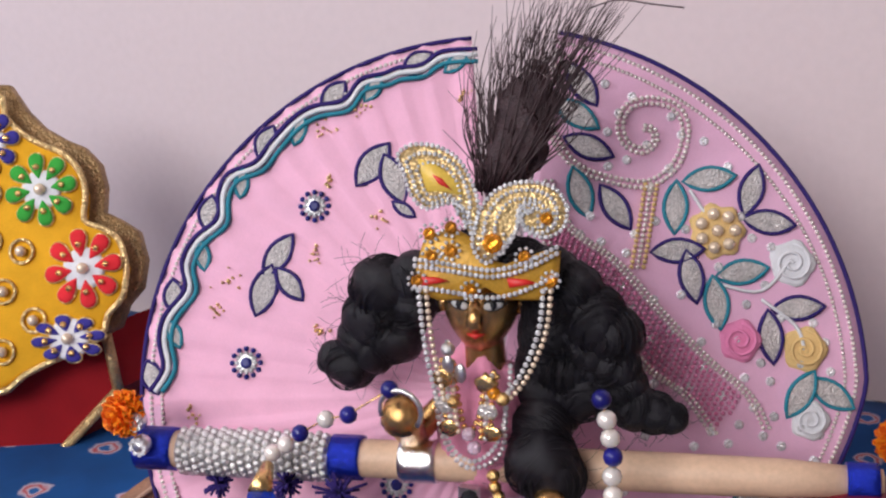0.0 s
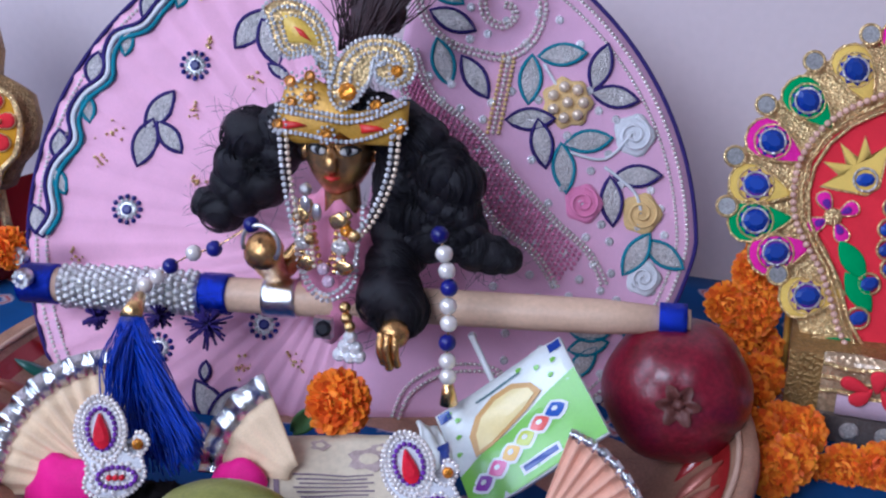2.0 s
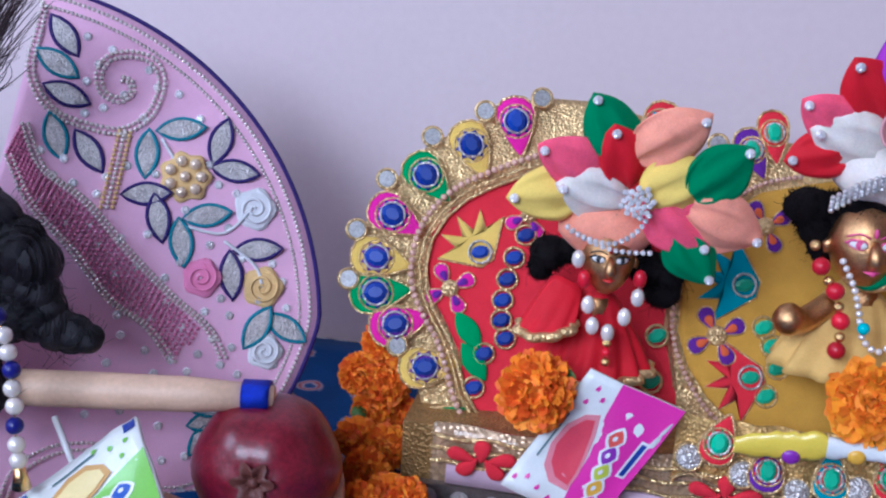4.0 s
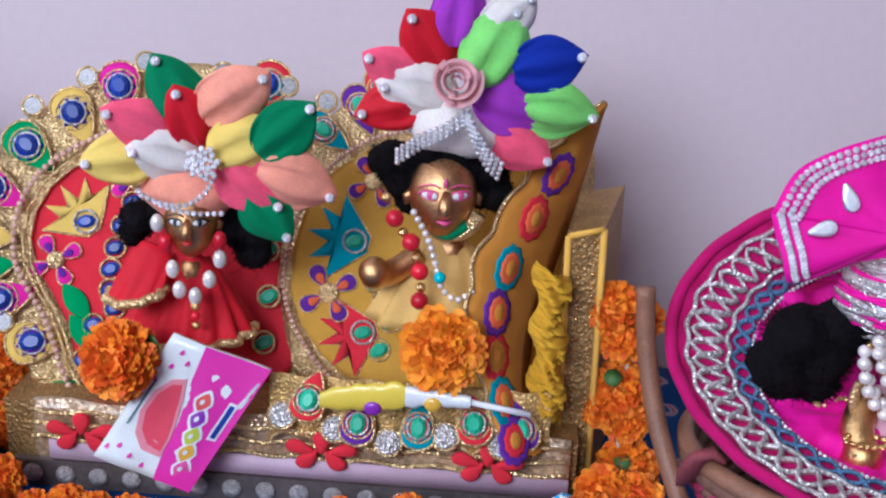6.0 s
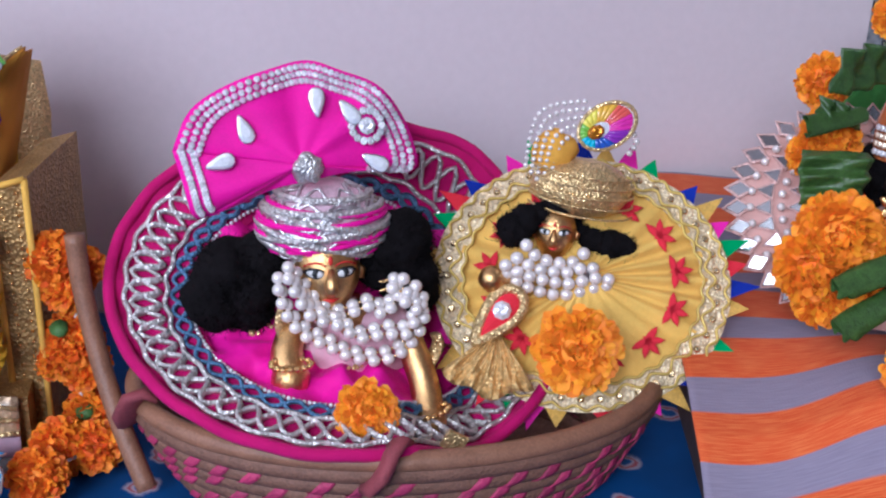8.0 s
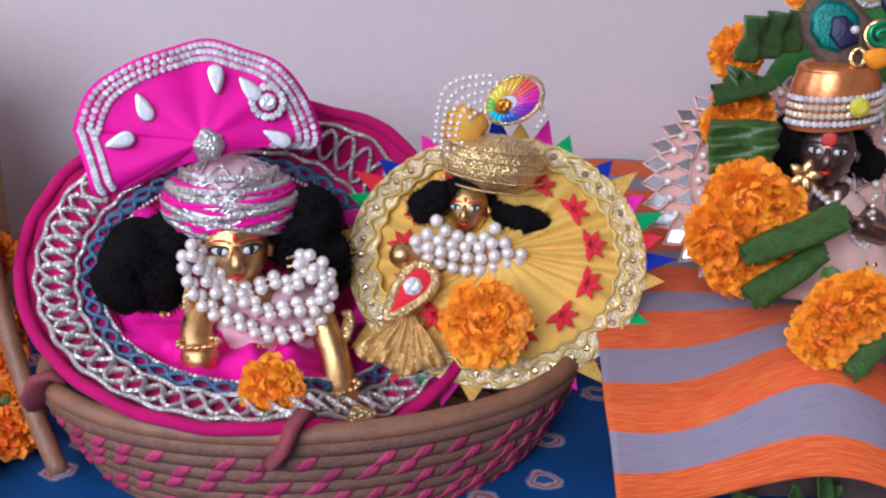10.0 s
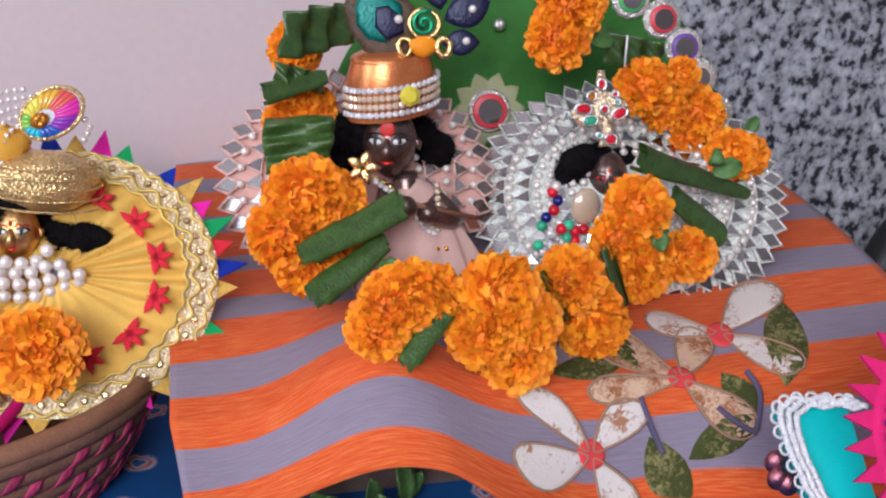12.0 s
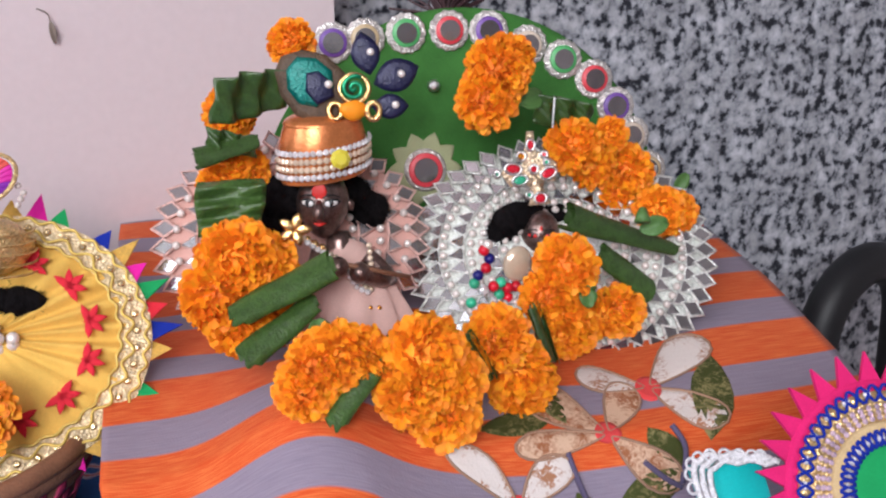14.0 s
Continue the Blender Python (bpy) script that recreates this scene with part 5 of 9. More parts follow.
def beaded_crown(c, tilt, s):
    m = plane(c, (0.2, -0.93, 0.3)) @ Matrix.Rotation(tilt, 4, "Z") @ Matrix.Diagonal((s, s, s, 1))
    e = thing("beaded_tiara", "white beaded crown with purple rows and a red drop stone", "tiara", m, "beaded tiaras", local=True)
    body = [(0.0, 0.032), (0.009, 0.027), (0.0135, 0.016), (0.012, 0.006), (0.016, 0.0), (0.022, 0.002), (0.025, 0.008), (0.021, 0.013), (0.018, 0.010), (0.021, -0.004), (0.021, -0.012), (0.010, -0.021), (-0.004, -0.022), (-0.012, -0.016), (-0.009, -0.004), (-0.014, 0.006), (-0.014, 0.018), (-0.009, 0.028)]
    part("backing", Shape().add(*pad(body, 0.003, 0.1, -0.002)), white_thread, e)
    string_of(smooth_path(lift(body, 0.0005), 3, True), 0.0013, pearl, e, "pearl", 0.0027, True)
    for i in range(44):
        a, r = i * 2.4, 0.0155 * math.sqrt((i + 0.5) / 44)
        bead("pearl", (0.004 + r * math.cos(a) * 1.0, -0.010 + r * math.sin(a) * 0.62, 0.0015), 0.0013, pearl, e)
    oval = [(0.0005 + 0.0075 * math.cos(a), 0.0155 + 0.011 * math.sin(a), 0.002) for a in [i * 0.26 for i in range(24)]]
    oval2 = [(0.007 + 0.0105 * math.cos(a), -0.0105 + 0.0055 * math.sin(a), 0.0028) for a in [i * 0.26 for i in range(24)]]
    pb = gem("purple_bead", (0.16, 0.03, 0.34))
    for kx in (1.36, 1.66):
        string_of([(0.0005 + (x - 0.0005) * kx, 0.0155 + (y - 0.0155) * (kx - 0.06), 0.0012) for x, y, z in oval], 0.0013, pearl, e, "pearl", 0.0027, True)
    string_of(oval, 0.0014, pb, e, "purple_bead", 0.0029, True)
    string_of(oval2, 0.0014, pb, e, "purple_bead", 0.0029, True)
    st = part("drop_stone", Shape().add(*pad(drop((0.0005, 0.0145), -math.pi / 2, 0.019, 0.0125), 0.005, 0.45)), red_gem, e, smooth=False)
    for x in (0.003, 0.0065, 0.010):
        bead("red_bead", (x, -0.0105, 0.003), 0.0017, red_gem, e)
    bead("gold_bead", (0.0195, 0.0065, 0.002), 0.0032, amber_gem, e)
    return e


beaded_crown((-0.2204, 0.4250, 0.0434), 0.12, 1.08)
beaded_crown((-0.0363, 0.4350, 0.0556), 0.30, 1.0)
solo("small_brass_doll", Shape().add(*ball((-0.0326, 0.4470, 0.0240), (0.012, 0.011, 0.014), 16, 12)), brass, "small brass doll head under beaded crown", "figurine")

# ---- carved round tray under the large idol ----
stool = thing("carved_tray", "round carved wooden tray with red and green enamel leaves", "tray", (-0.13, 0.565, -0.022))
TC, TR = V(-0.13, 0.565, 0.0), 0.264
wood_dark = mat("carved_wood", (0.36, 0.19, 0.12), 0.45, spread=0.35, scale=40, bump=0.4)


def on_tray(a, r, z):
    y = TC.y + r * math.sin(a)
    a = (a + math.pi) % (2 * math.pi) - math.pi
    low = max(0.0, min(1.0, (a + 2.36) / 0.3)) * max(0.0, min(1.0, (-0.2 - a) / 0.3))
    if z > -0.014:
        z = -0.014 + (z + 0.014) * (1 - 0.95 * low)
    return V(TC.x + r * math.cos(a), y, z)


prof = [(0.0, -0.019), (0.200, -0.019), (0.251, 0.026), (0.254, 0.030), (TR, 0.032), (TR + 0.002, 0.026), (0.232, -0.021), (0.0, -0.021)]
s = Shape()
s.add([on_tray(2 * math.pi * i / 120, r, z) for i in range(120) for r, z in prof], [(i * 8 + j, ((i + 1) % 120) * 8 + j, ((i + 1) % 120) * 8 + j + 1, i * 8 + j + 1) for i in range(120) for j in range(7)])
part("dish", s, wood_dark, stool)
red_en, grn_en = mat("red_enamel", (0.30, 0.015, 0.015), 0.3, coat=0.4), mat("green_enamel", (0.02, 0.10, 0.08), 0.3, coat=0.4)
cop_en = mat("copper_enamel", (0.32, 0.10, 0.07), 0.35, metal=0.3)
part("inlay_ring", Shape().add(*grid(lambda u, v: on_tray(6.2832 * u, 0.212 + 0.036 * v, -0.0115 + 0.036 * v), 120, 2, True)), red_en, stool)
for k in range(52):
    a = 2 * math.pi * k / 52
    pts = [on_tray(a + 0.075 * t, 0.216 + 0.028 * t, -0.0060 + 0.028 * t) for t in (0, 0.25, 0.5, 0.75, 1)]
    part("leaf_inlay", Shape().add(*tube(pts, lambda t: 0.0005 + 0.0052 * math.sin(math.pi * t), 7)), (cop_en, red_en, grn_en, cop_en)[k % 4], stool)
part("rim_bead", Shape().add(*tube([on_tray(2 * math.pi * i / 120, 0.2530, 0.030) for i in range(120)], 0.0020, 6, True)), mat("pale_rim_line", (0.55, 0.36, 0.26), 0.5), stool)

# ---- yellow doll throne at the far end ----
PLf = plane((-0.5000, 0.7200, 0.1300), (0.250, -0.900, 0.360))
throne = thing("yellow_doll_throne", "yellow doll throne with flower patches and red velvet seat", "doll throne", (-0.5250, 0.6603, -0.0200))
yel = cloth("yellow_velvet", (0.80, 0.40, 0.02))


def onL(o):
    return [PLf @ V(q) for q in o]


back = [(-0.1063, 0.1472), (-0.0908, 0.1259), (-0.0757, 0.1118), (-0.0585, 0.1024), (-0.0414, 0.0954), (-0.0275, 0.0814), (-0.0221, 0.0629), (-0.0228, 0.0422), (-0.0083, 0.0354), (0.0062, 0.0263), (0.0131, 0.0035), (0.0101, -0.0193), (-0.0012, -0.0330), (-0.0076, -0.0512), (-0.0447, -0.0698), (-0.0680, -0.0815), (-0.0959, -0.0979)]
back = list(back) + [(back[-1][0] - 0.10, back[-1][1]), (back[0][0] - 0.12, back[0][1])]
v, f = pad(back, 0.012, 0.05, -0.012)
part("back_panel", Shape().add(onL(v), f), yel, throne)
part("trim", Shape().add(*tube(onL(smooth_path(lift(back, -0.002), 3, True)), 0.0028, 6, True)), gold_lace, throne)
v, f = pad([(x + 0.010, y + 0.008) for x, y in back], 0.012, 0.03, -0.028)
part("side_board", Shape().add(onL(v), f), mat("antique_gold_board", (0.34, 0.21, 0.09), 0.45, 0.4, glitter=420, spread=0.4), throne, "antique gold board")
grn, redp, blup = cloth("green_felt", (0.05, 0.36, 0.05)), cloth("red_felt", (0.72, 0.03, 0.04)), cloth("indigo_felt", (0.05, 0.04, 0.26))
for p, m, r, sq in zip([(-0.0571, 0.0662), (-0.0204, 0.0033), (-0.0312, -0.0524), (-0.1020, 0.1040)], (grn, redp, blup, blup), (0.029, 0.031, 0.030, 0.026), (1, 1, 0.62, 1)):
    fl = part("flower_patch", Shape().add(onL(pad(circle(p, r * 0.55, 24), 0.003, 0.2)[0]), pad(circle(p, r * 0.55, 24), 0.003)[1]), white_thread, throne)
    for k in range(8):
        a = 2 * math.pi * k / 8 + 0.2
        o = [(p[0] + q[0], p[1] + q[1] * sq) for q in drop((0.66 * r * math.cos(a), 0.66 * r * math.sin(a)), a, r * 0.72, r * 0.60)]
        v, f = pad(o, 0.004, 0.25, 0.0005)
        part("petal", Shape().add(onL(v), f), m, fl)
        part("petal_cord", Shape().add(*tube(onL(lift(o, 0.002)), 0.0010, 5, True)), gold_lace, fl)
        bead("gold_bead", PLf @ V(p[0] + 0.62 * r * math.cos(a), p[1] + 0.62 * r * math.sin(a) * sq, 0.005), 0.0028, gold, fl)
    bead("pearl", PLf @ V(p[0], p[1], 0.005), 0.0048, cream_pearl, fl)
for p in [(-0.0987, 0.0248), (-0.0719, 0.0167), (-0.0859, -0.0156), (-0.0602, -0.0382), (-0.0854, -0.0636), (-0.1003, 0.0629)]:
    part("cord_ring", Shape().add(*tube(onL(lift(circle(p, 0.0095, 18), 0.002)), 0.0014, 5, True)), gold_lace, throne)
    bead("pearl", PLf @ V(p[0], p[1], 0.004), 0.0046, cream_pearl, throne)
s = Shape()
A1, A2, A3, A4 = V((-0.6410, 0.6600, 0.0078)), V((-0.5125, 0.7250, 0.0818)), V((-0.5064, 0.7250, 0.0271)), V((-0.6184, 0.6600, -0.1022))
back_off = V(0.03, 0.12, 0.0)
pts = [A1, A2, A3, A4] + [p + back_off for p in (A1, A2, A3, A4)]
s.add(pts, [(0, 1, 2, 3), (7, 6, 5, 4), (0, 4, 5, 1), (1, 5, 6, 2), (2, 6, 7, 3), (3, 7, 4, 0)])
part("seat_side", s, dark_red, throne, "dark red velvet side", False)
for a, b in ((A4, A3), (A3, A2)):
    part("trim", Shape().add(*tube([a + V(0, -0.003, 0), b + V(0, -0.003, 0)], 0.0045, 6)), gold_lace, throne)



# ---- double peacock throne with two dolls ----
PB = plane((0.3000, 0.8200, 0.1500), (0.150, -0.900, 0.420))


def onB(vs):
    return [PB @ V(q) for q in vs]


def panel_patch(parent, name, frame_m, outline, material, h, base=0.0, inset=0.15, label=""):
    v, f = pad(outline, h, inset, base)
    return part(name, Shape().add([frame_m @ V(q) for q in v], f), material, parent, label, material is not mirror_glass)


def rim_line(parent, name, frame_m, outline, r, material, z, closed=True):
    return part(name, Shape().add(*tube([frame_m @ V(q) for q in lift(outline, z)], r, 5, closed)), material, parent)


def peacock_eye(parent, m, p, ang, L, W, c1, c2, stone_m, base=0.002):
    """A felt drop in two colours with a gold cord and a stone, on a panel."""
    o = drop(p, ang, L, W)
    e = panel_patch(parent, "peacock_eye", m, o, c1, 0.003, base, 0.2)
    rim_line(e, "gold_cord", m, o, 0.0011, gold_lace, base + 0.002)
    c = (p[0] + 0.08 * L * math.cos(ang), p[1] + 0.08 * L * math.sin(ang))
    panel_patch(e, "inner_patch", m, circle(c, W * 0.25, 18, 0.12, 9), c2, 0.0015, base + 0.003)
    rim_line(e, "silver_cord", m, circle(c, W * 0.215, 14), 0.0010, silver_lace, base + 0.0048)
    rim_line(e, "gold_cord", m, circle(c, W * 0.30, 16), 0.0008, gold_lace, base + 0.0030)
    d = (m.to_3x3() @ V(0, 0, 1))
    stone("stone", m @ V(c[0], c[1], base + 0.0045), W * 0.16, stone_m, e, d, 1.35, ang)
    return e


throne = thing("peacock_throne", "gold double doll throne with peacock-eye back panels in red and yellow", "doll throne", (0.35, 0.78, -0.02))
pinkf = cloth("magenta_felt", (0.75, 0.02, 0.35))
yellowf = cloth("yellow_felt", (0.80, 0.55, 0.12))
greenf = cloth("emerald_felt", (0.02, 0.33, 0.10))
redf = cloth("scarlet_felt", (0.72, 0.03, 0.05))
ora = cloth("orange_velvet", (0.62, 0.17, 0.04))

back1 = [(-0.0947, 0.0554), (-0.1198, 0.0458), (-0.1445, 0.0297), (-0.1582, 0.0098), (-0.1609, -0.0160), (-0.1554, -0.0370), (-0.1438, -0.0556), (-0.1320, -0.0782), (-0.1265, -0.1030), (-0.1192, -0.1213), (-0.1018, -0.1351), (-0.0683, -0.1422), (-0.0186, -0.1405), (0.0184, -0.1269), (0.0341, -0.0974), (0.0287, -0.0558), (0.0234, -0.0221), (0.0310, 0.0081), (0.0430, 0.0344), (0.0252, 0.0599), (-0.0098, 0.0761), (-0.0529, 0.0789)]
panel_patch(throne, "back_panel", PB, back1, redf, 0.004, -0.006, 0.05, "red felt back panel")
outer1 = [(-0.0806, 0.1198), (-0.1061, 0.1122), (-0.1354, 0.0956), (-0.1665, 0.0768), (-0.1924, 0.0453), (-0.2132, 0.0078), (-0.2191, -0.0287), (-0.2029, -0.0514), (-0.1850, -0.0675), (-0.1693, -0.0837), (-0.1592, -0.1124), (-0.1513, -0.1409), (-0.1294, -0.1605), (-0.0674, -0.1625), (0.0359, -0.1550), (0.0551, -0.0967), (0.0550, -0.0125), (0.0515, 0.0391), (0.0377, 0.0735), (0.0064, 0.1076), (-0.0373, 0.1192)]
panel_patch(throne, "back_board", PB, outer1, gold_lace, 0.005, -0.012, 0.05, "gold backing board")
for p, a, c1, c2 in zip([(-0.0996, 0.0947), (-0.1313, 0.0746), (-0.1628, 0.0503), (-0.1852, 0.0196), (-0.1945, -0.0121), (-0.1933, -0.0371), (-0.1772, -0.0589), (-0.1531, -0.0894), (-0.1415, -0.1303), (-0.1174, -0.1540), (0.0067, 0.0987)],
                        (1.75, 2.05, 2.35, 2.65, 2.95, 3.3, 3.45, 3.3, 3.7, 4.1, 1.1),
                        (pinkf, yellowf, greenf, pinkf, yellowf, greenf, pinkf, yellowf, greenf, pinkf, redf),
                        (blue_cloth, blue_cloth, blue_cloth, blue_cloth, violet_felt, blue_cloth, violet_felt, violet_felt, blue_cloth, blue_cloth, teal_cloth)):
    peacock_eye(throne, PB, p, a, 0.047, 0.043, c1, c2, blue_gem, -0.004)
for p in [(-0.0818, 0.1175), (-0.1239, 0.1048), (-0.1626, 0.0826), (-0.1947, 0.0482), (-0.2145, 0.0086), (-0.2179, -0.0286), (0.0230, 0.1016), (-0.0248, 0.1108), (-0.1782, -0.0757), (0.0523, 0.0907), (-0.1420, -0.1569)]:
    d = part("mirror_disc", Shape().add(onB(pad(circle(p, 0.0068, 16), 0.003, 0.1, -0.003)[0]), pad(circle(p, 0.0068, 16), 0.003, 0.1)[1]), disc_glass, throne, "", False)
    rim_line(d, "gold_cord", PB, circle(p, 0.0074, 16), 0.0013, gold_lace, -0.001)
edge1 = [(-0.0528, 0.0767), (-0.0784, 0.0735), (-0.0974, 0.0671), (-0.1204, 0.0566), (-0.1411, 0.0450), (-0.1573, 0.0292), (-0.1680, 0.0094), (-0.1717, -0.0121), (-0.1696, -0.0333), (-0.1608, -0.0520), (-0.1492, -0.0705), (-0.1409, -0.0910), (-0.1343, -0.1115), (-0.1229, -0.1297), (-0.1014, -0.1433)]
string_of([PB @ V(q) for q in smooth_path(lift(edge1, 0.003), 4)], 0.0026, mat("copper_pearl", (0.70, 0.42, 0.32), 0.2, coat=0.6, rand=0.1), throne, "pearl", 0.0054)
for k in (0.90, 0.945):
    c = (-0.0646, -0.0422)
    rim_line(throne, "gold_cord", PB, [(c[0] + (x - c[0]) * k, c[1] + (y - c[1]) * k) for x, y in edge1], 0.0014, gold_lace, 0.001, False)


def flame(parent, m, p, ang, s, c, gem_m, base):
    o = []
    for i in range(9):
        a = ang - 1.15 + 2.3 * i / 8
        r = (1.0 if i % 2 == 0 else 0.52) * s
        o.append((p[0] + r * math.cos(a), p[1] + r * math.sin(a)))
    o += [(p[0] - 0.35 * s * math.cos(ang - 0.5), p[1] - 0.35 * s * math.sin(ang - 0.5)), (p[0] - 0.35 * s * math.cos(ang + 0.5), p[1] - 0.35 * s * math.sin(ang + 0.5))]
    e = panel_patch(parent, "flame_patch", m, o, c, 0.002, base, 0.1)
    rim_line(e, "gold_cord", m, o, 0.0009, gold_lace, base + 0.001)
    rim_line(e, "silver_cord", m, circle(p, 0.0085, 14, 0.0, 3), 0.0010, silver_lace, base + 0.003)
    stone("stone", m @ V(p[0], p[1], base + 0.002), 0.0050, gem_m, e, m.to_3x3() @ V(0, 0, 1), 1.4, 0.2)


def petal_flower(parent, m, p, r, c1, c2, base):
    e = panel_patch(parent, "flower_patch", m, circle(p, r * 0.35, 12), gold_lace, 0.004, base)
    for k in range(4):
        a = 0.5 + k * math.pi / 2
        o = drop((p[0] + 0.62 * r * math.cos(a), p[1] + 0.62 * r * math.sin(a)), a, r * 0.85, r * 0.8)
        q = panel_patch(e, "petal", m, o, c1, 0.002, base + 0.0005)
        rim_line(q, "gold_cord", m, o, 0.0009, gold_lace, base + 0.0015)
        o2 = drop((p[0] + 0.52 * r * math.cos(a), p[1] + 0.52 * r * math.sin(a)), a, r * 0.45, r * 0.4)
        panel_patch(q, "inner_patch", m, o2, c2, 0.0012, base + 0.0022)


flame(throne, PB, (-0.1215, -0.0026), 2.2, 0.032, yellowf, blue_gem, -0.002)
petal_flower(throne, PB, (-0.1423, -0.0310), 0.019, pinkf, violet_felt, -0.002)
petal_flower(throne, PB, (-0.0869, 0.0275), 0.018, pinkf, violet_felt, -0.002)
for p in [(-0.1267, -0.0613), (-0.1212, -0.0841)]:
    panel_patch(throne, "leaf_patch", PB, lens(p, 2.2, 0.034, 0.016), greenf, 0.003, -0.002)
for p in [(-0.0883, 0.0123), (-0.0959, -0.0051), (-0.1002, -0.0215), (-0.1027, -0.0372), (-0.1028, -0.0520), (-0.0992, -0.0654), (-0.1141, -0.0776), (-0.1202, -0.1028)]:
    b = stone("stone", PB @ V(p[0], p[1], 0.0), 0.0052, blue_gem, throne, PB.to_3x3() @ V(0, 0, 1), 1.3, 0.4)
    rim_line(throne, "gold_cord", PB, circle(p, 0.0076, 14), 0.0011, gold_lace, 0.0)

# second back panel
back2 = [(0.1197, 0.0634), (0.0854, 0.0555), (0.0579, 0.0371), (0.0394, 0.0127), (0.0296, -0.0176), (0.0277, -0.0516), (0.0356, -0.0765), (0.0509, -0.0989), (0.0681, -0.1149), (0.1184, -0.1276), (0.1728, -0.1299), (0.2062, -0.1164), (0.2230, -0.0700), (0.2315, -0.0147), (0.2316, 0.0283), (0.2144, 0.0625), (0.1713, 0.0741)]
panel_patch(throne, "back_panel", PB, back2, cloth("ochre_velvet", (0.66, 0.36, 0.05)), 0.004, 0.000, 0.05, "ochre velvet back panel")
outer2 = [(0.1192, 0.0941), (0.0758, 0.0991), (0.0484, 0.0739), (0.0345, 0.0341), (0.0164, -0.0010), (0.0117, -0.0522), (0.0216, -0.0979), (0.0434, -0.1302), (0.0815, -0.1534), (0.2021, -0.1535), (0.2355, -0.1154), (0.2527, -0.0310), (0.2575, 0.0466), (0.2534, 0.0859), (0.1797, 0.1008)]
panel_patch(throne, "back_board", PB, outer2, gold_lace, 0.005, -0.007, 0.05, "gold backing board")
edge2 = [(0.1131, 0.0684), (0.0874, 0.0622), (0.0641, 0.0482), (0.0474, 0.0302), (0.0332, 0.0060), (0.0255, -0.0199), (0.0225, -0.0476), (0.0284, -0.0726), (0.0417, -0.0972), (0.0576, -0.1153), (0.0746, -0.1270)]
string_of([PB @ V(q) for q in smooth_path(lift(edge2, 0.005), 4)], 0.0021, mat("copper_pearl", (0.70, 0.42, 0.32), 0.2, coat=0.6, rand=0.1), throne, "pearl", 0.0044)
for p, a, c1, c2 in zip([(0.0783, 0.0838), (0.0529, 0.0661), (0.0932, 0.0976)], (2.0, 2.5, 1.7), (violet_felt, teal_cloth, redf), (orange_felt, redf, orange_felt)):
    peacock_eye(throne, PB, p, a, 0.042, 0.034, c1, c2, green_gem, 0.0)
flame(throne, PB, (0.0741, -0.0152), 2.9, 0.036, teal_cloth, green_gem, 0.003)
flame(throne, PB, (0.0807, -0.0825), 3.4, 0.034, redf, green_gem, 0.003)
petal_flower(throne, PB, (0.0552, -0.0536), 0.022, violet_felt, orange_felt, 0.003)
petal_flower(throne, PB, (0.0881, 0.0296), 0.020, violet_felt, orange_felt, 0.003)
for p in [(0.0896, -0.0452), (0.0962, -0.0585), (0.1007, -0.0743), (0.0928, -0.0954), (0.0107, -0.0226), (0.0118, -0.0564), (0.0088, -0.0900)]:
    stone("stone", PB @ V(p[0], p[1], 0.004), 0.0052, green_gem, throne, PB.to_3x3() @ V(0, 0, 1), 1.4, 0.5)
    rim_line(throne, "gold_cord", PB, circle(p, 0.0080, 14), 0.0011, gold_lace, 0.004)

# folded wing at the end of the throne, scalloped along its inner edge
inner = [V(p) for p in ((0.5474, 0.8050, 0.2570), (0.5245, 0.8000, 0.2312), (0.5033, 0.7850, 0.2097), (0.4854, 0.7650, 0.1843), (0.4706, 0.7450, 0.1578), (0.4677, 0.7300, 0.1308), (0.4722, 0.7200, 0.1067), (0.4834, 0.7080, 0.0757), (0.4980, 0.7000, 0.0451))]
outerw = [V(p) for p in ((0.5492, 0.8200, 0.2522), (0.5409, 0.8200, 0.2131), (0.5326, 0.8150, 0.1763), (0.5241, 0.8000, 0.1464), (0.5156, 0.7850, 0.1212), (0.5095, 0.7650, 0.0985), (0.5070, 0.7500, 0.0790), (0.5088, 0.7300, 0.0626), (0.5224, 0.7100, 0.0371))]
iw, ow = smooth_path(inner, 8), smooth_path(outerw, 8)


def wing(u, v):
    i = min(len(iw) - 1, round(u * (len(iw) - 1)))
    a, b = iw[i], ow[i]
    a = a + (a - b).normalized() * 0.006 * abs(math.sin(u * math.pi * 7))
    return a.lerp(b, v) + V(0, -0.012 * math.sin(math.pi * v), 0)


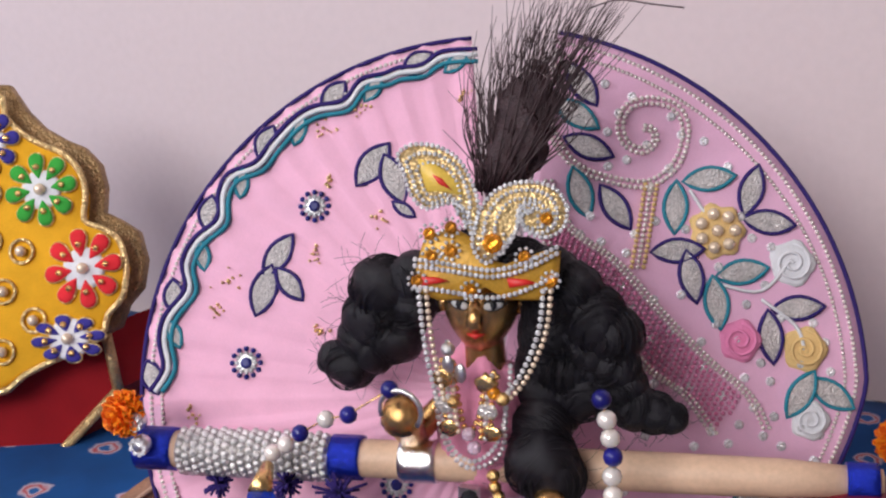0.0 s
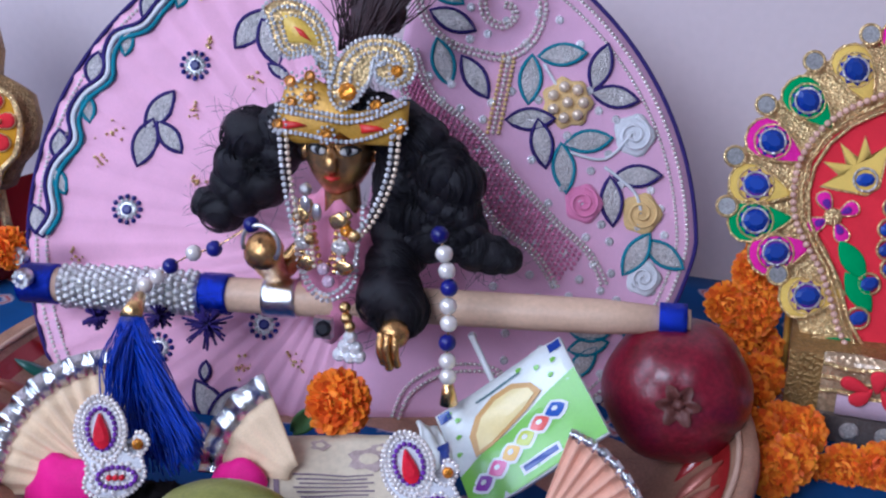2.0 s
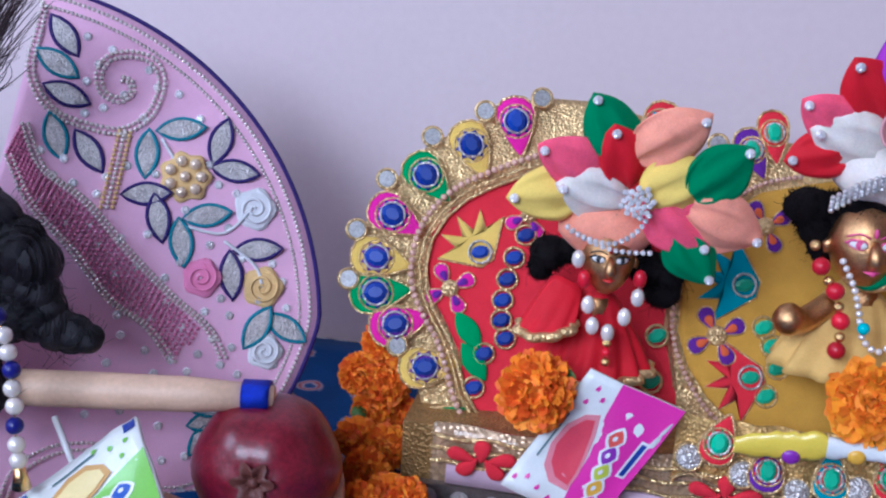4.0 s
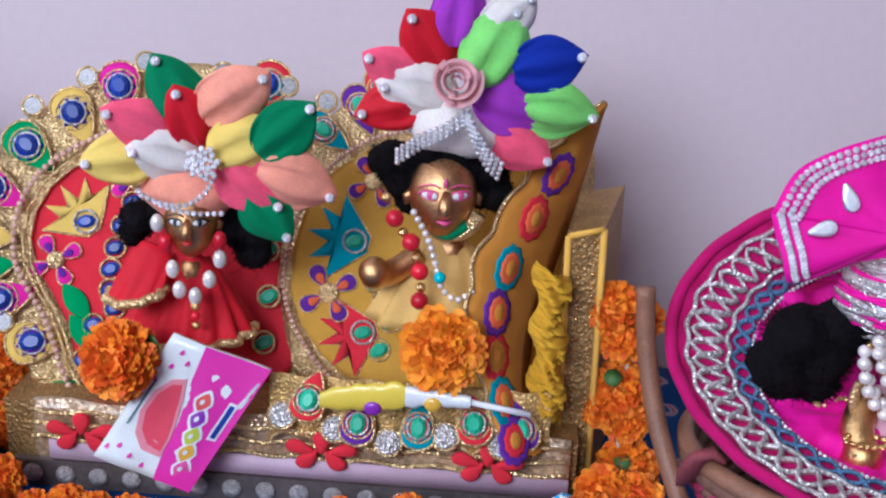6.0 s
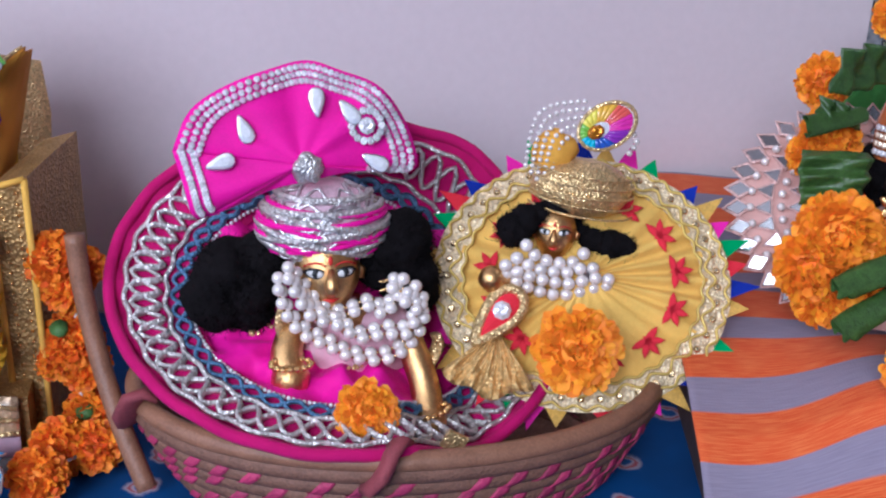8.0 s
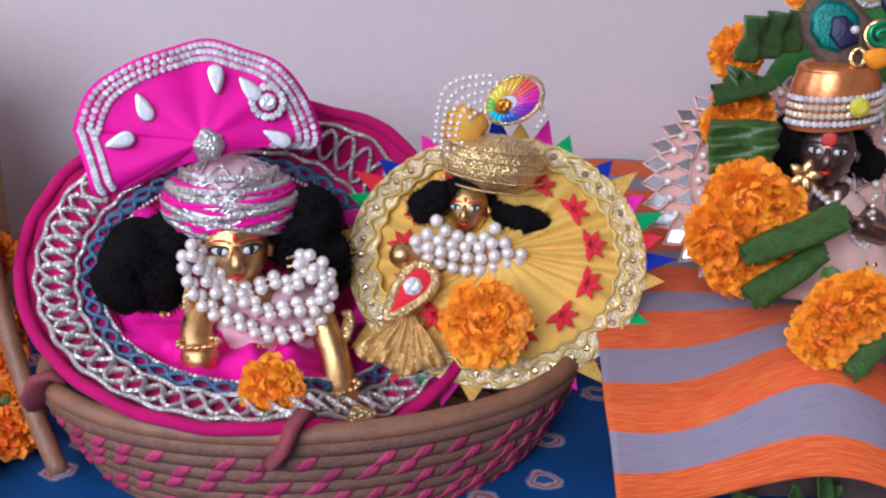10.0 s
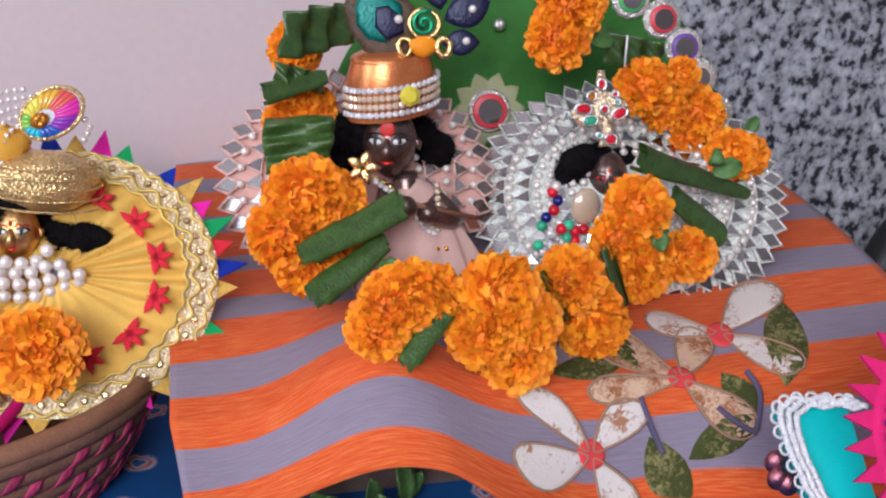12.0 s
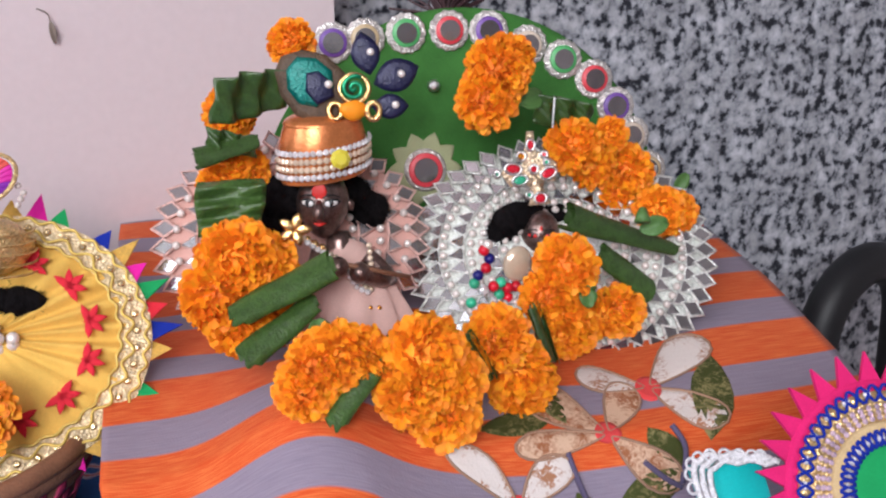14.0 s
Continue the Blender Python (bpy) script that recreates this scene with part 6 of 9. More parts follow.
w = part("wing_panel", Shape().add(*slab(wing, len(iw) - 1, 6, (0.002, 0.003, 0))), mustard, throne, "mustard velvet wing")
part("gold_cord", Shape().add(*tube([wing(i / 64, 0) for i in range(65)], 0.0016, 5)), gold_lace, w)
for u, c1, c2 in ((0.20, violet_felt, orange_felt), (0.33, redf, orange_felt), (0.47, teal_cloth, orange_felt), (0.60, violet_felt, orange_felt), (0.73, redf, mustard), (0.86, teal_cloth, orange_felt), (0.96, violet_felt, redf)):
    c = wing(u, 0.42)
    ex, ey = (wing(u, 0.9) - wing(u, 0.05)).normalized(), (wing(min(1, u + 0.04), 0.42) - wing(u - 0.04, 0.42)).normalized()
    n = ex.cross(ey).normalized()
    n = n if n.y < 0 else -n
    fm = Matrix((ex, n.cross(ex), n)).transposed().to_4x4()
    fm.translation = c
    for r, m, h in ((0.0145, c1, 0.0015), (0.0098, c2, 0.0026), (0.0052, mustard, 0.0036)):
        v, f = pad([(x * 0.85, y * 1.15) for x, y in circle((0, 0), r, 20, 0.06, 10)], h, 0.2)
        part("eye_patch", Shape().add([fm @ V(q) for q in v], f), m, w)

# base, arms and frills
base_gold = mat("gold_brocade", (0.38, 0.225, 0.075), 0.45, 0.5, glitter=420, spread=0.3)
part("base_box", Shape().add(*box((0.345, 0.82, 0.012), (0.40, 0.20, 0.058))), base_gold, throne, "gold brocade base", False)
part("front_sheet", Shape().add(*slab(lambda u, v: (0.168 + 0.372 * u, 0.716 - 0.004 * v + 0.003 * math.sin(30 * u), 0.045 - 0.058 * v), 60, 4, (0, 0.002, 0))), mat("plastic_lace", (0.50, 0.34, 0.20), 0.2, 0.3, coat=0.6, spread=0.35, scale=60, glitter=260), throne, "clear plastic over cream lace")
part("front_band", Shape().add(*box((0.36, 0.710, 0.010), (0.36, 0.003, 0.014))), mat("lilac_satin", (0.60, 0.42, 0.52), 0.5, spread=0.1), throne)
for k in range(3):
    part("gold_cord", Shape().add(*tube([(0.168 + 0.372 * i / 40, 0.709, 0.019 + 0.010 * k + 0.0015 * math.sin(i * 1.3 + k)) for i in range(41)], 0.0016, 5)), gold_lace, throne)
for cx in (0.205, 0.372, 0.485):
    for k in range(5):
        a = 0.3 + k * math.pi * 0.4
        v, f = pad(drop((0.0150 * math.cos(a), 0.0085 * math.sin(a)), a, 0.021, 0.017), 0.003, 0.2)
        part("red_petal", Shape().add([V(cx + q[0], 0.7065 - q[2], 0.026 + 0.8 * q[1]) for q in v], f), redf, throne)
trim = mat("embossed_trim", (0.16, 0.13, 0.12), 0.35, 0.4, spread=0.3, scale=200)
part("dotted_trim", Shape().add(*box((0.355, 0.7095, -0.008), (0.40, 0.006, 0.020))), trim, throne, "grey trim with silver dots", False)
for k in range(17):
    c = (0.168 + 0.0236 * k, 0.706, -0.008)
    d = part("silver_dot", Shape().add(*ball(c, (0.0072, 0.003, 0.0068), 14, 8)), mat("dot_silver", (0.52, 0.48, 0.46), 0.35, 0.6, spread=0.3, glitter=900), throne)


def lace_skirt(u, v):
    hem = 0.030 + 0.007 * abs(math.sin(math.pi * 5.5 * u)) ** 0.7
    return (0.335 + 0.190 * u, 0.7135 - 0.003 * v + 0.002 * math.sin(40 * u), 0.078 + (hem - 0.078) * v)


part("lace_skirt", Shape().add(*slab(lace_skirt, 90, 6, (0, 0.0015, 0))), mat("ochre_lace", (0.66, 0.42, 0.14), 0.4, 0.4, glitter=420, spread=0.35), throne, "scalloped ochre and gold lace")
part("gold_cord", Shape().add(*tube([lace_skirt(i / 90, 1.0) for i in range(91)], 0.0018, 5)), gold_lace, throne)
for p, a, c1, c2 in zip([(0.3640, 0.7080, 0.0666), (0.3969, 0.7080, 0.0518), (0.4374, 0.7080, 0.0521), (0.4743, 0.7080, 0.0585), (0.5047, 0.7080, 0.0561)], (4.4, 4.6, 4.7, 4.8, 5.0), (redf, violet_felt, teal_cloth, redf, violet_felt), (greenf, redf, redf, greenf, redf)):
    m = plane(p, (0.05, -0.9, 0.42))
    peacock_eye(throne, m, (0, 0), a, 0.036, 0.034, c1, c2, green_gem, 0.0)
for p in [(0.3811, 0.7060, 0.0446), (0.4174, 0.7060, 0.0370), (0.4556, 0.7060, 0.0449), (0.4938, 0.7060, 0.0417), (0.3450, 0.7060, 0.0517)]:
    m = plane(p, (0.05, -0.9, 0.42))
    d = panel_patch(throne, "mirror_disc", m, circle((0, 0), 0.0085, 16), silver_lace, 0.003, 0, 0.1)
    rim_line(d, "gold_cord", m, circle((0, 0), 0.0092, 16), 0.0014, gold_lace, 0.001)
for pts, lab in ((((0.5285, 0.7450, 0.1787), (0.5515, 0.7450, 0.1850), (0.5555, 0.7450, 0.0025), (0.5333, 0.7450, -0.0057)), "arm"), (((0.1389, 0.8150, 0.0597), (0.1719, 0.8150, 0.0649), (0.1774, 0.8150, -0.0325), (0.1429, 0.8150, -0.0337)), "arm")):
    P = [V(p) for p in pts]
    off = V(0.02, 0.11, 0.0)
    for p in P[2:]:
        p.z = -0.02
    s = Shape().add(P + [p + off for p in P], [(3, 2, 1, 0), (4, 5, 6, 7), (0, 1, 5, 4), (1, 2, 6, 5), (2, 3, 7, 6), (3, 0, 4, 7)])
    part("arm_block", s, base_gold, throne, "gold brocade arm", False)
    for a, b in ((P[0], P[1]), (P[1], P[2]), (P[0], P[3])):
        part("gold_cord", Shape().add(*tube([a + V(0, -0.001, 0), b + V(0, -0.001, 0)], 0.0024, 6)), yellow_cloth, throne)
    for t in (0.35, 0.75):
        string_of([(P[0].lerp(P[1], t)) + V(0, -0.001, -0.008), (P[3].lerp(P[2], t)) + V(0, -0.001, 0.008)], 0.0012, gold, throne, "gold_bead", 0.0075)
r0, r1 = V((0.5193, 0.7320, 0.1608)), V((0.5208, 0.7220, 0.0629))


def ruffle(u, v):
    w = 0.011 + 0.003 * math.sin(17 * u)
    fold = 0.0045 * math.sin(62 * u + 4 * math.sin(5 * v + 9 * u)) + 0.002 * math.sin(131 * u + 3 * v)
    return r0.lerp(r1, u) + V((2 * v - 1) * w, -0.010 * math.sin(math.pi * v) - fold * (0.4 + v), 0.004 * (1 - v) - 0.006 * v)


s = Shape().add(*slab(ruffle, 120, 8, (0, 0.0014, 0)))
part("yellow_ruffle", s, cloth("yellow_ruffle_cloth", (0.66, 0.36, 0.02)), throne)


# ---- turbans of padded petals ----
def petal_turban(label, base_c, base_r, base_m, petals):
    e = thing("petal_turban", label, "turban", base_c, "petal turbans")
    part("wrap", Shape().add(*ball(base_c, base_r, 20, 14, None, 0.12, 80)), base_m, e)
    for i, (p, m, ang, L) in enumerate(petals):
        c = V(p) + V(0, -0.002 * (i % 3), 0)
        q = Matrix.Translation(c) @ Matrix.Rotation(0.20, 4, "Z") @ Matrix.Rotation(0.25 * (1 if i % 2 else -0.4), 4, "X") @ Matrix.Rotation(-ang, 4, "Y")

        def f(u, v, L=L, q=q, i=i):
            a = 2 * math.pi * u
            t = v
            w = 1.02 * L * (0.04 + t) ** 0.62 * (1.0 - t) ** 0.88
            x = math.cos(a)
            crease = 0.15 * math.sin(7 * x + 1.7 * i + 2 * t) * (1.05 - t) + 0.07 * math.sin(16 * x + i - 3 * t) * (1 - t)
            th = 0.40 * w * (1 - 0.35 * x * x) + 0.0006
            return q @ V((t - 0.52) * L, th * math.sin(a) + (crease * w if math.sin(a) < 0 else 0) - 0.05 * L * t * t, w * x * (1 + 0.04 * math.sin(9 * t + i)))
        ob = part("petal", Shape().add(*grid(f, 36, 14, True)), m, e)
        tip = q @ V(0.37 * L, -0.13 * L - 0.001, 0)
        bead("crystal_stud", tip, 0.0034, crystal, ob)
    return e


petal_turban("bright turban of padded net petals with crystal studs", (0.2739, 0.7520, 0.1932), (0.034, 0.024, 0.024), coral, [(p, m, a, L) for p, m, a, L in zip(
    [(0.2682, 0.7350, 0.2657), (0.3117, 0.7350, 0.2642), (0.3444, 0.7350, 0.2440), (0.3511, 0.7350, 0.2069), (0.3320, 0.7350, 0.1829), (0.2436, 0.7350, 0.2423), (0.2282, 0.7350, 0.2150), (0.2781, 0.7350, 0.2486), (0.3174, 0.7350, 0.2343), (0.2595, 0.7350, 0.2202), (0.3216, 0.7350, 0.2045)],
    (green_cloth, coral, green_cloth, coral, green_cloth, rose_net, cloth("yellow_net", (0.85, 0.62, 0.14)), red_cloth, cloth("yellow_net", (0.85, 0.62, 0.14)), white_net, rose_net),
    (2.1, 0.7, 0.75, -0.35, -0.9, 2.7, 3.3, 1.9, 0.5, 2.9, -0.75),
    (0.050, 0.056, 0.050, 0.056, 0.046, 0.048, 0.050, 0.048, 0.050, 0.050, 0.056))])
petal_turban("bright turban of padded net petals with a pink ribbon rose", (0.4526, 0.7750, 0.2414), (0.036, 0.024, 0.022), white_net, [(p, m, a, L) for p, m, a, L in zip(
    [(0.4484, 0.7650, 0.3218), (0.4823, 0.7650, 0.3191), (0.5097, 0.7650, 0.2890), (0.5185, 0.7650, 0.2579), (0.4959, 0.7650, 0.2314), (0.4047, 0.7650, 0.2810), (0.4029, 0.7650, 0.2534), (0.4291, 0.7650, 0.3005), (0.4745, 0.7650, 0.3004), (0.4207, 0.7650, 0.2661), (0.4882, 0.7650, 0.2603)],
    (purple_cloth, white_net, blue_cloth, lime_cloth, rose_net, rose_net, red_cloth, red_cloth, lime_cloth, white_net, purple_cloth),
    (1.5, 0.9, 0.25, -0.1, -0.5, 2.6, 3.4, 2.2, 1.1, 2.9, -0.2),
    (0.050, 0.044, 0.050, 0.052, 0.044, 0.044, 0.046, 0.054, 0.058, 0.056, 0.054))])
br = thing("crystal_brooch", "silver crystal brooch chain on petal turban", "brooch", (0.2925, 0.7150, 0.2200), "turban brooches")
for k in range(26):
    a, r = k * 2.4, 0.011 * math.sqrt(k / 26)
    c = V((0.2926, 0.7140, 0.2214)) + V(r * math.cos(a), 0, r * math.sin(a))
    stone("crystal", c, 0.0021, crystal, br, (0.1, -1, 0.3))
string_of(smooth_path([V(p) for p in [(0.3006, 0.7130, 0.2135), (0.2934, 0.7130, 0.2015), (0.2804, 0.7130, 0.1927), (0.2652, 0.7130, 0.1933), (0.2517, 0.7130, 0.1980)]], 5), 0.0019, crystal, br, "crystal", 0.0042)
string_of(smooth_path([V(p) for p in [(0.2491, 0.7160, 0.1995), (0.2646, 0.7140, 0.1918), (0.2839, 0.7140, 0.1874), (0.3048, 0.7160, 0.1880)]], 5), 0.0019, crystal, br, "crystal", 0.0044)
br = thing("crystal_band", "silver beaded band on white turban", "brooch", (0.4527, 0.7350, 0.2371), "turban brooches")
for sh in (0, 11, 22, 33):
    line = [V(p) for p in [(0.4145, 0.7360, 0.2263), (0.4276, 0.7360, 0.2357), (0.4449, 0.7360, 0.2445), (0.4583, 0.7360, 0.2551), (0.4649, 0.7360, 0.2415), (0.4732, 0.7360, 0.2291), (0.4821, 0.7360, 0.2212)]]
    string_of([p + V(0, 0.0006 * sh / 11, -0.0042 * sh / 11 * (1 if i > 3 else 0.7) + 0.006) for i, p in enumerate(line)], 0.0019, silver, br, "bead", 0.0041)
rose = thing("ribbon_rose", "pale pink folded ribbon rose on turban", "ribbon rose", (0.4510, 0.7420, 0.2780))
rc = V((0.4509, 0.7380, 0.2787))
for k in range(9):
    a0, r = k * 2.1, 0.0028 + 0.00155 * k
    m = plane(rc, (0.15, -0.93, 0.3))

    def f(u, v, a0=a0, r=r, k=k):
        a = a0 + 2.5 * u
        return m @ V(r * (0.75 + 0.40 * v) * math.cos(a), r * (0.75 + 0.40 * v) * math.sin(a), 0.007 * v - 0.0011 * k + 0.002)
    part("petal", Shape().add(*slab(f, 10, 2, m.to_3x3() @ V(0, 0, -0.0016))), cloth("ribbon_pink", (0.84, 0.45, 0.46), rough=0.5), rose)

# ---- the two dolls ----
doll_brass = [brass, white_paint, black_paint, red_paint, black_paint]
doll_pink = [brass, white_paint, pink_paint, pink_paint, pink_paint]
idol("brass_idol", "small brass idol with painted face seated on throne", (0.2765, 0.7400, 0.1725), 0.0212, 8, -8, doll_brass, [([(0.2727, 0.7500, 0.1422), (0.2694, 0.7650, 0.0892)], (0.007, 0.018))])
idol("brass_idol", "small brass idol with pink painted eyes seated on throne", (0.4430, 0.7650, 0.1945), 0.0272, 8, -8, doll_pink, [([(0.4484, 0.7720, 0.1658), (0.4522, 0.7800, 0.1109)], (0.009, 0.020)), ([(0.4276, 0.7650, 0.1518), (0.4114, 0.7550, 0.1413), (0.4003, 0.7450, 0.1437)], (0.008, 0.010))])
wig("black_wig", "black curly wool wig under petal turban", hair_cap((0.2765, 0.7440, 0.1725), 0.0215) + [(p, r) for p, r in (((0.2354, 0.7550, 0.1675), 0.014), ((0.2300, 0.7550, 0.1570), 0.010), ((0.3150, 0.7550, 0.1630), 0.015), ((0.3146, 0.7550, 0.1507), 0.014), ((0.3024, 0.7550, 0.1652), 0.012))], wool, 5, 7)
wig("black_wig", "black curly wool wig under white turban", hair_cap((0.4430, 0.7690, 0.1945), 0.0275) + [(p, r) for p, r in (((0.4041, 0.7800, 0.2133), 0.015), ((0.4136, 0.7800, 0.2020), 0.015), ((0.4244, 0.7800, 0.2130), 0.015), ((0.4190, 0.7800, 0.1870), 0.011), ((0.4720, 0.7800, 0.2100), 0.015), ((0.4777, 0.7800, 0.1950), 0.013))], wool, 6, 7)


def draped(name, label, top, bottom, material, edge=None, folds=9, spread_w=0.06, depth=0.022, lean=0.0):
    """A shawl: a pleated half cone from neck to hem."""
    a, b = V(top), V(bottom)
    e = thing(name, label, "clothing", b)

    def f(u, v):
        ang = math.pi * (-0.12 + 1.24 * u)
        w = 0.010 + (spread_w - 0.010) * v ** 0.8
        fold = 1 + 0.09 * v * math.sin(folds * 2 * math.pi * u + 2 * v)
        return a.lerp(b, v) + V(-math.cos(ang) * w * fold, -math.sin(ang) * (depth * (0.3 + 0.7 * v)) * fold, 0.004 * math.sin(5 * u + 3 * v))
    part("drape", Shape().add(*slab(f, 72, 10, (0, 0.0015, 0))), material, e)
    if edge:
        part("hem", Shape().add(*tube([f(i / 72, 1.0) for i in range(73)], 0.0035, 6)), edge, e)
    return e


draped("doll_shawl", "red satin shawl with gold hem on small idol", (0.2727, 0.7570, 0.1462), (0.2700, 0.7550, 0.0860), red_cloth, gold_lace, 8, 0.042, 0.026)
draped("doll_sleeve", "red satin sleeve with gold hem on small idol", (0.2509, 0.7420, 0.1532), (0.2400, 0.7280, 0.1226), red_cloth, gold_lace, 5, 0.019, 0.012)
draped("doll_dress", "yellow satin dress on small idol", (0.4476, 0.7760, 0.1665), (0.4448, 0.7660, 0.1070), cloth("soft_yellow", (0.76, 0.48, 0.14), rough=0.5), None, 7, 0.050, 0.026)
solo("doll_collar", Shape().add(*tube(smooth_path([V(p) for p in [(0.4335, 0.7550, 0.1779), (0.4455, 0.7550, 0.1709), (0.4602, 0.7550, 0.1743), (0.4685, 0.7550, 0.1861)]], 4), 0.0055, 8)), gold_lace, "gold lace collar round idol neck", "clothing")
solo("doll_scarf", Shape().add(*tube(smooth_path([V(p) for p in [(0.4388, 0.7520, 0.1741), (0.4492, 0.7520, 0.1710), (0.4609, 0.7520, 0.1792)]], 4), 0.0035, 8)), green_cloth, "small green scarf round idol neck", "clothing")

nk = thing("pearl_necklace", "large oval white pearl necklace with red beads", "necklace", (0.2821, 0.7250, 0.1262), "doll necklaces")
for i, p in enumerate([(0.2577, 0.7260, 0.1751), (0.2626, 0.7260, 0.1615), (0.2669, 0.7260, 0.1436), (0.2711, 0.7260, 0.1288), (0.2819, 0.7260, 0.1250), (0.2918, 0.7260, 0.1378), (0.2992, 0.7260, 0.1527), (0.2995, 0.7260, 0.1660)]):
    bead("pearl" if i not in (1, 7) else "red_bead", p, 0.0058, pearl if i not in (1, 7) else red_gem, nk, (0.82, 0.82, 1.15))
for i, p in enumerate([(0.2821, 0.7240, 0.1183), (0.2823, 0.7240, 0.1117), (0.2824, 0.7240, 0.1046)]):
    bead("gold_bead", p, 0.0032, gold if i != 1 else red_gem, nk)
nk = thing("red_bead_necklace", "red and gold bead necklace with small pearls", "necklace", (0.4322, 0.7350, 0.1301), "doll necklaces")
for i, p in enumerate([(0.4083, 0.7360, 0.1998), (0.4141, 0.7360, 0.1859), (0.4200, 0.7360, 0.1766), (0.4253, 0.7360, 0.1700), (0.4291, 0.7360, 0.1596), (0.4317, 0.7360, 0.1499), (0.4330, 0.7360, 0.1387), (0.4322, 0.7360, 0.1290)]):
    r = 0.0062 if i % 2 else 0.0036
    bead("red_bead" if i % 2 else "gold_bead", p, r, red_gem if i % 2 else gold, nk)
string_of(smooth_path([V(p) for p in [(0.4267, 0.7340, 0.1915), (0.4361, 0.7340, 0.1748), (0.4420, 0.7340, 0.1575), (0.4471, 0.7340, 0.1401), (0.4582, 0.7340, 0.1323), (0.4703, 0.7340, 0.1424)]], 6), 0.0024, pearl, nk, "pearl", 0.0054)
bead("turquoise_bead", (0.4457, 0.7300, 0.1486), 0.0042, gem("turquoise", (0.02, 0.45, 0.50)), nk)

marigold(V((0.2403, 0.6900, 0.0913)), 0.0265, (-0.25, -0.9, 0.3), "deep orange marigold resting on doll lap", True, 0.85, 0, 0)
marigold(V((0.4511, 0.7020, 0.1093)), 0.0285, (0.0, -0.95, 0.35), "orange marigold resting on doll lap", False, 0.7, 0.6, 9)
solo("marigold_leaf", Shape().add(*flat_leaf((0.2542, 0.7000, 0.1051), (0.2653, 0.6950, 0.0960), 0.012, (0, -1, 0.3))), calyx_mat, "green leaf beside marigold", "leaf")
p_mag = print_mat("packet_magenta", (0.72, 0.03, 0.36))
acc2 = [acc[1], acc[2], acc[3], acc[0], acc[4]]
sweets_packet("magenta and white fruit sweet packet on throne", (0.2226, 0.6800, 0.0241), (0.2744, 0.7000, 0.1086), (0.2872, 0.6800, 0.0018), p_mag, print_mat("fruit_red", (0.70, 0.06, 0.10)), print_mat("fruit_pink", (0.75, 0.25, 0.30)), acc2, 6)
lol = thing("wrapped_lolly", "yellow wrapped lolly on a white stick across throne", "lolly", (0.4456, 0.6950, 0.0776))
a, b, c = V((0.3724, 0.6970, 0.0694)), V((0.4235, 0.6940, 0.0788)), V((0.4721, 0.6900, 0.0795))


def lolly_wrap(u, v):
    p = a.lerp(b, min(1, 2 * u)) if u < 0.5 else b.lerp(c, 2 * u - 1)
    w = 0.0115 * (0.35 + math.sin(math.pi * (0.12 + 0.8 * u)) ** 0.7) * (0.75 if u > 0.55 else 1)
    ang = 2 * math.pi * v
    return p + V(0, 0.0035 * math.cos(ang), w * 0.62 * math.sin(ang) * (1 + 0.45 * noise.noise(V(14 * u, 5 * v, 1))))


part("wrapper", Shape().add(*[(v2, [tuple(reversed(q)) for q in f2]) for v2, f2 in [grid(lambda v, u: lolly_wrap(u * 0.56, v), 14, 16, True)]][0]), print_mat("lolly_yellow", (0.82, 0.62, 0.06)), lol)
part("wrapper_tail", Shape().add(*grid(lambda v, u: lolly_wrap(0.56 + 0.44 * u, v), 14, 12, True)), print_mat("packet_white", (0.80, 0.82, 0.80)), lol)
part("stick", Shape().add(*tube([c, V((0.5110, 0.6880, 0.0747))], 0.0021, 10)), plastic_white, lol)
for t, m in ((0.35, acc[0]), (0.75, acc[2])):
    part("logo_shape", Shape().add(*ball(lolly_wrap(t, 0.72) + V(0, -0.003, 0.004), (0.006, 0.002, 0.005), 10, 6)), m, lol)

# ---- marigold garlands ----
def garland(label, flowers, deep=True, seed=0, greens=()):
    e = thing("marigold_garland", label, "garland", V(flowers[-1][0]), "marigold garlands")
    rnd = random.Random(seed)
    for i, (p, r) in enumerate(flowers):
        d = V(rnd.uniform(-0.4, 0.4), -1, rnd.uniform(0.0, 0.5))
        put("marigold", (DEEP if deep else FLOWERS)[i % 3], e, aim(p, d, rnd.uniform(0, 6), r) @ Matrix.Diagonal((1.05, 1, 0.85, 1)))
    for p in greens:
        put("calyx", CALYX, e, aim(p, (rnd.uniform(-0.3, 0.3), -0.6, 0.8), 0, 0.016))
    part("thread", Shape().add(*tube([p for p, r in flowers], 0.0012, 5)), white_thread, e)
    return e


garland("deep orange marigold garland hanging beside throne", [(p, r) for p, r in zip([(0.1195, 0.7900, 0.0859), (0.1124, 0.7900, 0.0685), (0.1280, 0.7900, 0.0663), (0.1190, 0.7900, 0.0459), (0.0951, 0.7900, 0.0395), (0.1158, 0.7900, 0.0334), (0.1066, 0.7900, 0.0123)] + [(0.1238, 0.8015, 0.0030), (0.1026, 0.7550, 0.0030), (0.1275, 0.7496, 0.0030), (0.1216, 0.7084, 0.0030), (0.1450, 0.6773, 0.0030), (0.1302, 0.6590, 0.0030), (0.1592, 0.6743, 0.0030), (0.1538, 0.6321, 0.0030), (0.1437, 0.6133, 0.0030)], (0.017,) * 16)], True, 1, [V(p) + V(0, -0.018, 0) for p in [(0.0992, 0.7900, 0.0184), (0.1229, 0.7900, -0.0394), (0.1347, 0.7900, -0.0885)]])
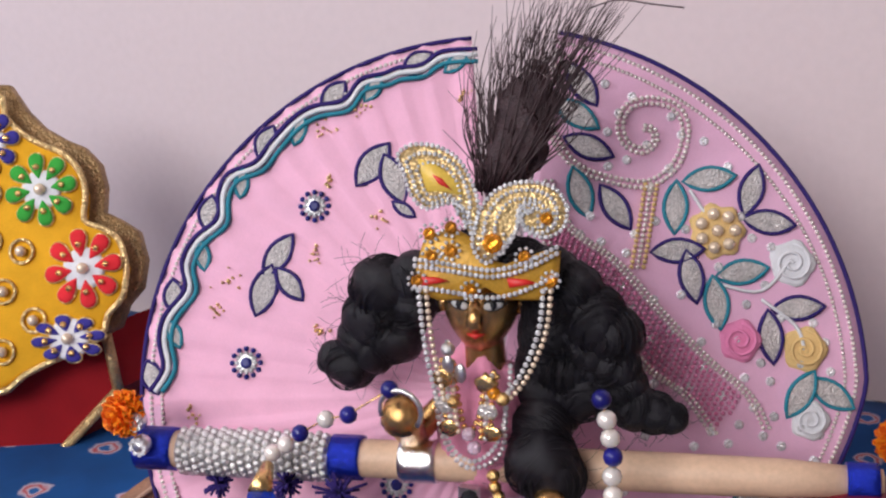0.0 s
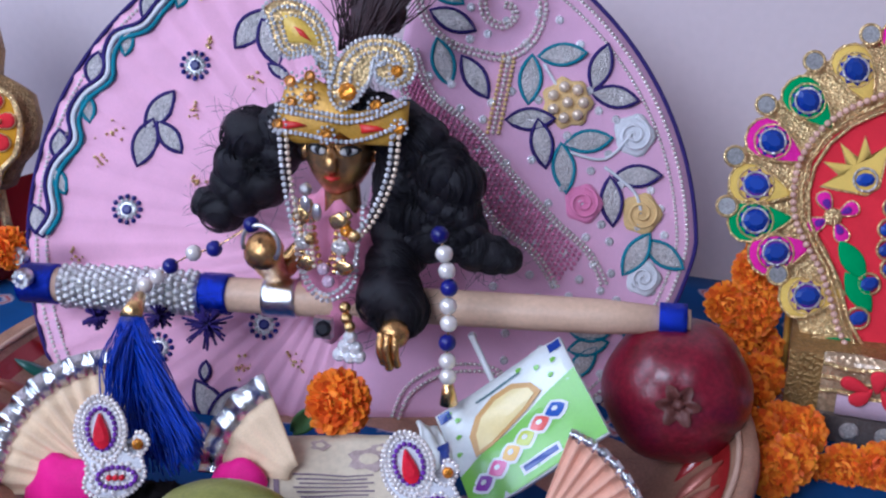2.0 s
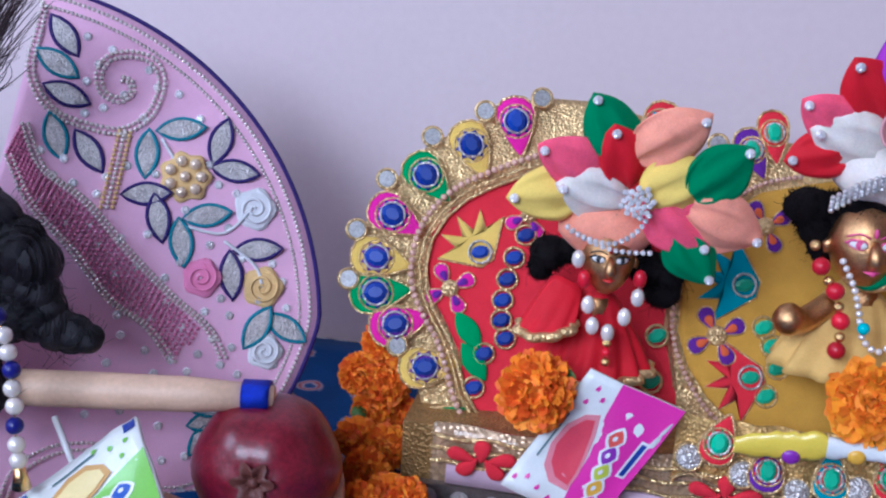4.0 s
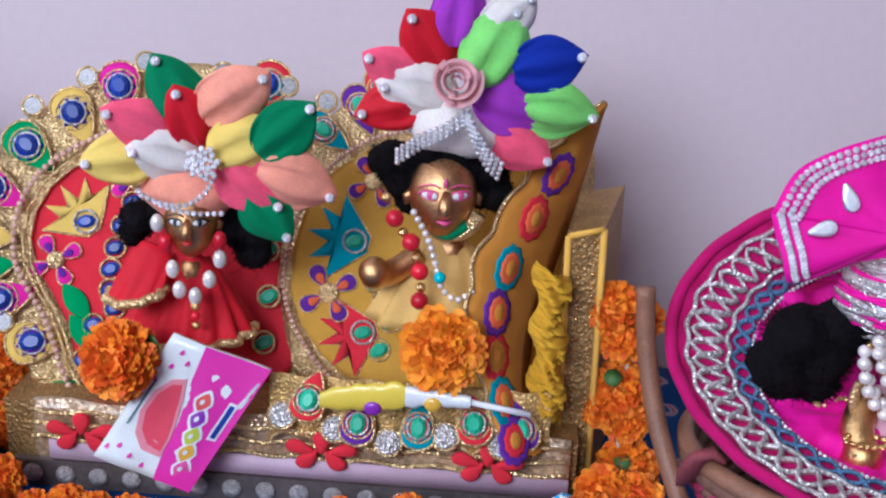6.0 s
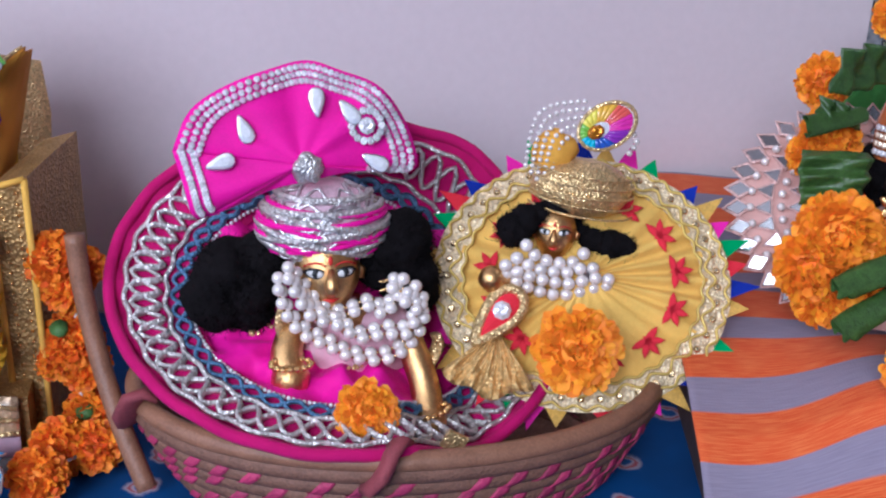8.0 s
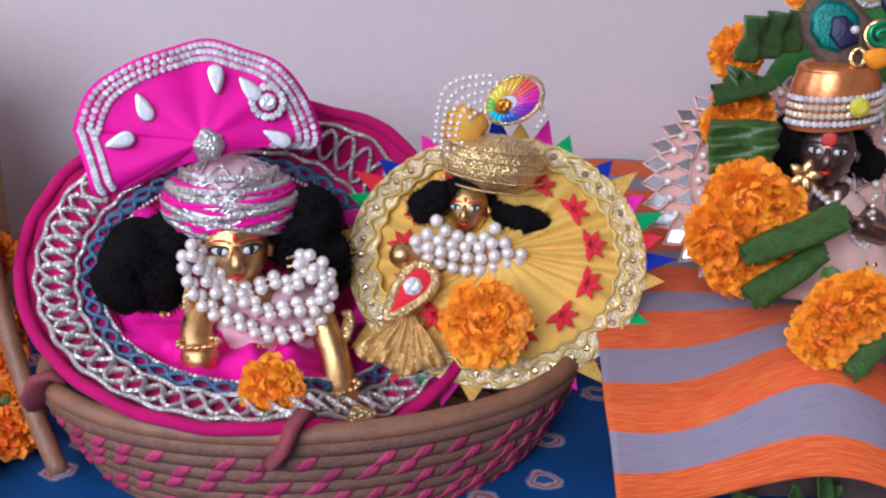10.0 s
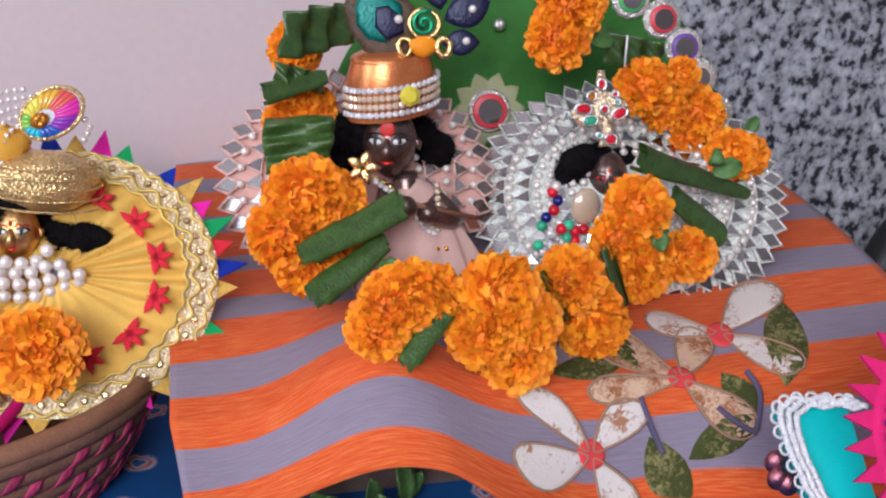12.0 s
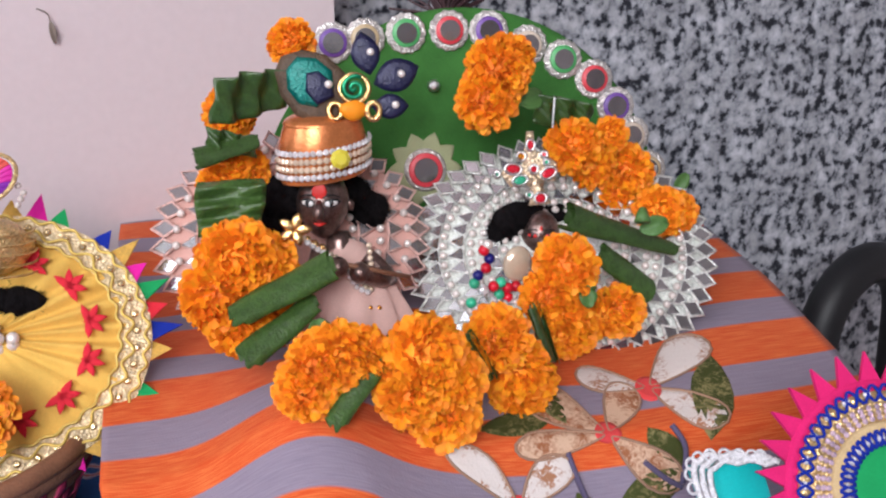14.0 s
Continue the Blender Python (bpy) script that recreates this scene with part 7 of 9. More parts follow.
garland("orange marigold garland hanging between throne and basket", [(p, r) for p, r in zip([(0.5647, 0.7520, 0.1264), (0.5716, 0.7520, 0.1088), (0.5825, 0.7520, 0.1199), (0.5722, 0.7520, 0.0661), (0.5793, 0.7520, 0.0468), (0.5629, 0.7520, 0.0546)] + [(0.5825, 0.7500, 0.0060), (0.5642, 0.7120, 0.0060), (0.5874, 0.7107, 0.0060), (0.5549, 0.6778, 0.0060)], (0.019, 0.019, 0.015, 0.021, 0.018, 0.017, 0.022, 0.020, 0.018, 0.019))], True, 2, [V(p) + V(0, -0.016, 0) for p in [(0.5651, 0.7520, 0.0860), (0.5768, 0.7520, 0.0221)]])
garland("orange marigold garland lying in front of throne", [(p, r) for p, r in zip([(0.2671, 0.6550, -0.0092), (0.2855, 0.6550, -0.0123), (0.3728, 0.6550, -0.0024), (0.3931, 0.6550, 0.0031), (0.4113, 0.6550, 0.0001), (0.4370, 0.6550, 0.0093), (0.4516, 0.6550, 0.0027), (0.4807, 0.6550, 0.0067), (0.5025, 0.6550, 0.0052)], (0.017,) * 9)], True, 3)
garland("orange marigold garland lying beside pomegranate", [(p, r) for p, r in zip([(0.1716, 0.6600, -0.0220), (0.1897, 0.6600, -0.0115), (0.2100, 0.6600, -0.0059), (0.2311, 0.6600, -0.0092), (0.2534, 0.6600, -0.0088)], (0.016,) * 5)], True, 4)
wr, at = sheet_thing("sweet_wrapper", "crumpled blue and white sweet wrapper on cloth", "sweet wrapper", (0.5142, 0.6600, 0.0286), (0.5392, 0.6600, 0.0363), (0.5125, 0.6400, 0.0098), print_mat("packet_white", (0.80, 0.82, 0.80)), 0.003, 0.014, seed=3)
patch(wr, "printed_panel", at, [(0, 0), (0.5, 0), (1, 0), (0.8, 0.4), (0.3, 0.3), (0, 0.5)], print_mat("packet_sky", (0.03, 0.35, 0.70)), 0.0008)
patch(wr, "printed_panel", at, [(1, 0.5), (1, 1), (0.5, 1), (0.7, 0.7)], print_mat("packet_sky", (0.03, 0.35, 0.70)), 0.0008)



# ---- coiled basket with two dolls ----
basket = thing("coiled_basket", "oval coiled grass basket stitched with pink strands", "basket", (0.79, 0.70, -0.022))
BC, BA, BB = V(0.795, 0.712, 0.0), 0.178, 0.118
grass = mat("coil_grass", (0.20, 0.095, 0.06), 0.65, spread=0.35, scale=70, fine=500, bump=0.6)
strand = mat("pink_strand", (0.42, 0.035, 0.11), 0.6, spread=0.35, scale=90, bump=0.5, rand=0.2)


def hoop(k, z, n=80):
    return [BC + V(BA * k * math.cos(a), BB * k * math.sin(a), z) for a in [2 * math.pi * i / n for i in range(n)]]


NC = 7
for i in range(NC):
    t = i / (NC - 1)
    k = 0.80 + 0.20 * t ** 0.8
    part("coil", Shape().add(*tube(hoop(k, -0.015 + 0.0102 * i), 0.0068, 10, True)), grass, basket)
    if i < NC - 1:
        for j in range(46):
            if (j * 7 + i * 3 + (j // 5) * 2) % 10 < 8:
                a = 2 * math.pi * (j + 0.37 * i) / 46
                if math.sin(a) < 0.35:
                    p = BC + V(BA * k * math.cos(a), BB * k * math.sin(a), -0.015 + 0.0102 * i)
                    d = V(math.cos(a) / BA, math.sin(a) / BB, 0).normalized()
                    tan = Z.cross(d)

                    def band(u, v, p=p, d=d, tan=tan):
                        q = -1.35 + 2.7 * v
                        return p + d * 0.0076 * math.cos(q) + Z * 0.0076 * math.sin(q) + tan * (0.0062 * q + (u - 0.5) * 0.0095 * (1 - 0.25 * abs(q)))
                    part("pink_stitch", Shape().add(*slab(band, 3, 6, d * -0.0012)), strand, basket)
part("basket_floor", Shape().add(*grid(lambda u, v: BC + V(BA * 0.80 * v * math.cos(6.2832 * u), BB * 0.80 * v * math.sin(6.2832 * u), -0.017), 60, 4, True)), grass, basket)
part("cane_rim", Shape().add(*tube(hoop(1.01, 0.055), 0.0052, 10, True, 1.25)), cane, basket)
for a in (-1.72, -2.85):
    p = BC + V(BA * 1.01 * math.cos(a), BB * 1.01 * math.sin(a), 0.053)
    d = V(math.cos(a) / BA, math.sin(a) / BB, 0).normalized()
    tan = Z.cross(d)
    pts = [p + tan * 0.012 * s + d * 0.0088 * math.cos(q) + Z * 0.0135 * math.sin(q) for q, s in ((-1.6, -1), (-0.8, -0.5), (0, 0), (0.8, 0.3), (1.6, 0.6), (2.4, 1))]
    part("cloth_tie", Shape().add(*tube(pts, lambda t: 0.007 + 0.006 * math.sin(3.1 * t), 8, False, 0.4)), mat("maroon_cloth", (0.26, 0.05, 0.06), 0.8, spread=0.3), basket, "faded pink cloth tie")
hd = [V(p) for p in ((0.5812, 0.7350, 0.1499), (0.5846, 0.7300, 0.1117), (0.5945, 0.7150, 0.0655), (0.6087, 0.6900, 0.0283), (0.6234, 0.6720, -0.0048))]
part("handle", Shape().add(*tube(smooth_path(hd, 5), 0.0066, 10)), cane, basket, "bent cane handle")

# magenta round dress spread in the basket
PCf = plane((0.7350, 0.6000, 0.0680), (0.050, -0.600, 0.800))
CC, CRX, CRY = (0.028, 0.112), 0.155, 0.124


def onC(a, k, z=0.0):
    x, y = CC[0] + CRX * k * math.cos(a), CC[1] + CRY * k * math.sin(a)
    sink = max(0.0, min(1.0, (x - 0.045) / 0.06)) * max(0.0, min(1.0, (0.205 - y) / 0.05))
    back = max(0.0, (CC[0] - x) / CRX) ** 2
    return PCf @ V(x, y, z - 0.050 * sink) + V(0, 0.052, -0.024) * back


md = thing("magenta_dress", "magenta velvet round dress with silver lace spread in basket", "dress", PCf @ V(CC[0], -0.01, 0))


def bowl(k):
    return -0.062 * max(0.0, 1 - k) ** 0.75


part("velvet", Shape().add(*grid(lambda u, v: onC(6.2832 * u, 0.62 + 0.38 * v, bowl(0.62 + 0.38 * v) + 0.0025 * v * math.sin(6.2832 * 21 * u)), 168, 10, True)), magenta_velvet, md)
part("velvet_hem", Shape().add(*tube([onC(6.2832 * i / 160, 1.0, 0.0012 * math.sin(i * 0.82)) for i in range(160)], 0.0042, 8, True)), magenta_velvet, md)
part("satin_lap", Shape().add(*grid(lambda u, v: onC(6.2832 * u, 0.66 * v, bowl(0.66 * v) + 0.011 * noise.noise(V(7 * math.cos(6.2832 * u) * v, 7 * math.sin(6.2832 * u) * v, 3)) + 0.003 * math.sin(14 * 6.2832 * u) * v), 140, 14, True)), hot_pink, md, "crumpled hot pink satin")
N = 30
for ph, sgn in ((0.0, 1), (math.pi, 1)):
    pts = []
    for i in range(N * 8):
        a = 2 * math.pi * i / (N * 8)
        k = 0.845 + 0.065 * math.sin(a * N / 2 * 2 + ph)
        pts.append(onC(a, k, bowl(k) + 0.004 + 0.001 * math.cos(a * N + ph)))
    part("lace_braid", Shape().add(*tube(pts, 0.0033, 6, True, 0.5)), silver_lace, md, "silver sequin lace")
for k, m, r in ((0.93, silver_lace, 0.0018), (0.755, silver_lace, 0.0018)):
    part("lace_edge", Shape().add(*tube([onC(2 * math.pi * i / 200, k + 0.008 * math.sin(i * 0.95), bowl(k) + 0.004) for i in range(200)], r, 5, True)), m, md)
blue_lace = mat("steel_blue_lace", (0.10, 0.20, 0.34), 0.45, 0.4, glitter=700, spread=0.4)
for ph in (0.0, math.pi):
    part("blue_braid", Shape().add(*tube([onC(2 * math.pi * i / 320, 0.70 + 0.030 * math.sin(i * 0.45 + ph), bowl(0.7) + 0.004) for i in range(320)], 0.0024, 6, True, 0.6)), blue_lace, md)
part("fine_beading", bead_line([onC(2 * math.pi * i / 200, 0.655, bowl(0.655) + 0.004) for i in range(200)], 0.0016, None, True), crystal, md)
rnd = random.Random(4)
for k in range(13):
    a, r = rnd.uniform(3.4, 6.2), rnd.uniform(0.2, 0.55)
    s = Shape()
    for j in range(7):
        s.add(*ball(onC(a, r, bowl(r) + 0.005) + V(rnd.gauss(0, 0.003), rnd.gauss(0, 0.002), 0), 0.0014, 6, 4))
    part("gold_sprig", s, gold_lace, md)

gold_paint = [foil("polished_gold_idol", (0.70, 0.42, 0.17), rough=0.33, spread=0.3), white_paint, black_paint, red_paint, red_paint]
idol("brass_idol", "polished brass crawling idol with painted eyes in basket", (0.7410, 0.7000, 0.1340), 0.0262, 4, -10, gold_paint, [
    ([(0.7538, 0.7000, 0.1096), (0.7599, 0.7100, 0.0803), (0.7678, 0.7400, 0.0616)], (0.014, 0.026)),
    ([(0.7245, 0.7000, 0.1028), (0.7147, 0.6850, 0.0860), (0.7166, 0.6720, 0.0714)], (0.0095, 0.0115)),
    ([(0.7937, 0.6900, 0.0921), (0.8038, 0.6720, 0.0634), (0.8049, 0.6550, 0.0443)], (0.0095, 0.0110)),
])
ban = thing("gold_bangle_set", "gold beaded bangle on idol wrist", "bangle", (0.8011, 0.6550, 0.0499), "bangles")
string_of([V((0.8036, 0.6520, 0.0542)) + V(0.013 * math.cos(a), 0.008 * math.sin(a), 0.003 * math.cos(a)) for a in [i * 0.35 for i in range(18)]], 0.0022, gold, ban, "gold_bead", None, True)
ban = thing("gold_bangle_set", "gold beaded bangle on idol wrist", "bangle", (0.7161, 0.6680, 0.0803), "bangles")
string_of([V((0.7168, 0.6680, 0.0822)) + V(0.013 * math.cos(a), 0.008 * math.sin(a), 0.002) for a in [i * 0.35 for i in range(18)]], 0.0022, gold, ban, "gold_bead", None, True)
blouse = thing("doll_blouse", "pale pink net blouse with gold edging on idol", "clothing", (0.7588, 0.6950, 0.0708))
part("net", Shape().add(*ball((0.7595, 0.7050, 0.0826), (0.042, 0.020, 0.030), 26, 16, None, 0.25, 70)), pale_pink, blouse)
part("gold_edging", Shape().add(*tube(smooth_path([V(p) for p in [(0.7137, 0.6880, 0.1144), (0.7116, 0.6880, 0.1027), (0.7166, 0.6880, 0.0885), (0.7236, 0.6880, 0.0761)]], 4), 0.006, 7, False, 0.5)), gold_lace, blouse)
part("gold_edging", Shape().add(*tube(smooth_path([V(p) for p in [(0.7950, 0.6830, 0.0666), (0.8062, 0.6830, 0.0701), (0.8134, 0.6830, 0.0862), (0.8114, 0.6830, 0.0944)]], 4), 0.005, 7, False, 0.5)), gold_lace, blouse)
wig("black_wig", "thick black wool wig in two bunches", hair_cap((0.7410, 0.7050, 0.1340), 0.0262) + [(p, r) for p, r in (((0.6774, 0.7150, 0.1290), 0.023), ((0.6700, 0.7150, 0.1110), 0.022), ((0.6916, 0.7150, 0.1213), 0.024), ((0.7030, 0.7150, 0.1390), 0.020), ((0.6730, 0.7150, 0.0990), 0.015), ((0.6920, 0.7150, 0.1040), 0.018), ((0.7881, 0.7150, 0.1467), 0.022), ((0.7980, 0.7150, 0.1210), 0.022), ((0.7953, 0.7150, 0.1520), 0.018), ((0.8030, 0.7150, 0.1080), 0.015), ((0.7808, 0.7150, 0.1300), 0.018))], wool, 7, 7)

turban = thing("wrapped_turban", "pink and silver wrapped turban with a pleated fan crest", "turban", (0.7399, 0.7050, 0.1437))
tc = V((0.7399, 0.7150, 0.1626))
part("wrap", Shape().add(*ball(tc, (0.0415, 0.030, 0.0300), 30, 18, None, 0.05, 90)), cloth("silver_pink_net", (0.62, 0.42, 0.48), spread=0.35, scale=150), turban)
rnd = random.Random(3)
for k in range(13):
    tilt, ph = (-0.55 + 0.09 * k) if k < 7 else (0.35 - 0.07 * (k - 7)), 0
    off = -0.022 + 0.0072 * (k % 7)
    pts = []
    for i in range(25):
        a = math.pi * (1.0 + i / 24)
        zz = max(-0.94, min(0.94, off / 0.030 + tilt * math.cos(a)))
        c = math.sqrt(1 - zz * zz)
        pts.append(tc + V(0.0425 * c * math.cos(a), 0.031 * c * math.sin(a), 0.0305 * zz))
    part("wrap_cord", Shape().add(*tube(pts, 0.0020 if k % 2 else 0.0026, 6)), hot_pink if k % 2 else silver_lace, turban)
for k in range(16):
    off, tilt = rnd.uniform(-0.024, 0.024), rnd.uniform(-0.8, 0.8)
    pts = []
    for i in range(19):
        a = math.pi * (1.05 + 0.9 * i / 18)
        zz = max(-0.94, min(0.94, off / 0.030 + tilt * math.cos(a) + 0.10 * math.sin(9 * a + k)))
        c = math.sqrt(1 - zz * zz)
        pts.append(tc + V(0.043 * c * math.cos(a), 0.0315 * c * math.sin(a), 0.031 * zz))
    part("silver_lace_cord", Shape().add(*tube(pts, 0.0010, 5)), silver, turban)
PF = plane((0.7265, 0.7000, 0.2024), (0.05, -0.95, 0.30))
KF = 0.000362


def pf(x, y):
    return ((x - 450) * KF, (300 - y) * KF)


fan_o = [pf(*q) for q in ((232, 260), (262, 195), (320, 155), (400, 125), (462, 110), (520, 128), (575, 150), (615, 190), (640, 235), (652, 300), (600, 302), (530, 305), (460, 318), (400, 330), (340, 355), (290, 372), (262, 372), (248, 320), (232, 260))]
cf = pf(445, 290)
fan_o = [(q.x, q.y) for q in smooth_path([V(x, y, 0) for x, y in fan_o], 5)]


def crest(u, v):
    i = u * (len(fan_o) - 1)
    a, b = fan_o[int(i)], fan_o[min(int(i) + 1, len(fan_o) - 1)]
    t = i % 1
    x, y = a[0] + (b[0] - a[0]) * t, a[1] + (b[1] - a[1]) * t
    return PF @ V(cf[0] + (x - cf[0]) * v, cf[1] + (y - cf[1]) * v, 0.012 * (1 - v) + 0.004 * v * math.sin(6.2832 * 3.5 * u) + 0.002 * math.sin(6.2832 * 9 * u) * v)


part("fan_crest", Shape().add(*slab(lambda u, v: crest(u, 0.02 + 0.98 * v), 102, 12, PF.to_3x3() @ V(0, 0, -0.002))), hot_pink, turban, "hot pink satin fan")
for k, v0 in enumerate((0.80, 0.87, 0.94)):
    for i in range(58):
        u = 0.0 + 0.57 * (i + 0.5 * (k % 2)) / 58
        c = crest(u, v0) + (PF.to_3x3() @ V(0, 0, 0.0014))
        bead("crystal", c, 0.0022, pink_crystal if (i + k) % 3 == 0 else crystal, turban)
for k, v0 in enumerate((0.84, 0.93)):
    for i in range(16):
        u = 0.885 + 0.115 * i / 15
        stone("crystal", crest(u, v0) + (PF.to_3x3() @ V(0, 0, 0.0012)), 0.0024, crystal, turban, PF.to_3x3() @ V(0, 0, 1))
for q, ang in (((352, 228), -1.2), ((310, 283), 0.3), ((475, 185), 1.6), ((530, 202), -0.9), ((572, 288), -0.5)):
    o = drop(pf(*q), ang, 0.017, 0.012)
    v, f = pad(o, 0.004, 0.4, 0.009)
    ds = part("drop_stone", Shape().add([PF @ V(p) for p in v], f), clear_stone, turban, "", False)
    part("silver_setting", Shape().add(*tube([PF @ V(p[0], p[1], 0.010) for p in o], 0.0011, 5, True)), silver, ds)
for k in range(14):
    a = k * 0.449
    p = pf(560, 226)
    stone("crystal", PF @ V(p[0] + 0.0095 * math.cos(a), p[1] + 0.0095 * math.sin(a), 0.009), 0.0026, crystal, turban, PF.to_3x3() @ V(0, 0, 1))
stone("crystal", PF @ V(*pf(560, 226), 0.009), 0.0055, crystal, turban, PF.to_3x3() @ V(0, 0, 1))
part("knot", Shape().add(*ball(PF @ V(*pf(455, 295), 0.010), (0.010, 0.006, 0.010), 14, 10, None, 0.4, 200)), silver_lace, turban, "gathered silver knot")

nk = thing("pearl_necklace", "three-row white pearl necklace on crawling idol", "necklace", (0.7575, 0.6750, 0.0887), "doll necklaces")
for row, y0 in (([(0.7098, 0.6760, 0.1324), (0.7143, 0.6760, 0.1158), (0.7238, 0.6760, 0.1017), (0.7396, 0.6760, 0.0923), (0.7557, 0.6760, 0.0835), (0.7739, 0.6760, 0.0801), (0.7903, 0.6760, 0.0866), (0.8021, 0.6760, 0.1061), (0.7990, 0.6760, 0.1220), (0.7880, 0.6760, 0.1310)], 0), ([(0.7159, 0.6720, 0.1414), (0.7224, 0.6720, 0.1267), (0.7309, 0.6720, 0.1141), (0.7467, 0.6720, 0.1083), (0.7609, 0.6720, 0.0987), (0.7770, 0.6720, 0.1011), (0.7915, 0.6720, 0.1004), (0.7967, 0.6720, 0.1179), (0.7859, 0.6720, 0.1242)], 0), ([(0.7211, 0.6780, 0.1357), (0.7313, 0.6780, 0.1219), (0.7435, 0.6780, 0.1117), (0.7578, 0.6780, 0.1150), (0.7685, 0.6780, 0.1184), (0.7776, 0.6780, 0.1122), (0.7865, 0.6780, 0.1294), (0.7739, 0.6780, 0.1291)], 0)):
    for dy, dz in ((0.0, 0.0), (0.003, 0.0085)):
        P = smooth_path([V(p) + V(0, dy, dz * (0.4 + 8 * abs(p[0] - 0.758))) for p in row], 8)
        string_of(P, 0.0043, pearl, nk, "pearl", 0.0096, False, gold)
marigold(V((0.7602, 0.6280, 0.0698)), 0.0205, (0.05, -0.9, 0.45), "orange marigold lying on magenta satin", False, 0.6, 0.2, 9)
solo("gold_tag", Shape().add(*box((0.8146, 0.6180, 0.0515), (0.014, 0.003, 0.012), Matrix.Rotation(0.5, 4, "Y"))), gold_lace, "small gold lace tag on basket rim", "lace tag", smooth=False)

# ---- yellow dress doll ----
PE = plane((0.9000, 0.7350, 0.1300), (-0.150, -0.800, 0.580))
EC, ERX, ERY = (0.022, -0.022), 0.103, 0.090


def onE(a, k, z=0.0):
    return PE @ V(EC[0] + ERX * k * math.cos(a), EC[1] + ERY * k * math.sin(a), z)


def dome(k):
    return 0.022 * (1 - k) ** 1.2


yd = thing("yellow_dress", "yellow pleated round dress with gold lace and bright pointed border", "dress", onE(-1.57, 1.0))
part("pleats", Shape().add(*grid(lambda u, v: onE(6.2832 * u, 0.05 + 0.79 * v, dome(0.05 + 0.79 * v) + 0.0034 * (0.25 + v) * (0.6 + 0.5 * math.sin(6.2832 * 2 * u + 1)) * math.sin(6.2832 * 22 * u + 1.6 * math.sin(6.2832 * 3 * u))), 264, 8, True)), cloth("yellow_cotton", (0.86, 0.54, 0.12)), yd)
part("gold_band", Shape().add(*grid(lambda u, v: onE(6.2832 * u, 0.80 + 0.20 * v, dome(0.8 + 0.2 * v) + 0.003 + 0.001 * math.sin(6.2832 * 30 * u)), 160, 3, True)), mat("cream_gold_lace", (0.84, 0.68, 0.42), 0.36, 0.35, glitter=480, spread=0.3), yd, "gold lace border")
for k0, am, fr in ((0.86, 0.03, 27), (0.97, 0.018, 40), (0.80, 0.012, 33)):
    part("gold_braid", Shape().add(*tube([onE(2 * math.pi * i / 320, k0 + am * math.sin(fr * 2 * math.pi * i / 320), dome(k0) + 0.0055) for i in range(320)], 0.0011, 5, True)), mat("yellow_braid", (0.70, 0.50, 0.12), 0.4, 0.4, spread=0.2), yd)
for i in range(44):
    stone("sequin", onE(2 * math.pi * i / 44, 0.905, dome(0.9) + 0.004), 0.0026, mat("gold_sequin", (0.78, 0.62, 0.36), 0.15, 0.9, rand=0.2), yd, PE.to_3x3() @ V(0, 0, 1))
cols = [blue_cloth, redf, greenf, pinkf, mat("striped_gold_cloth", (0.62, 0.36, 0.06), 0.7, spread=0.3, scale=120)]
for i in range(40):
    if i % 8 in (6,):
        continue
    a = 2 * math.pi * i / 40
    da = 0.082
    kk = 1.13 if i % 2 else 1.20
    pts = [onE(a - da, 0.985, 0.0005), onE(a + da, 0.985, 0.0005), onE(a + 0.02, kk, 0.003)]
    n = PE.to_3x3() @ V(0, 0, 0.0016)
    mid = [pts[0].lerp(pts[2], 0.5) + n * 0.6, pts[1].lerp(pts[2], 0.5) + n * 0.6, pts[0].lerp(pts[1], 0.5) + n]
    v = pts + mid + [p - n for p in pts]
    part("border_point", Shape().add(v, [(0, 5, 3), (5, 1, 4), (3, 4, 2), (3, 5, 4), (6, 8, 7), (0, 6, 7, 1), (1, 7, 8, 2), (2, 8, 6, 0)]), cols[i % 5], yd, "", False)
for i in range(13):
    a = 2 * math.pi * (i + 0.3) / 13
    s = Shape()
    for j in range(5):
        o = lens((0, 0), a + 0.9 * (j - 2), 0.017, 0.0056, 4)
        c = (EC[0] + ERX * 0.62 * math.cos(a), EC[1] + ERY * 0.62 * math.sin(a))
        v, f = pad([(c[0] + p[0] + 0.004 * math.cos(a + 0.9 * (j - 2)), c[1] + p[1] + 0.004 * math.sin(a + 0.9 * (j - 2))) for p in o], 0.0015, 0.2, dome(0.62) + 0.0055)
        s.add([PE @ V(q) for q in v], f)
    part("red_motif", s, redf, yd)
idol("brass_idol", "small polished brass idol with yellow dress in basket", (0.8985, 0.7220, 0.1485), 0.0170, -18, -12, gold_paint, [([(0.9048, 0.7250, 0.1308), (0.9043, 0.7300, 0.0905)], (0.008, 0.016)), ([(0.8787, 0.7200, 0.1128), (0.8596, 0.7050, 0.1216), (0.8509, 0.7000, 0.1252)], (0.007, 0.008)), ([(0.9235, 0.7200, 0.1026), (0.9263, 0.7050, 0.0919), (0.9159, 0.7000, 0.0775)], (0.008, 0.009))])
wig("black_wig", "black wool pompom hair bunches on small idol", hair_cap((0.8985, 0.7250, 0.1485), 0.0170) + [(p, r) for p, r in (((0.8690, 0.7220, 0.1515), 0.0125), ((0.8768, 0.7220, 0.1590), 0.011), ((0.9368, 0.7220, 0.1360), 0.0135), ((0.9460, 0.7220, 0.1345), 0.0125), ((0.9260, 0.7220, 0.1400), 0.011))], wool, 9, 7)
bod = thing("doll_blouse", "red and gold blouse on small idol", "clothing", (0.8943, 0.7150, 0.0974))
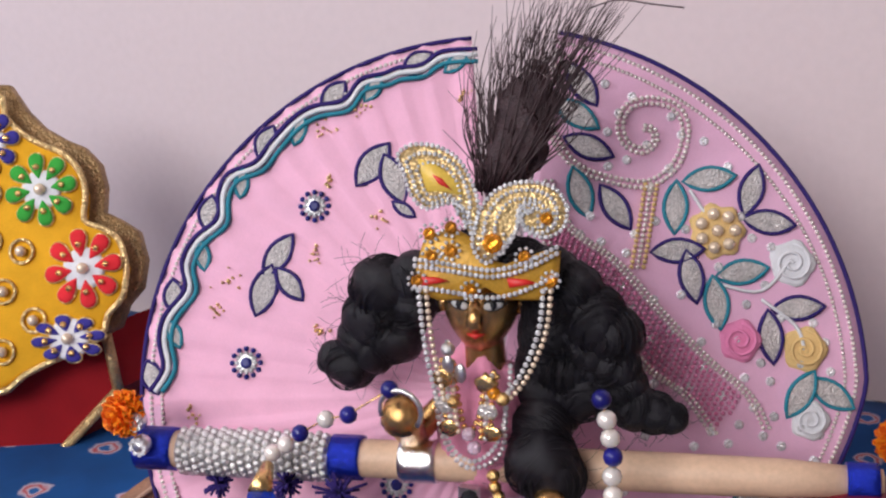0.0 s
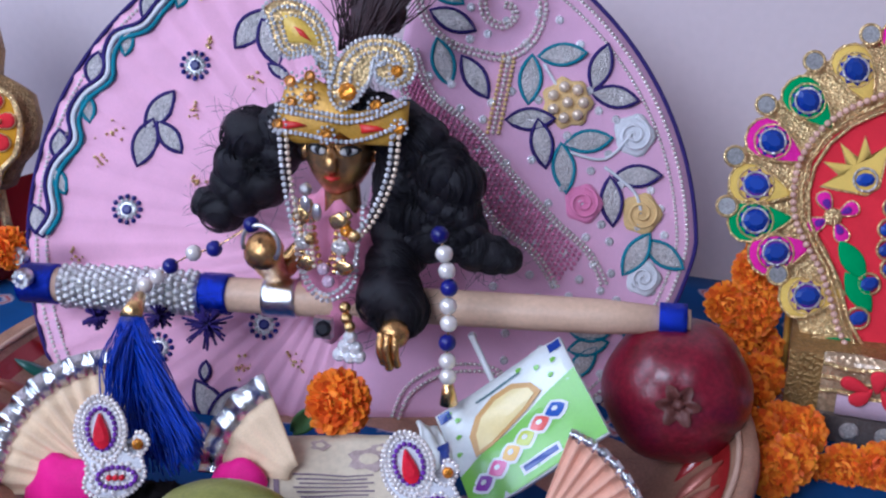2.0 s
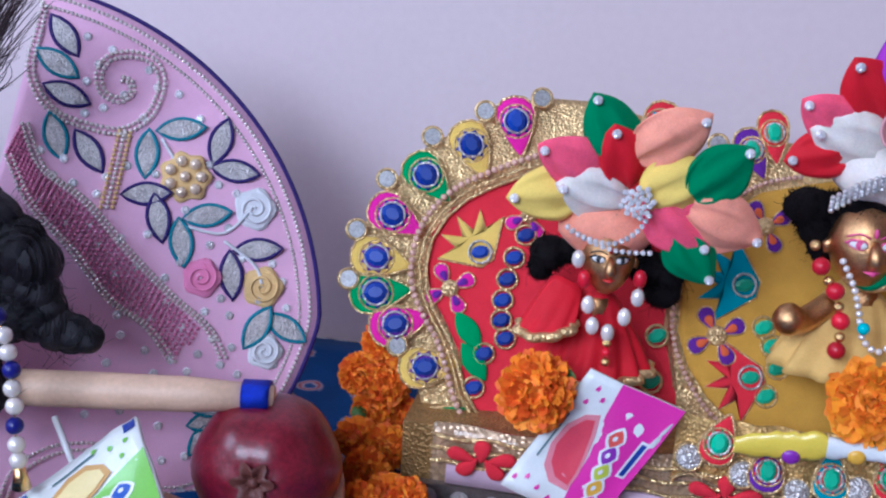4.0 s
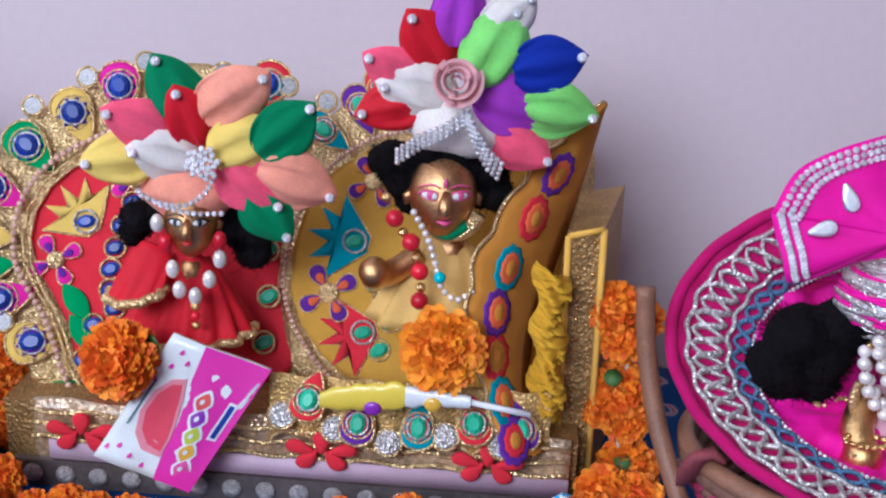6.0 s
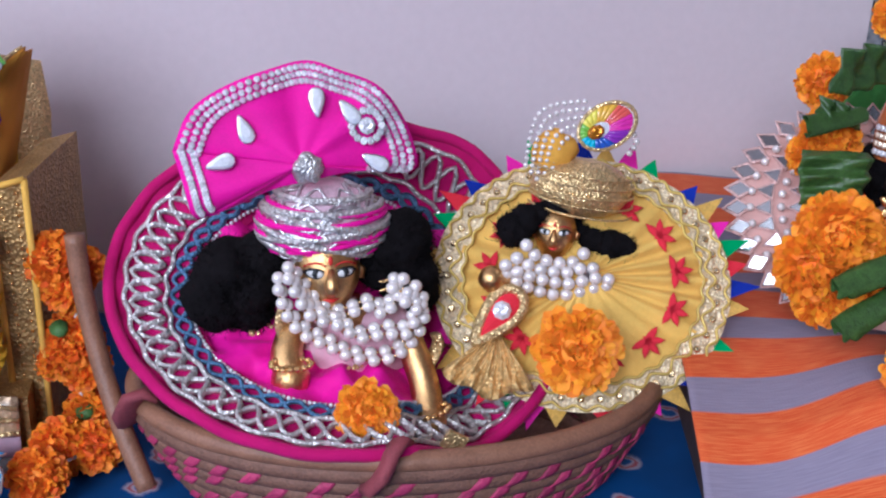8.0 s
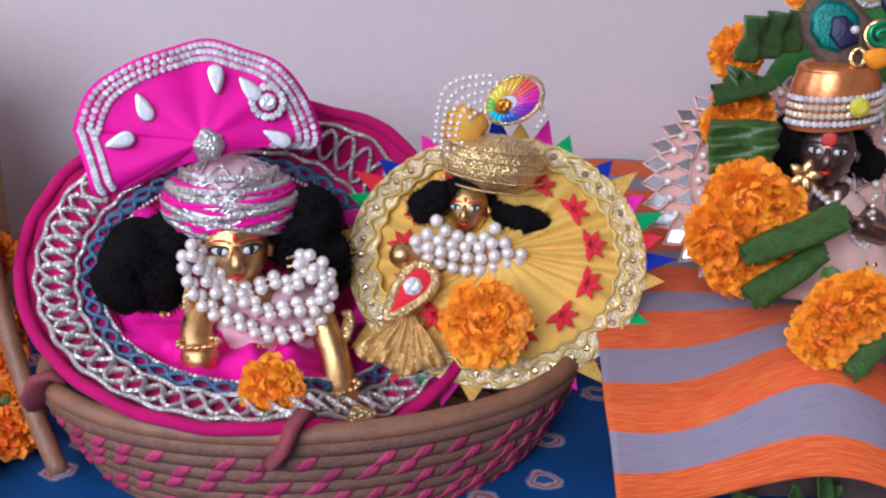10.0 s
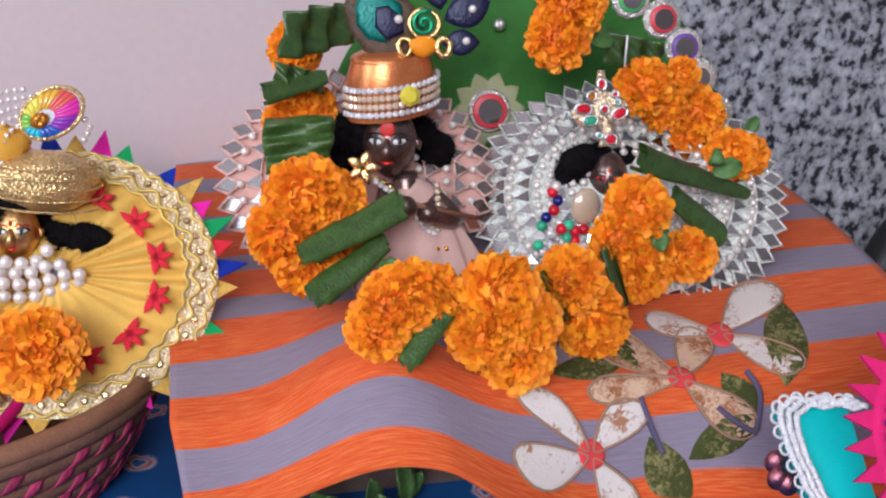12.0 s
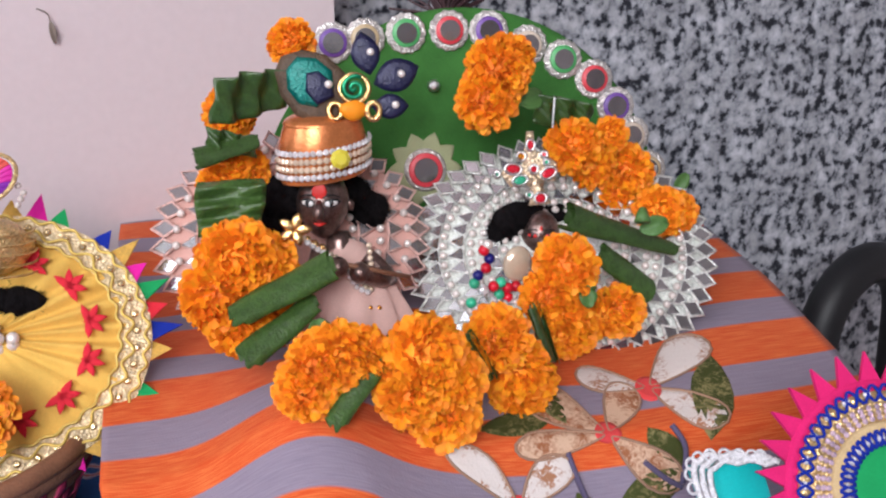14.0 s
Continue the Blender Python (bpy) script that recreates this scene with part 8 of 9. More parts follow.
part("blouse", Shape().add(*ball((0.8922, 0.7220, 0.0923), (0.026, 0.014, 0.020), 20, 14, None, 0.2, 60)), redf, bod)
PS = plane((0.8537, 0.6900, 0.1016), (-0.1, -0.85, 0.5))
v, f = pad(drop((0, 0), 0.85, 0.042, 0.026), 0.005, 0.2)
part("sleeve_panel", Shape().add([PS @ V(q) for q in v], f), redf, bod)
part("sleeve_braid", Shape().add(*tube([PS @ V(p[0], p[1], 0.003) for p in drop((0, 0), 0.85, 0.045, 0.030)], 0.0038, 6, True)), gold_lace, bod)
stone("sleeve_stone", PS @ V(0.003, 0.004, 0.005), 0.0065, crystal, bod, PS.to_3x3() @ V(0, 0, 1))


def frill(u, v):
    a = -2.5 + 1.5 * u
    r = 0.005 + 0.040 * v * (1 + 0.06 * math.sin(14 * u))
    return PS @ V(r * math.cos(a), -0.008 + r * math.sin(a), 0.002 + 0.0045 * v * math.sin(26 * u + 2 * math.sin(4 * v)) + 0.002 * math.sin(61 * u + 7 * v))


s = Shape().add(*slab(frill, 70, 8, PS.to_3x3() @ V(0, 0, -0.0008)))
part("gold_frill", s, mat("gold_tissue", (0.72, 0.46, 0.17), 0.38, 0.4, glitter=420, spread=0.35), bod, "gold tissue frill")
tb = thing("gold_turban", "gold sequined turban with pearl arches and rainbow feather charm", "turban", (0.9114, 0.7200, 0.1652))
gt = V((0.9185, 0.7350, 0.1763))
part("wrap", Shape().add(*ball(gt, (0.036, 0.024, 0.020), 24, 14, Matrix.Rotation(0.12, 4, "Y"), 0.08, 100)), gold_lace, tb)
for k in range(5):
    part("gold_cord", Shape().add(*tube([gt + V(0.037 * math.cos(a), 0.025 * math.sin(a), -0.014 + 0.007 * k - 0.006 * math.cos(a)) for a in [math.pi * (1 + i / 16) for i in range(17)]], 0.0008, 5)), gold_lace, tb)
part("crest", Shape().add(*ball((0.8971, 0.7350, 0.2027), (0.015, 0.008, 0.016), 16, 12, None, 0.3, 150)), cloth("orange_net", (0.82, 0.42, 0.06)), tb, "gathered orange net")
for k in range(5):
    a, b, c = V((0.8769, 0.7300, 0.1947)), V((0.8842, 0.7280, 0.2319)), V((0.9178, 0.7260, 0.2397))
    q = V(0.0042 * k, 0, -0.0050 * k)
    string_of(smooth_path([a + q, b + q, c + q], 6), 0.0018, pearl, tb, "pearl", 0.0046)
PO = plane((0.9283, 0.7220, 0.2234), (-0.1, -0.93, 0.3))
oo = [turn2((0.0205 * math.cos(a), 0.0142 * math.sin(a)), 0.5) for a in [i * 0.2618 for i in range(24)]]
charm = part("feather_charm", Shape().add([PO @ V(q) for q in pad(oo, 0.002, 0.1)[0]], pad(oo, 0.002, 0.1)[1]), white_thread, tb, "oval rainbow feather charm")
rain = [acc[4], acc[2], mat("ink_yellow", (0.82, 0.70, 0.08), 0.4), p_green, mat("ink_sky", (0.03, 0.45, 0.62), 0.4), mat("ink_blue", (0.03, 0.12, 0.55), 0.4), acc[0], p_mag]
cc = turn2((-0.009, 0.0), 0.5)
for i in range(24):
    a, b = oo[i], oo[(i + 1) % 24]
    tri = [(cc[0] + (p[0] - cc[0]) * k, cc[1] + (p[1] - cc[1]) * k) for p, k in ((a, 0.35), (a, 0.92), (b, 0.92), (b, 0.35))]
    v, f = pad(tri, 0.001, 0.05, 0.002)
    part("rainbow_stripe", Shape().add([PO @ V(q) for q in v], f), rain[i // 3], charm)
part("gold_cord", Shape().add(*tube([PO @ V(p[0], p[1], 0.002) for p in oo], 0.0015, 5, True)), gold_lace, charm)
stone("stone", PO @ V(cc[0], cc[1], 0.003), 0.0048, amber_gem, charm, PO.to_3x3() @ V(0, 0, 1), 1.3, 0.5)
for p in [(0.9475, 0.7220, 0.2174), (0.9502, 0.7220, 0.2123), (0.9482, 0.7220, 0.2084), (0.9458, 0.7220, 0.2045)]:
    bead("pearl", p, 0.0022, pearl, charm)
nk = thing("pearl_necklace", "thick cluster necklace of white pearls on small idol", "necklace", (0.8938, 0.7000, 0.1162), "doll necklaces")
for row in ([(0.8614, 0.7000, 0.1296), (0.8710, 0.7000, 0.1212), (0.8861, 0.7000, 0.1145), (0.9018, 0.7000, 0.1118), (0.9193, 0.7000, 0.1153), (0.9349, 0.7000, 0.1188)], [(0.8596, 0.6980, 0.1353), (0.8733, 0.6980, 0.1280), (0.8890, 0.6980, 0.1234), (0.9047, 0.6980, 0.1207), (0.9221, 0.6980, 0.1242), (0.9369, 0.6980, 0.1216)], [(0.8675, 0.7000, 0.1395), (0.8781, 0.7000, 0.1331), (0.8911, 0.7000, 0.1294), (0.9048, 0.7000, 0.1281), (0.9163, 0.7000, 0.1318), (0.9264, 0.7000, 0.1274)], [(0.8742, 0.7030, 0.1474), (0.8808, 0.7030, 0.1399), (0.8934, 0.7030, 0.1347), (0.9071, 0.7030, 0.1342), (0.9163, 0.7030, 0.1428)]):
    string_of(smooth_path([V(p) for p in row], 6), 0.0046, pearl, nk, "pearl", 0.0094)
marigold(V((0.8974, 0.6500, 0.0948)), 0.0295, (-0.1, -0.92, 0.4), "large orange marigold leaning on yellow dress", False, 0.62, 0.9, 9)



# ---- striped cloth over a low box ----
def cloth_at(u, v):
    """The striped cloth: v runs from its back edge over the box and down the front."""
    k = 0.74
    w = min(v / k, 1.0)
    x = (1.05 + 0.53 * u) * (1 - w) + (0.965 + 0.465 * u + 0.30 * max(0.0, u - 0.84)) * w
    y = (1.0 - 0.07 * u) * (1 - w) + (0.600 - 0.100 * u) * w
    z = 0.100 - 0.028 * w
    front = max(0.0, min(1.0, (v - 0.42) / 0.40))
    front = front * front * (3 - 2 * front)
    z += front * (0.034 * math.exp(-((u - 0.26) / 0.12) ** 2) - 0.010 * math.exp(-((u - 0.52) / 0.14) ** 2) - 0.004 + 0.006 * math.sin(9.0 * u + 4))
    z += 0.0015 * math.sin(23 * u + 11 * v) + 0.002 * math.sin(14 * v - 5 * u)
    d = max(0.0, v - k) / (1 - k)
    soft = 0.04 * math.exp(-((v - k) / 0.07) ** 2)
    y += -0.045 * d + 0.012 * math.sin(2 * math.pi * (1.9 * u + 0.1)) * d
    z += -(0.058 + 0.030 * max(0.0, min(1.0, (u - 0.32) / 0.2))) * d ** 1.15 - 0.15 * soft
    return (x, y, max(z, -0.012))


def stripe_mat():
    m = bpy.data.materials.new("striped_cotton")
    m.use_nodes = True
    N, K = m.node_tree.nodes, m.node_tree.links
    b = N["Principled BSDF"]
    b.inputs["Roughness"].default_value, b.inputs["Sheen Weight"].default_value = 0.85, 0.05
    b.inputs["Specular IOR Level"].default_value = 0.2
    uv = N.new("ShaderNodeUVMap")
    sep = N.new("ShaderNodeSeparateXYZ")
    K.new(uv.outputs[0], sep.inputs[0])
    st = N.new("ShaderNodeTexNoise")
    mp = N.new("ShaderNodeMapping")
    mp.inputs["Scale"].default_value = (9, 330, 1)
    K.new(uv.outputs[0], mp.inputs["Vector"])
    K.new(mp.outputs[0], st.inputs["Vector"])
    st.inputs["Scale"].default_value, st.inputs["Detail"].default_value = 3.0, 4
    mul = N.new("ShaderNodeMath")
    mul.operation = "MULTIPLY_ADD"
    mul.inputs[1].default_value, mul.inputs[2].default_value = 1 / 0.075, 0.36
    K.new(sep.outputs[1], mul.inputs[0])
    fr = N.new("ShaderNodeMath")
    fr.operation = "FRACT"
    K.new(mul.outputs[0], fr.inputs[0])
    rp = N.new("ShaderNodeValToRGB")
    e = rp.color_ramp.elements
    e[0].position, e[0].color = 0.0, (0, 0, 0, 1)
    e[1].position, e[1].color = 0.995, (0, 0, 0, 1)
    for pos, c in ((0.015, 1), (0.40, 1), (0.425, 0)):
        x = e.new(pos)
        x.color = (c, c, c, 1)
    K.new(fr.outputs[0], rp.inputs["Fac"])
    orange = N.new("ShaderNodeValToRGB")
    e = orange.color_ramp.elements
    e[0].position, e[0].color = 0.42, (0.64, 0.085, 0.018, 1)
    e[1].position, e[1].color = 0.70, (0.78, 0.20, 0.055, 1)
    K.new(st.outputs["Fac"], orange.inputs["Fac"])
    grey = N.new("ShaderNodeValToRGB")
    e = grey.color_ramp.elements
    e[0].position, e[0].color = 0.3, (0.235, 0.195, 0.255, 1)
    e[1].position, e[1].color = 0.7, (0.30, 0.25, 0.315, 1)
    K.new(st.outputs["Fac"], grey.inputs["Fac"])
    mx = N.new("ShaderNodeMixRGB")
    K.new(rp.outputs[0], mx.inputs[0])
    K.new(orange.outputs[0], mx.inputs[1])
    K.new(grey.outputs[0], mx.inputs[2])
    K.new(mx.outputs[0], b.inputs["Base Color"])
    fine = N.new("ShaderNodeTexNoise")
    fine.inputs["Scale"].default_value = 420
    bp = N.new("ShaderNodeBump")
    bp.inputs["Strength"].default_value, bp.inputs["Distance"].default_value = 0.35, 0.001
    K.new(uv.outputs[0], fine.inputs["Vector"])
    K.new(fine.outputs["Fac"], bp.inputs["Height"])
    K.new(bp.outputs[0], b.inputs["Normal"])
    return m


striped = thing("striped_tablecloth", "orange and grey striped cotton cloth with flower patches over box", "tablecloth", (1.25, 0.6, -0.02))
NU, NV = 90, 80
s = Shape().add(*slab(lambda u, v: cloth_at(u, v), NU, NV, (0, 0.0015, -0.0015)))
me = s.mesh("cloth", stripe_mat())
lay = me.uv_layers.new(name="UVMap")
cnt = (NU + 1) * (NV + 1)
for li, vi in enumerate([l.vertex_index for l in me.loops]):
    k = vi % cnt
    v0 = (k // (NU + 1)) / NV
    lay.data[li].uv = ((k % (NU + 1)) / NU, 0.54 * v0 if v0 < 0.74 else 0.3996 + 0.30 * (v0 - 0.74))
put("cloth", me, striped)
boxm = mat("dark_box_wood", (0.10, 0.06, 0.05), 0.7, spread=0.3)
s = Shape()
q = [(1.07, 0.985), (1.56, 0.92), (1.415, 0.53), (0.99, 0.62)]
s.add([(x, y, z) for z in (-0.022, 0.040) for x, y in q], [(0, 1, 2, 3), (7, 6, 5, 4), (0, 4, 5, 1), (1, 5, 6, 2), (2, 6, 7, 3), (3, 7, 4, 0)])
solo("low_box", s, boxm, "low dark wooden box under striped cloth", "box", smooth=False)


def cloth_h(u, v, h):
    e = 0.004
    p = V(cloth_at(u, v))
    a, b = V(cloth_at(u + e, v)) - p, V(cloth_at(u, v + e)) - p
    return p + b.cross(a).normalized() * h


def cloth_patch(name, outline, material, h, parent, label=""):
    n = len(outline)
    c = (sum(p[0] for p in outline) / n, sum(p[1] for p in outline) / n)
    v, f = [], []
    for k in (0.3, 0.65, 0.93):
        v += [cloth_h(c[0] + (p[0] - c[0]) * k, c[1] + (p[1] - c[1]) * k, h) for p in outline]
    v += [cloth_h(p[0], p[1], 0.0002) for p in outline] + [cloth_h(*c, h)]
    for k in range(3):
        f += [(k * n + (i + 1) % n, k * n + i, (k + 1) * n + i, (k + 1) * n + (i + 1) % n) for i in range(n)]
    f += [(i, (i + 1) % n, 4 * n) for i in range(n)]
    return part(name, Shape().add(v, f), material, parent, label)


def veined_mat(name, ground, vein, lo, hi):
    """Printed cotton: a pale ground broken by fine darker veining in patches."""
    m = bpy.data.materials.new(name)
    m.use_nodes = True
    N, K = m.node_tree.nodes, m.node_tree.links
    b = N["Principled BSDF"]
    b.inputs["Roughness"].default_value, b.inputs["Specular IOR Level"].default_value = 0.85, 0.2
    tc = N.new("ShaderNodeTexCoord")
    fine, broad = N.new("ShaderNodeTexNoise"), N.new("ShaderNodeTexNoise")
    fine.inputs["Scale"].default_value, fine.inputs["Detail"].default_value, fine.inputs["Distortion"].default_value = 260, 3, 1.2
    broad.inputs["Scale"].default_value = 45
    mul = N.new("ShaderNodeMath")
    mul.operation = "MULTIPLY"
    for k, n in enumerate((fine, broad)):
        K.new(tc.outputs["Object"], n.inputs["Vector"])
        K.new(n.outputs["Fac"], mul.inputs[k])
    rp = N.new("ShaderNodeValToRGB")
    e = rp.color_ramp.elements
    e[0].position, e[0].color = lo, (*ground, 1)
    e[1].position, e[1].color = hi, (*vein, 1)
    K.new(mul.outputs[0], rp.inputs["Fac"])
    K.new(rp.outputs[0], b.inputs["Base Color"])
    bp = N.new("ShaderNodeBump")
    bp.inputs["Strength"].default_value, bp.inputs["Distance"].default_value = 0.5, 0.001
    K.new(fine.outputs["Fac"], bp.inputs["Height"])
    K.new(bp.outputs[0], b.inputs["Normal"])
    return m


white_patch = veined_mat("veined_white_cloth", (0.76, 0.68, 0.63), (0.42, 0.20, 0.11), 0.26, 0.36)
tan_patch = veined_mat("veined_tan_cloth", (0.66, 0.44, 0.30), (0.34, 0.13, 0.06), 0.20, 0.34)
olive_patch = veined_mat("olive_cloth", (0.06, 0.07, 0.018), (0.28, 0.24, 0.10), 0.24, 0.38)
coral_patch = cloth("coral_red_cloth", (0.72, 0.07, 0.07))
brown_cord = cloth("brown_stitch", (0.40, 0.24, 0.16))
SU, SV = 0.50, 0.42


def petal_on_cloth(c, ang, L, W, material):
    o = []
    for x, y in drop((0, 0), 0, L, W, 20):
        x += L * 0.55
        o.append((c[0] + (x * math.cos(ang) - y * math.sin(ang)) / SU, c[1] - (x * math.sin(ang) + y * math.cos(ang)) / SV))
    ob = cloth_patch("flower_petal", o, material, 0.0010, striped)
    part("stitching", Shape().add(*tube([cloth_h(p[0], p[1], 0.0012) for p in o], 0.0010, 4, True)), brown_cord, ob)


for c, r, m1, petals in (((0.534, 0.877), 0.0105, white_patch, ((2.25, 0.062, 0.040), (0.75, 0.052, 0.040), (3.45, 0.060, 0.046), (5.2, 0.048, 0.038))),
                         ((0.680, 0.740), 0.0100, tan_patch, ((2.5, 0.062, 0.044), (3.3, 0.066, 0.036), (0.9, 0.044, 0.036), (5.3, 0.064, 0.042))),
                         ((0.765, 0.666), 0.0100, white_patch, ((0.6, 0.060, 0.040), (2.8, 0.050, 0.030), (5.6, 0.052, 0.040)))):
    for a, L, W in petals:
        petal_on_cloth(c, a, L, W, m1)
    cloth_patch("flower_centre", [(c[0] + x / SU, c[1] + y / SV) for x, y in circle((0, 0), r, 14)], coral_patch, 0.0018, striped)
for p, a, L, W in zip([(0.553, 0.713), (0.611, 0.676), (0.755, 0.786), (0.721, 0.870), (0.844, 0.701), (0.639, 0.925)], (0.1, 2.0, -1.2, 0.5, 1.25, 1.9), (0.055, 0.04, 0.045, 0.06, 0.075, 0.06), (0.018, 0.018, 0.022, 0.024, 0.024, 0.03)):
    o = [(p[0] + x / SU, p[1] - y / SV) for x, y in lens((0, 0), a, L, W)]
    cloth_patch("leaf_patch", o, olive_patch, 0.0010, striped)
for line in ([(0.616, 0.775), (0.626, 0.847), (0.636, 0.888)], [(0.718, 0.817), (0.742, 0.853), (0.761, 0.869)], [(0.773, 0.740), (0.780, 0.797), (0.762, 0.864)]):
    part("stem_stitch", Shape().add(*tube(smooth_path([cloth_h(*p, 0.001) for p in line], 6), 0.0022, 5)), cloth("slate_cord", (0.12, 0.10, 0.17)), striped)

# ---- green round board with mirrors ----
PD = plane((1.2550, 0.7840, 0.1800), (-0.195, -0.960, 0.170))
board = thing("green_round_board", "moss green velvet round board edged with mirror discs", "decorated board", (1.27, 0.75, 0.1))
GC, GR = (0.036, -0.040), 0.166
o = [(GC[0] + GR * math.cos(a), max(-0.078, GC[1] + GR * math.sin(a))) for a in [2 * math.pi * i / 72 for i in range(72)]]
v, f = pad(o, 0.008, 0.03, -0.008)
part("velvet_face", Shape().add([PD @ V(q) for q in v], f), moss_cloth, board)
ringc = [mat("ring_" + n, c, 0.4, spread=0.15) for n, c in (("gold", (0.55, 0.42, 0.25)), ("green", (0.10, 0.42, 0.14)), ("red", (0.70, 0.06, 0.08)), ("violet", (0.18, 0.08, 0.36)), ("white", (0.62, 0.52, 0.42)))]
for i, p in enumerate([(-0.0644, 0.1017), (-0.0391, 0.1041), (-0.0063, 0.1072), (0.0287, 0.1081), (0.0609, 0.1069), (0.0930, 0.0945), (0.1220, 0.0820), (0.1483, 0.0650), (0.1665, 0.0421), (0.1795, 0.0173), (0.1935, -0.0115), (0.1968, -0.0353)]):
    m = (3, 0, 1, 2, 3, 4, 1, 2, 3, 4, 0, 1)[i]
    e = panel_patch(board, "mirror_disc", PD, circle(p, 0.0160, 28, 0.03, 14), silver_lace, 0.003, 0.0, 0.1)
    panel_patch(e, "coloured_ring", PD, circle(p, 0.0112, 22), ringc[m], 0.002, 0.003, 0.08)
    panel_patch(e, "mirror", PD, circle(p, 0.0082, 20), mirror_glass, 0.001, 0.0052, 0.02)
p = (0.0041, -0.0009)
fl = panel_patch(board, "mirror_flower", PD, circle(p, 0.027, 40, 0.14, 10), cloth("pale_green_net", (0.40, 0.42, 0.24)), 0.002, 0.0, 0.1, "pale net flower with red mirror")
panel_patch(fl, "lace_ring", PD, circle(p, 0.0172, 24), silver_lace, 0.003, 0.002, 0.1)
panel_patch(fl, "coloured_ring", PD, circle(p, 0.0138, 22), ringc[2], 0.002, 0.005, 0.08)
panel_patch(fl, "mirror", PD, circle(p, 0.0098, 20), mirror_glass, 0.001, 0.0072, 0.02)
bead("silver_bead", PD @ V(*(0.0132, 0.0655), 0.006), 0.0052, silver, board)
s = Shape()
rnd = random.Random(6)
for k in range(40):
    a = V((1.2861, 0.8000, 0.2972))
    b = V((1.3051, 0.8300, 0.3162)) + V(rnd.gauss(0, 0.03), 0, rnd.gauss(0, 0.008))
    s.add(*tube(smooth_path([a, a.lerp(b, 0.5) + V(rnd.gauss(0, 0.006), 0, 0), b], 4), 0.0012, 4))
solo("feather_tuft", s, MATS["plume_barbs"], "dark brown feather tuft behind round board", "feather")

# ---- two mirror-work dresses ----
def mirror_dress(label, m, c, rx, ry, base_m, rows, a0, a1, cord):
    e = thing("mirror_dress", label, "dress", m @ V(c[0], c[1] - ry, 0), "mirror-work dresses")

    def on(a, k, z=0.0):
        return m @ V(c[0] + rx * k * math.cos(a), c[1] + ry * k * math.sin(a), z + 0.020 * (1 - k))
    part("cloth", Shape().add(*grid(lambda u, v: on(6.2832 * u, 0.02 + 0.93 * v + 0.03 * v * abs(math.sin(6.2832 * 9 * u)), -0.002), 120, 8, True)), base_m, e)
    n3 = m.to_3x3() @ V(0, 0, 1)
    for k, cnt, kind in rows:
        for i in range(cnt):
            a = a0 + (a1 - a0) * (i + 0.5 * (cnt % 2)) / cnt
            p = on(a, k, 0.001)
            if kind == "pearl":
                bead("pearl", p + n3 * 0.0015, 0.0031, pearl, e)
            else:
                L, W = (0.017, 0.0115) if kind == "big" else (0.0115, 0.010)
                ax = (on(a, k + 0.05) - p).normalized()
                ay = n3.cross(ax)
                fm = Matrix((ax, ay, n3)).transposed().to_4x4()
                fm.translation = p
                o = [(L * 0.5, 0), (0, W * 0.5), (-L * 0.5, 0), (0, -W * 0.5)] if kind != "tri" else [(L * 0.55, 0), (-L * 0.4, W * 0.55), (-L * 0.4, -W * 0.55)]
                v, f = pad(o, 0.0016, 0.08)
                t = part("mirror_tile", Shape().add([fm @ V(q) for q in v], f), mirror_glass, e, "", False)
                part("silver_cord", Shape().add(*tube([fm @ V(x * 1.22, y * 1.22, 0.0006) for x, y in o], 0.0013, 5, True)), cord, t)
    return e


PFm = plane((1.3000, 0.7150, 0.1500), (-0.250, -0.720, 0.650))
mirror_dress("silver net dress with pearls and mirror tiles", PFm, (0.039, -0.030), 0.115, 0.095, mat("silver_net", (0.84, 0.86, 0.80), 0.5, 0.0, spread=0.25, scale=90, glitter=500), ((0.97, 46, "big"), (0.87, 48, "tri"), (0.80, 60, "pearl"), (0.71, 40, "tri"), (0.62, 46, "pearl"), (0.55, 42, "pearl"), (0.48, 28, "tri"), (0.40, 30, "pearl"), (0.33, 26, "pearl")), 0, 2 * math.pi, mat("white_silver_cord", (0.84, 0.84, 0.80), 0.35, 0.35, glitter=520, spread=0.25))
PGm = plane((1.1400, 0.7350, 0.1500), (-0.150, -0.800, 0.550))
mirror_dress("pale peach net dress with mirror tiles and beads", PGm, (-0.006, 0.002), 0.096, 0.079, cloth("peach_net", (0.72, 0.42, 0.36)), ((0.97, 34, "big"), (0.88, 36, "pearl"), (0.78, 30, "tri"), (0.66, 34, "pearl"), (0.54, 22, "tri"), (0.44, 24, "pearl")), 0, 2 * math.pi, mat("peach_cord", (0.80, 0.52, 0.46), 0.5, 0.1, glitter=520, spread=0.25))

dark_idol = mat("blackened_silver", (0.20, 0.135, 0.12), 0.3, 0.85, spread=0.6, scale=110)
idol("dark_idol", "dark silver idol with red brow and white painted eyes", (1.1475, 0.7060, 0.1850), 0.0222, -26, -8, [dark_idol, white_paint, black_paint, red_paint, black_paint], [
    ([(1.1576, 0.7050, 0.1624), (1.1589, 0.7000, 0.1342), (1.1581, 0.6900, 0.0991)], (0.008, 0.020)),
    ([(1.1727, 0.6900, 0.1477), (1.1854, 0.6800, 0.1319), (1.1608, 0.6700, 0.1426)], (0.007, 0.007)),
    ([(1.1396, 0.6900, 0.1564), (1.1298, 0.6750, 0.1417), (1.1440, 0.6680, 0.1497)], (0.007, 0.007))], 4.0)
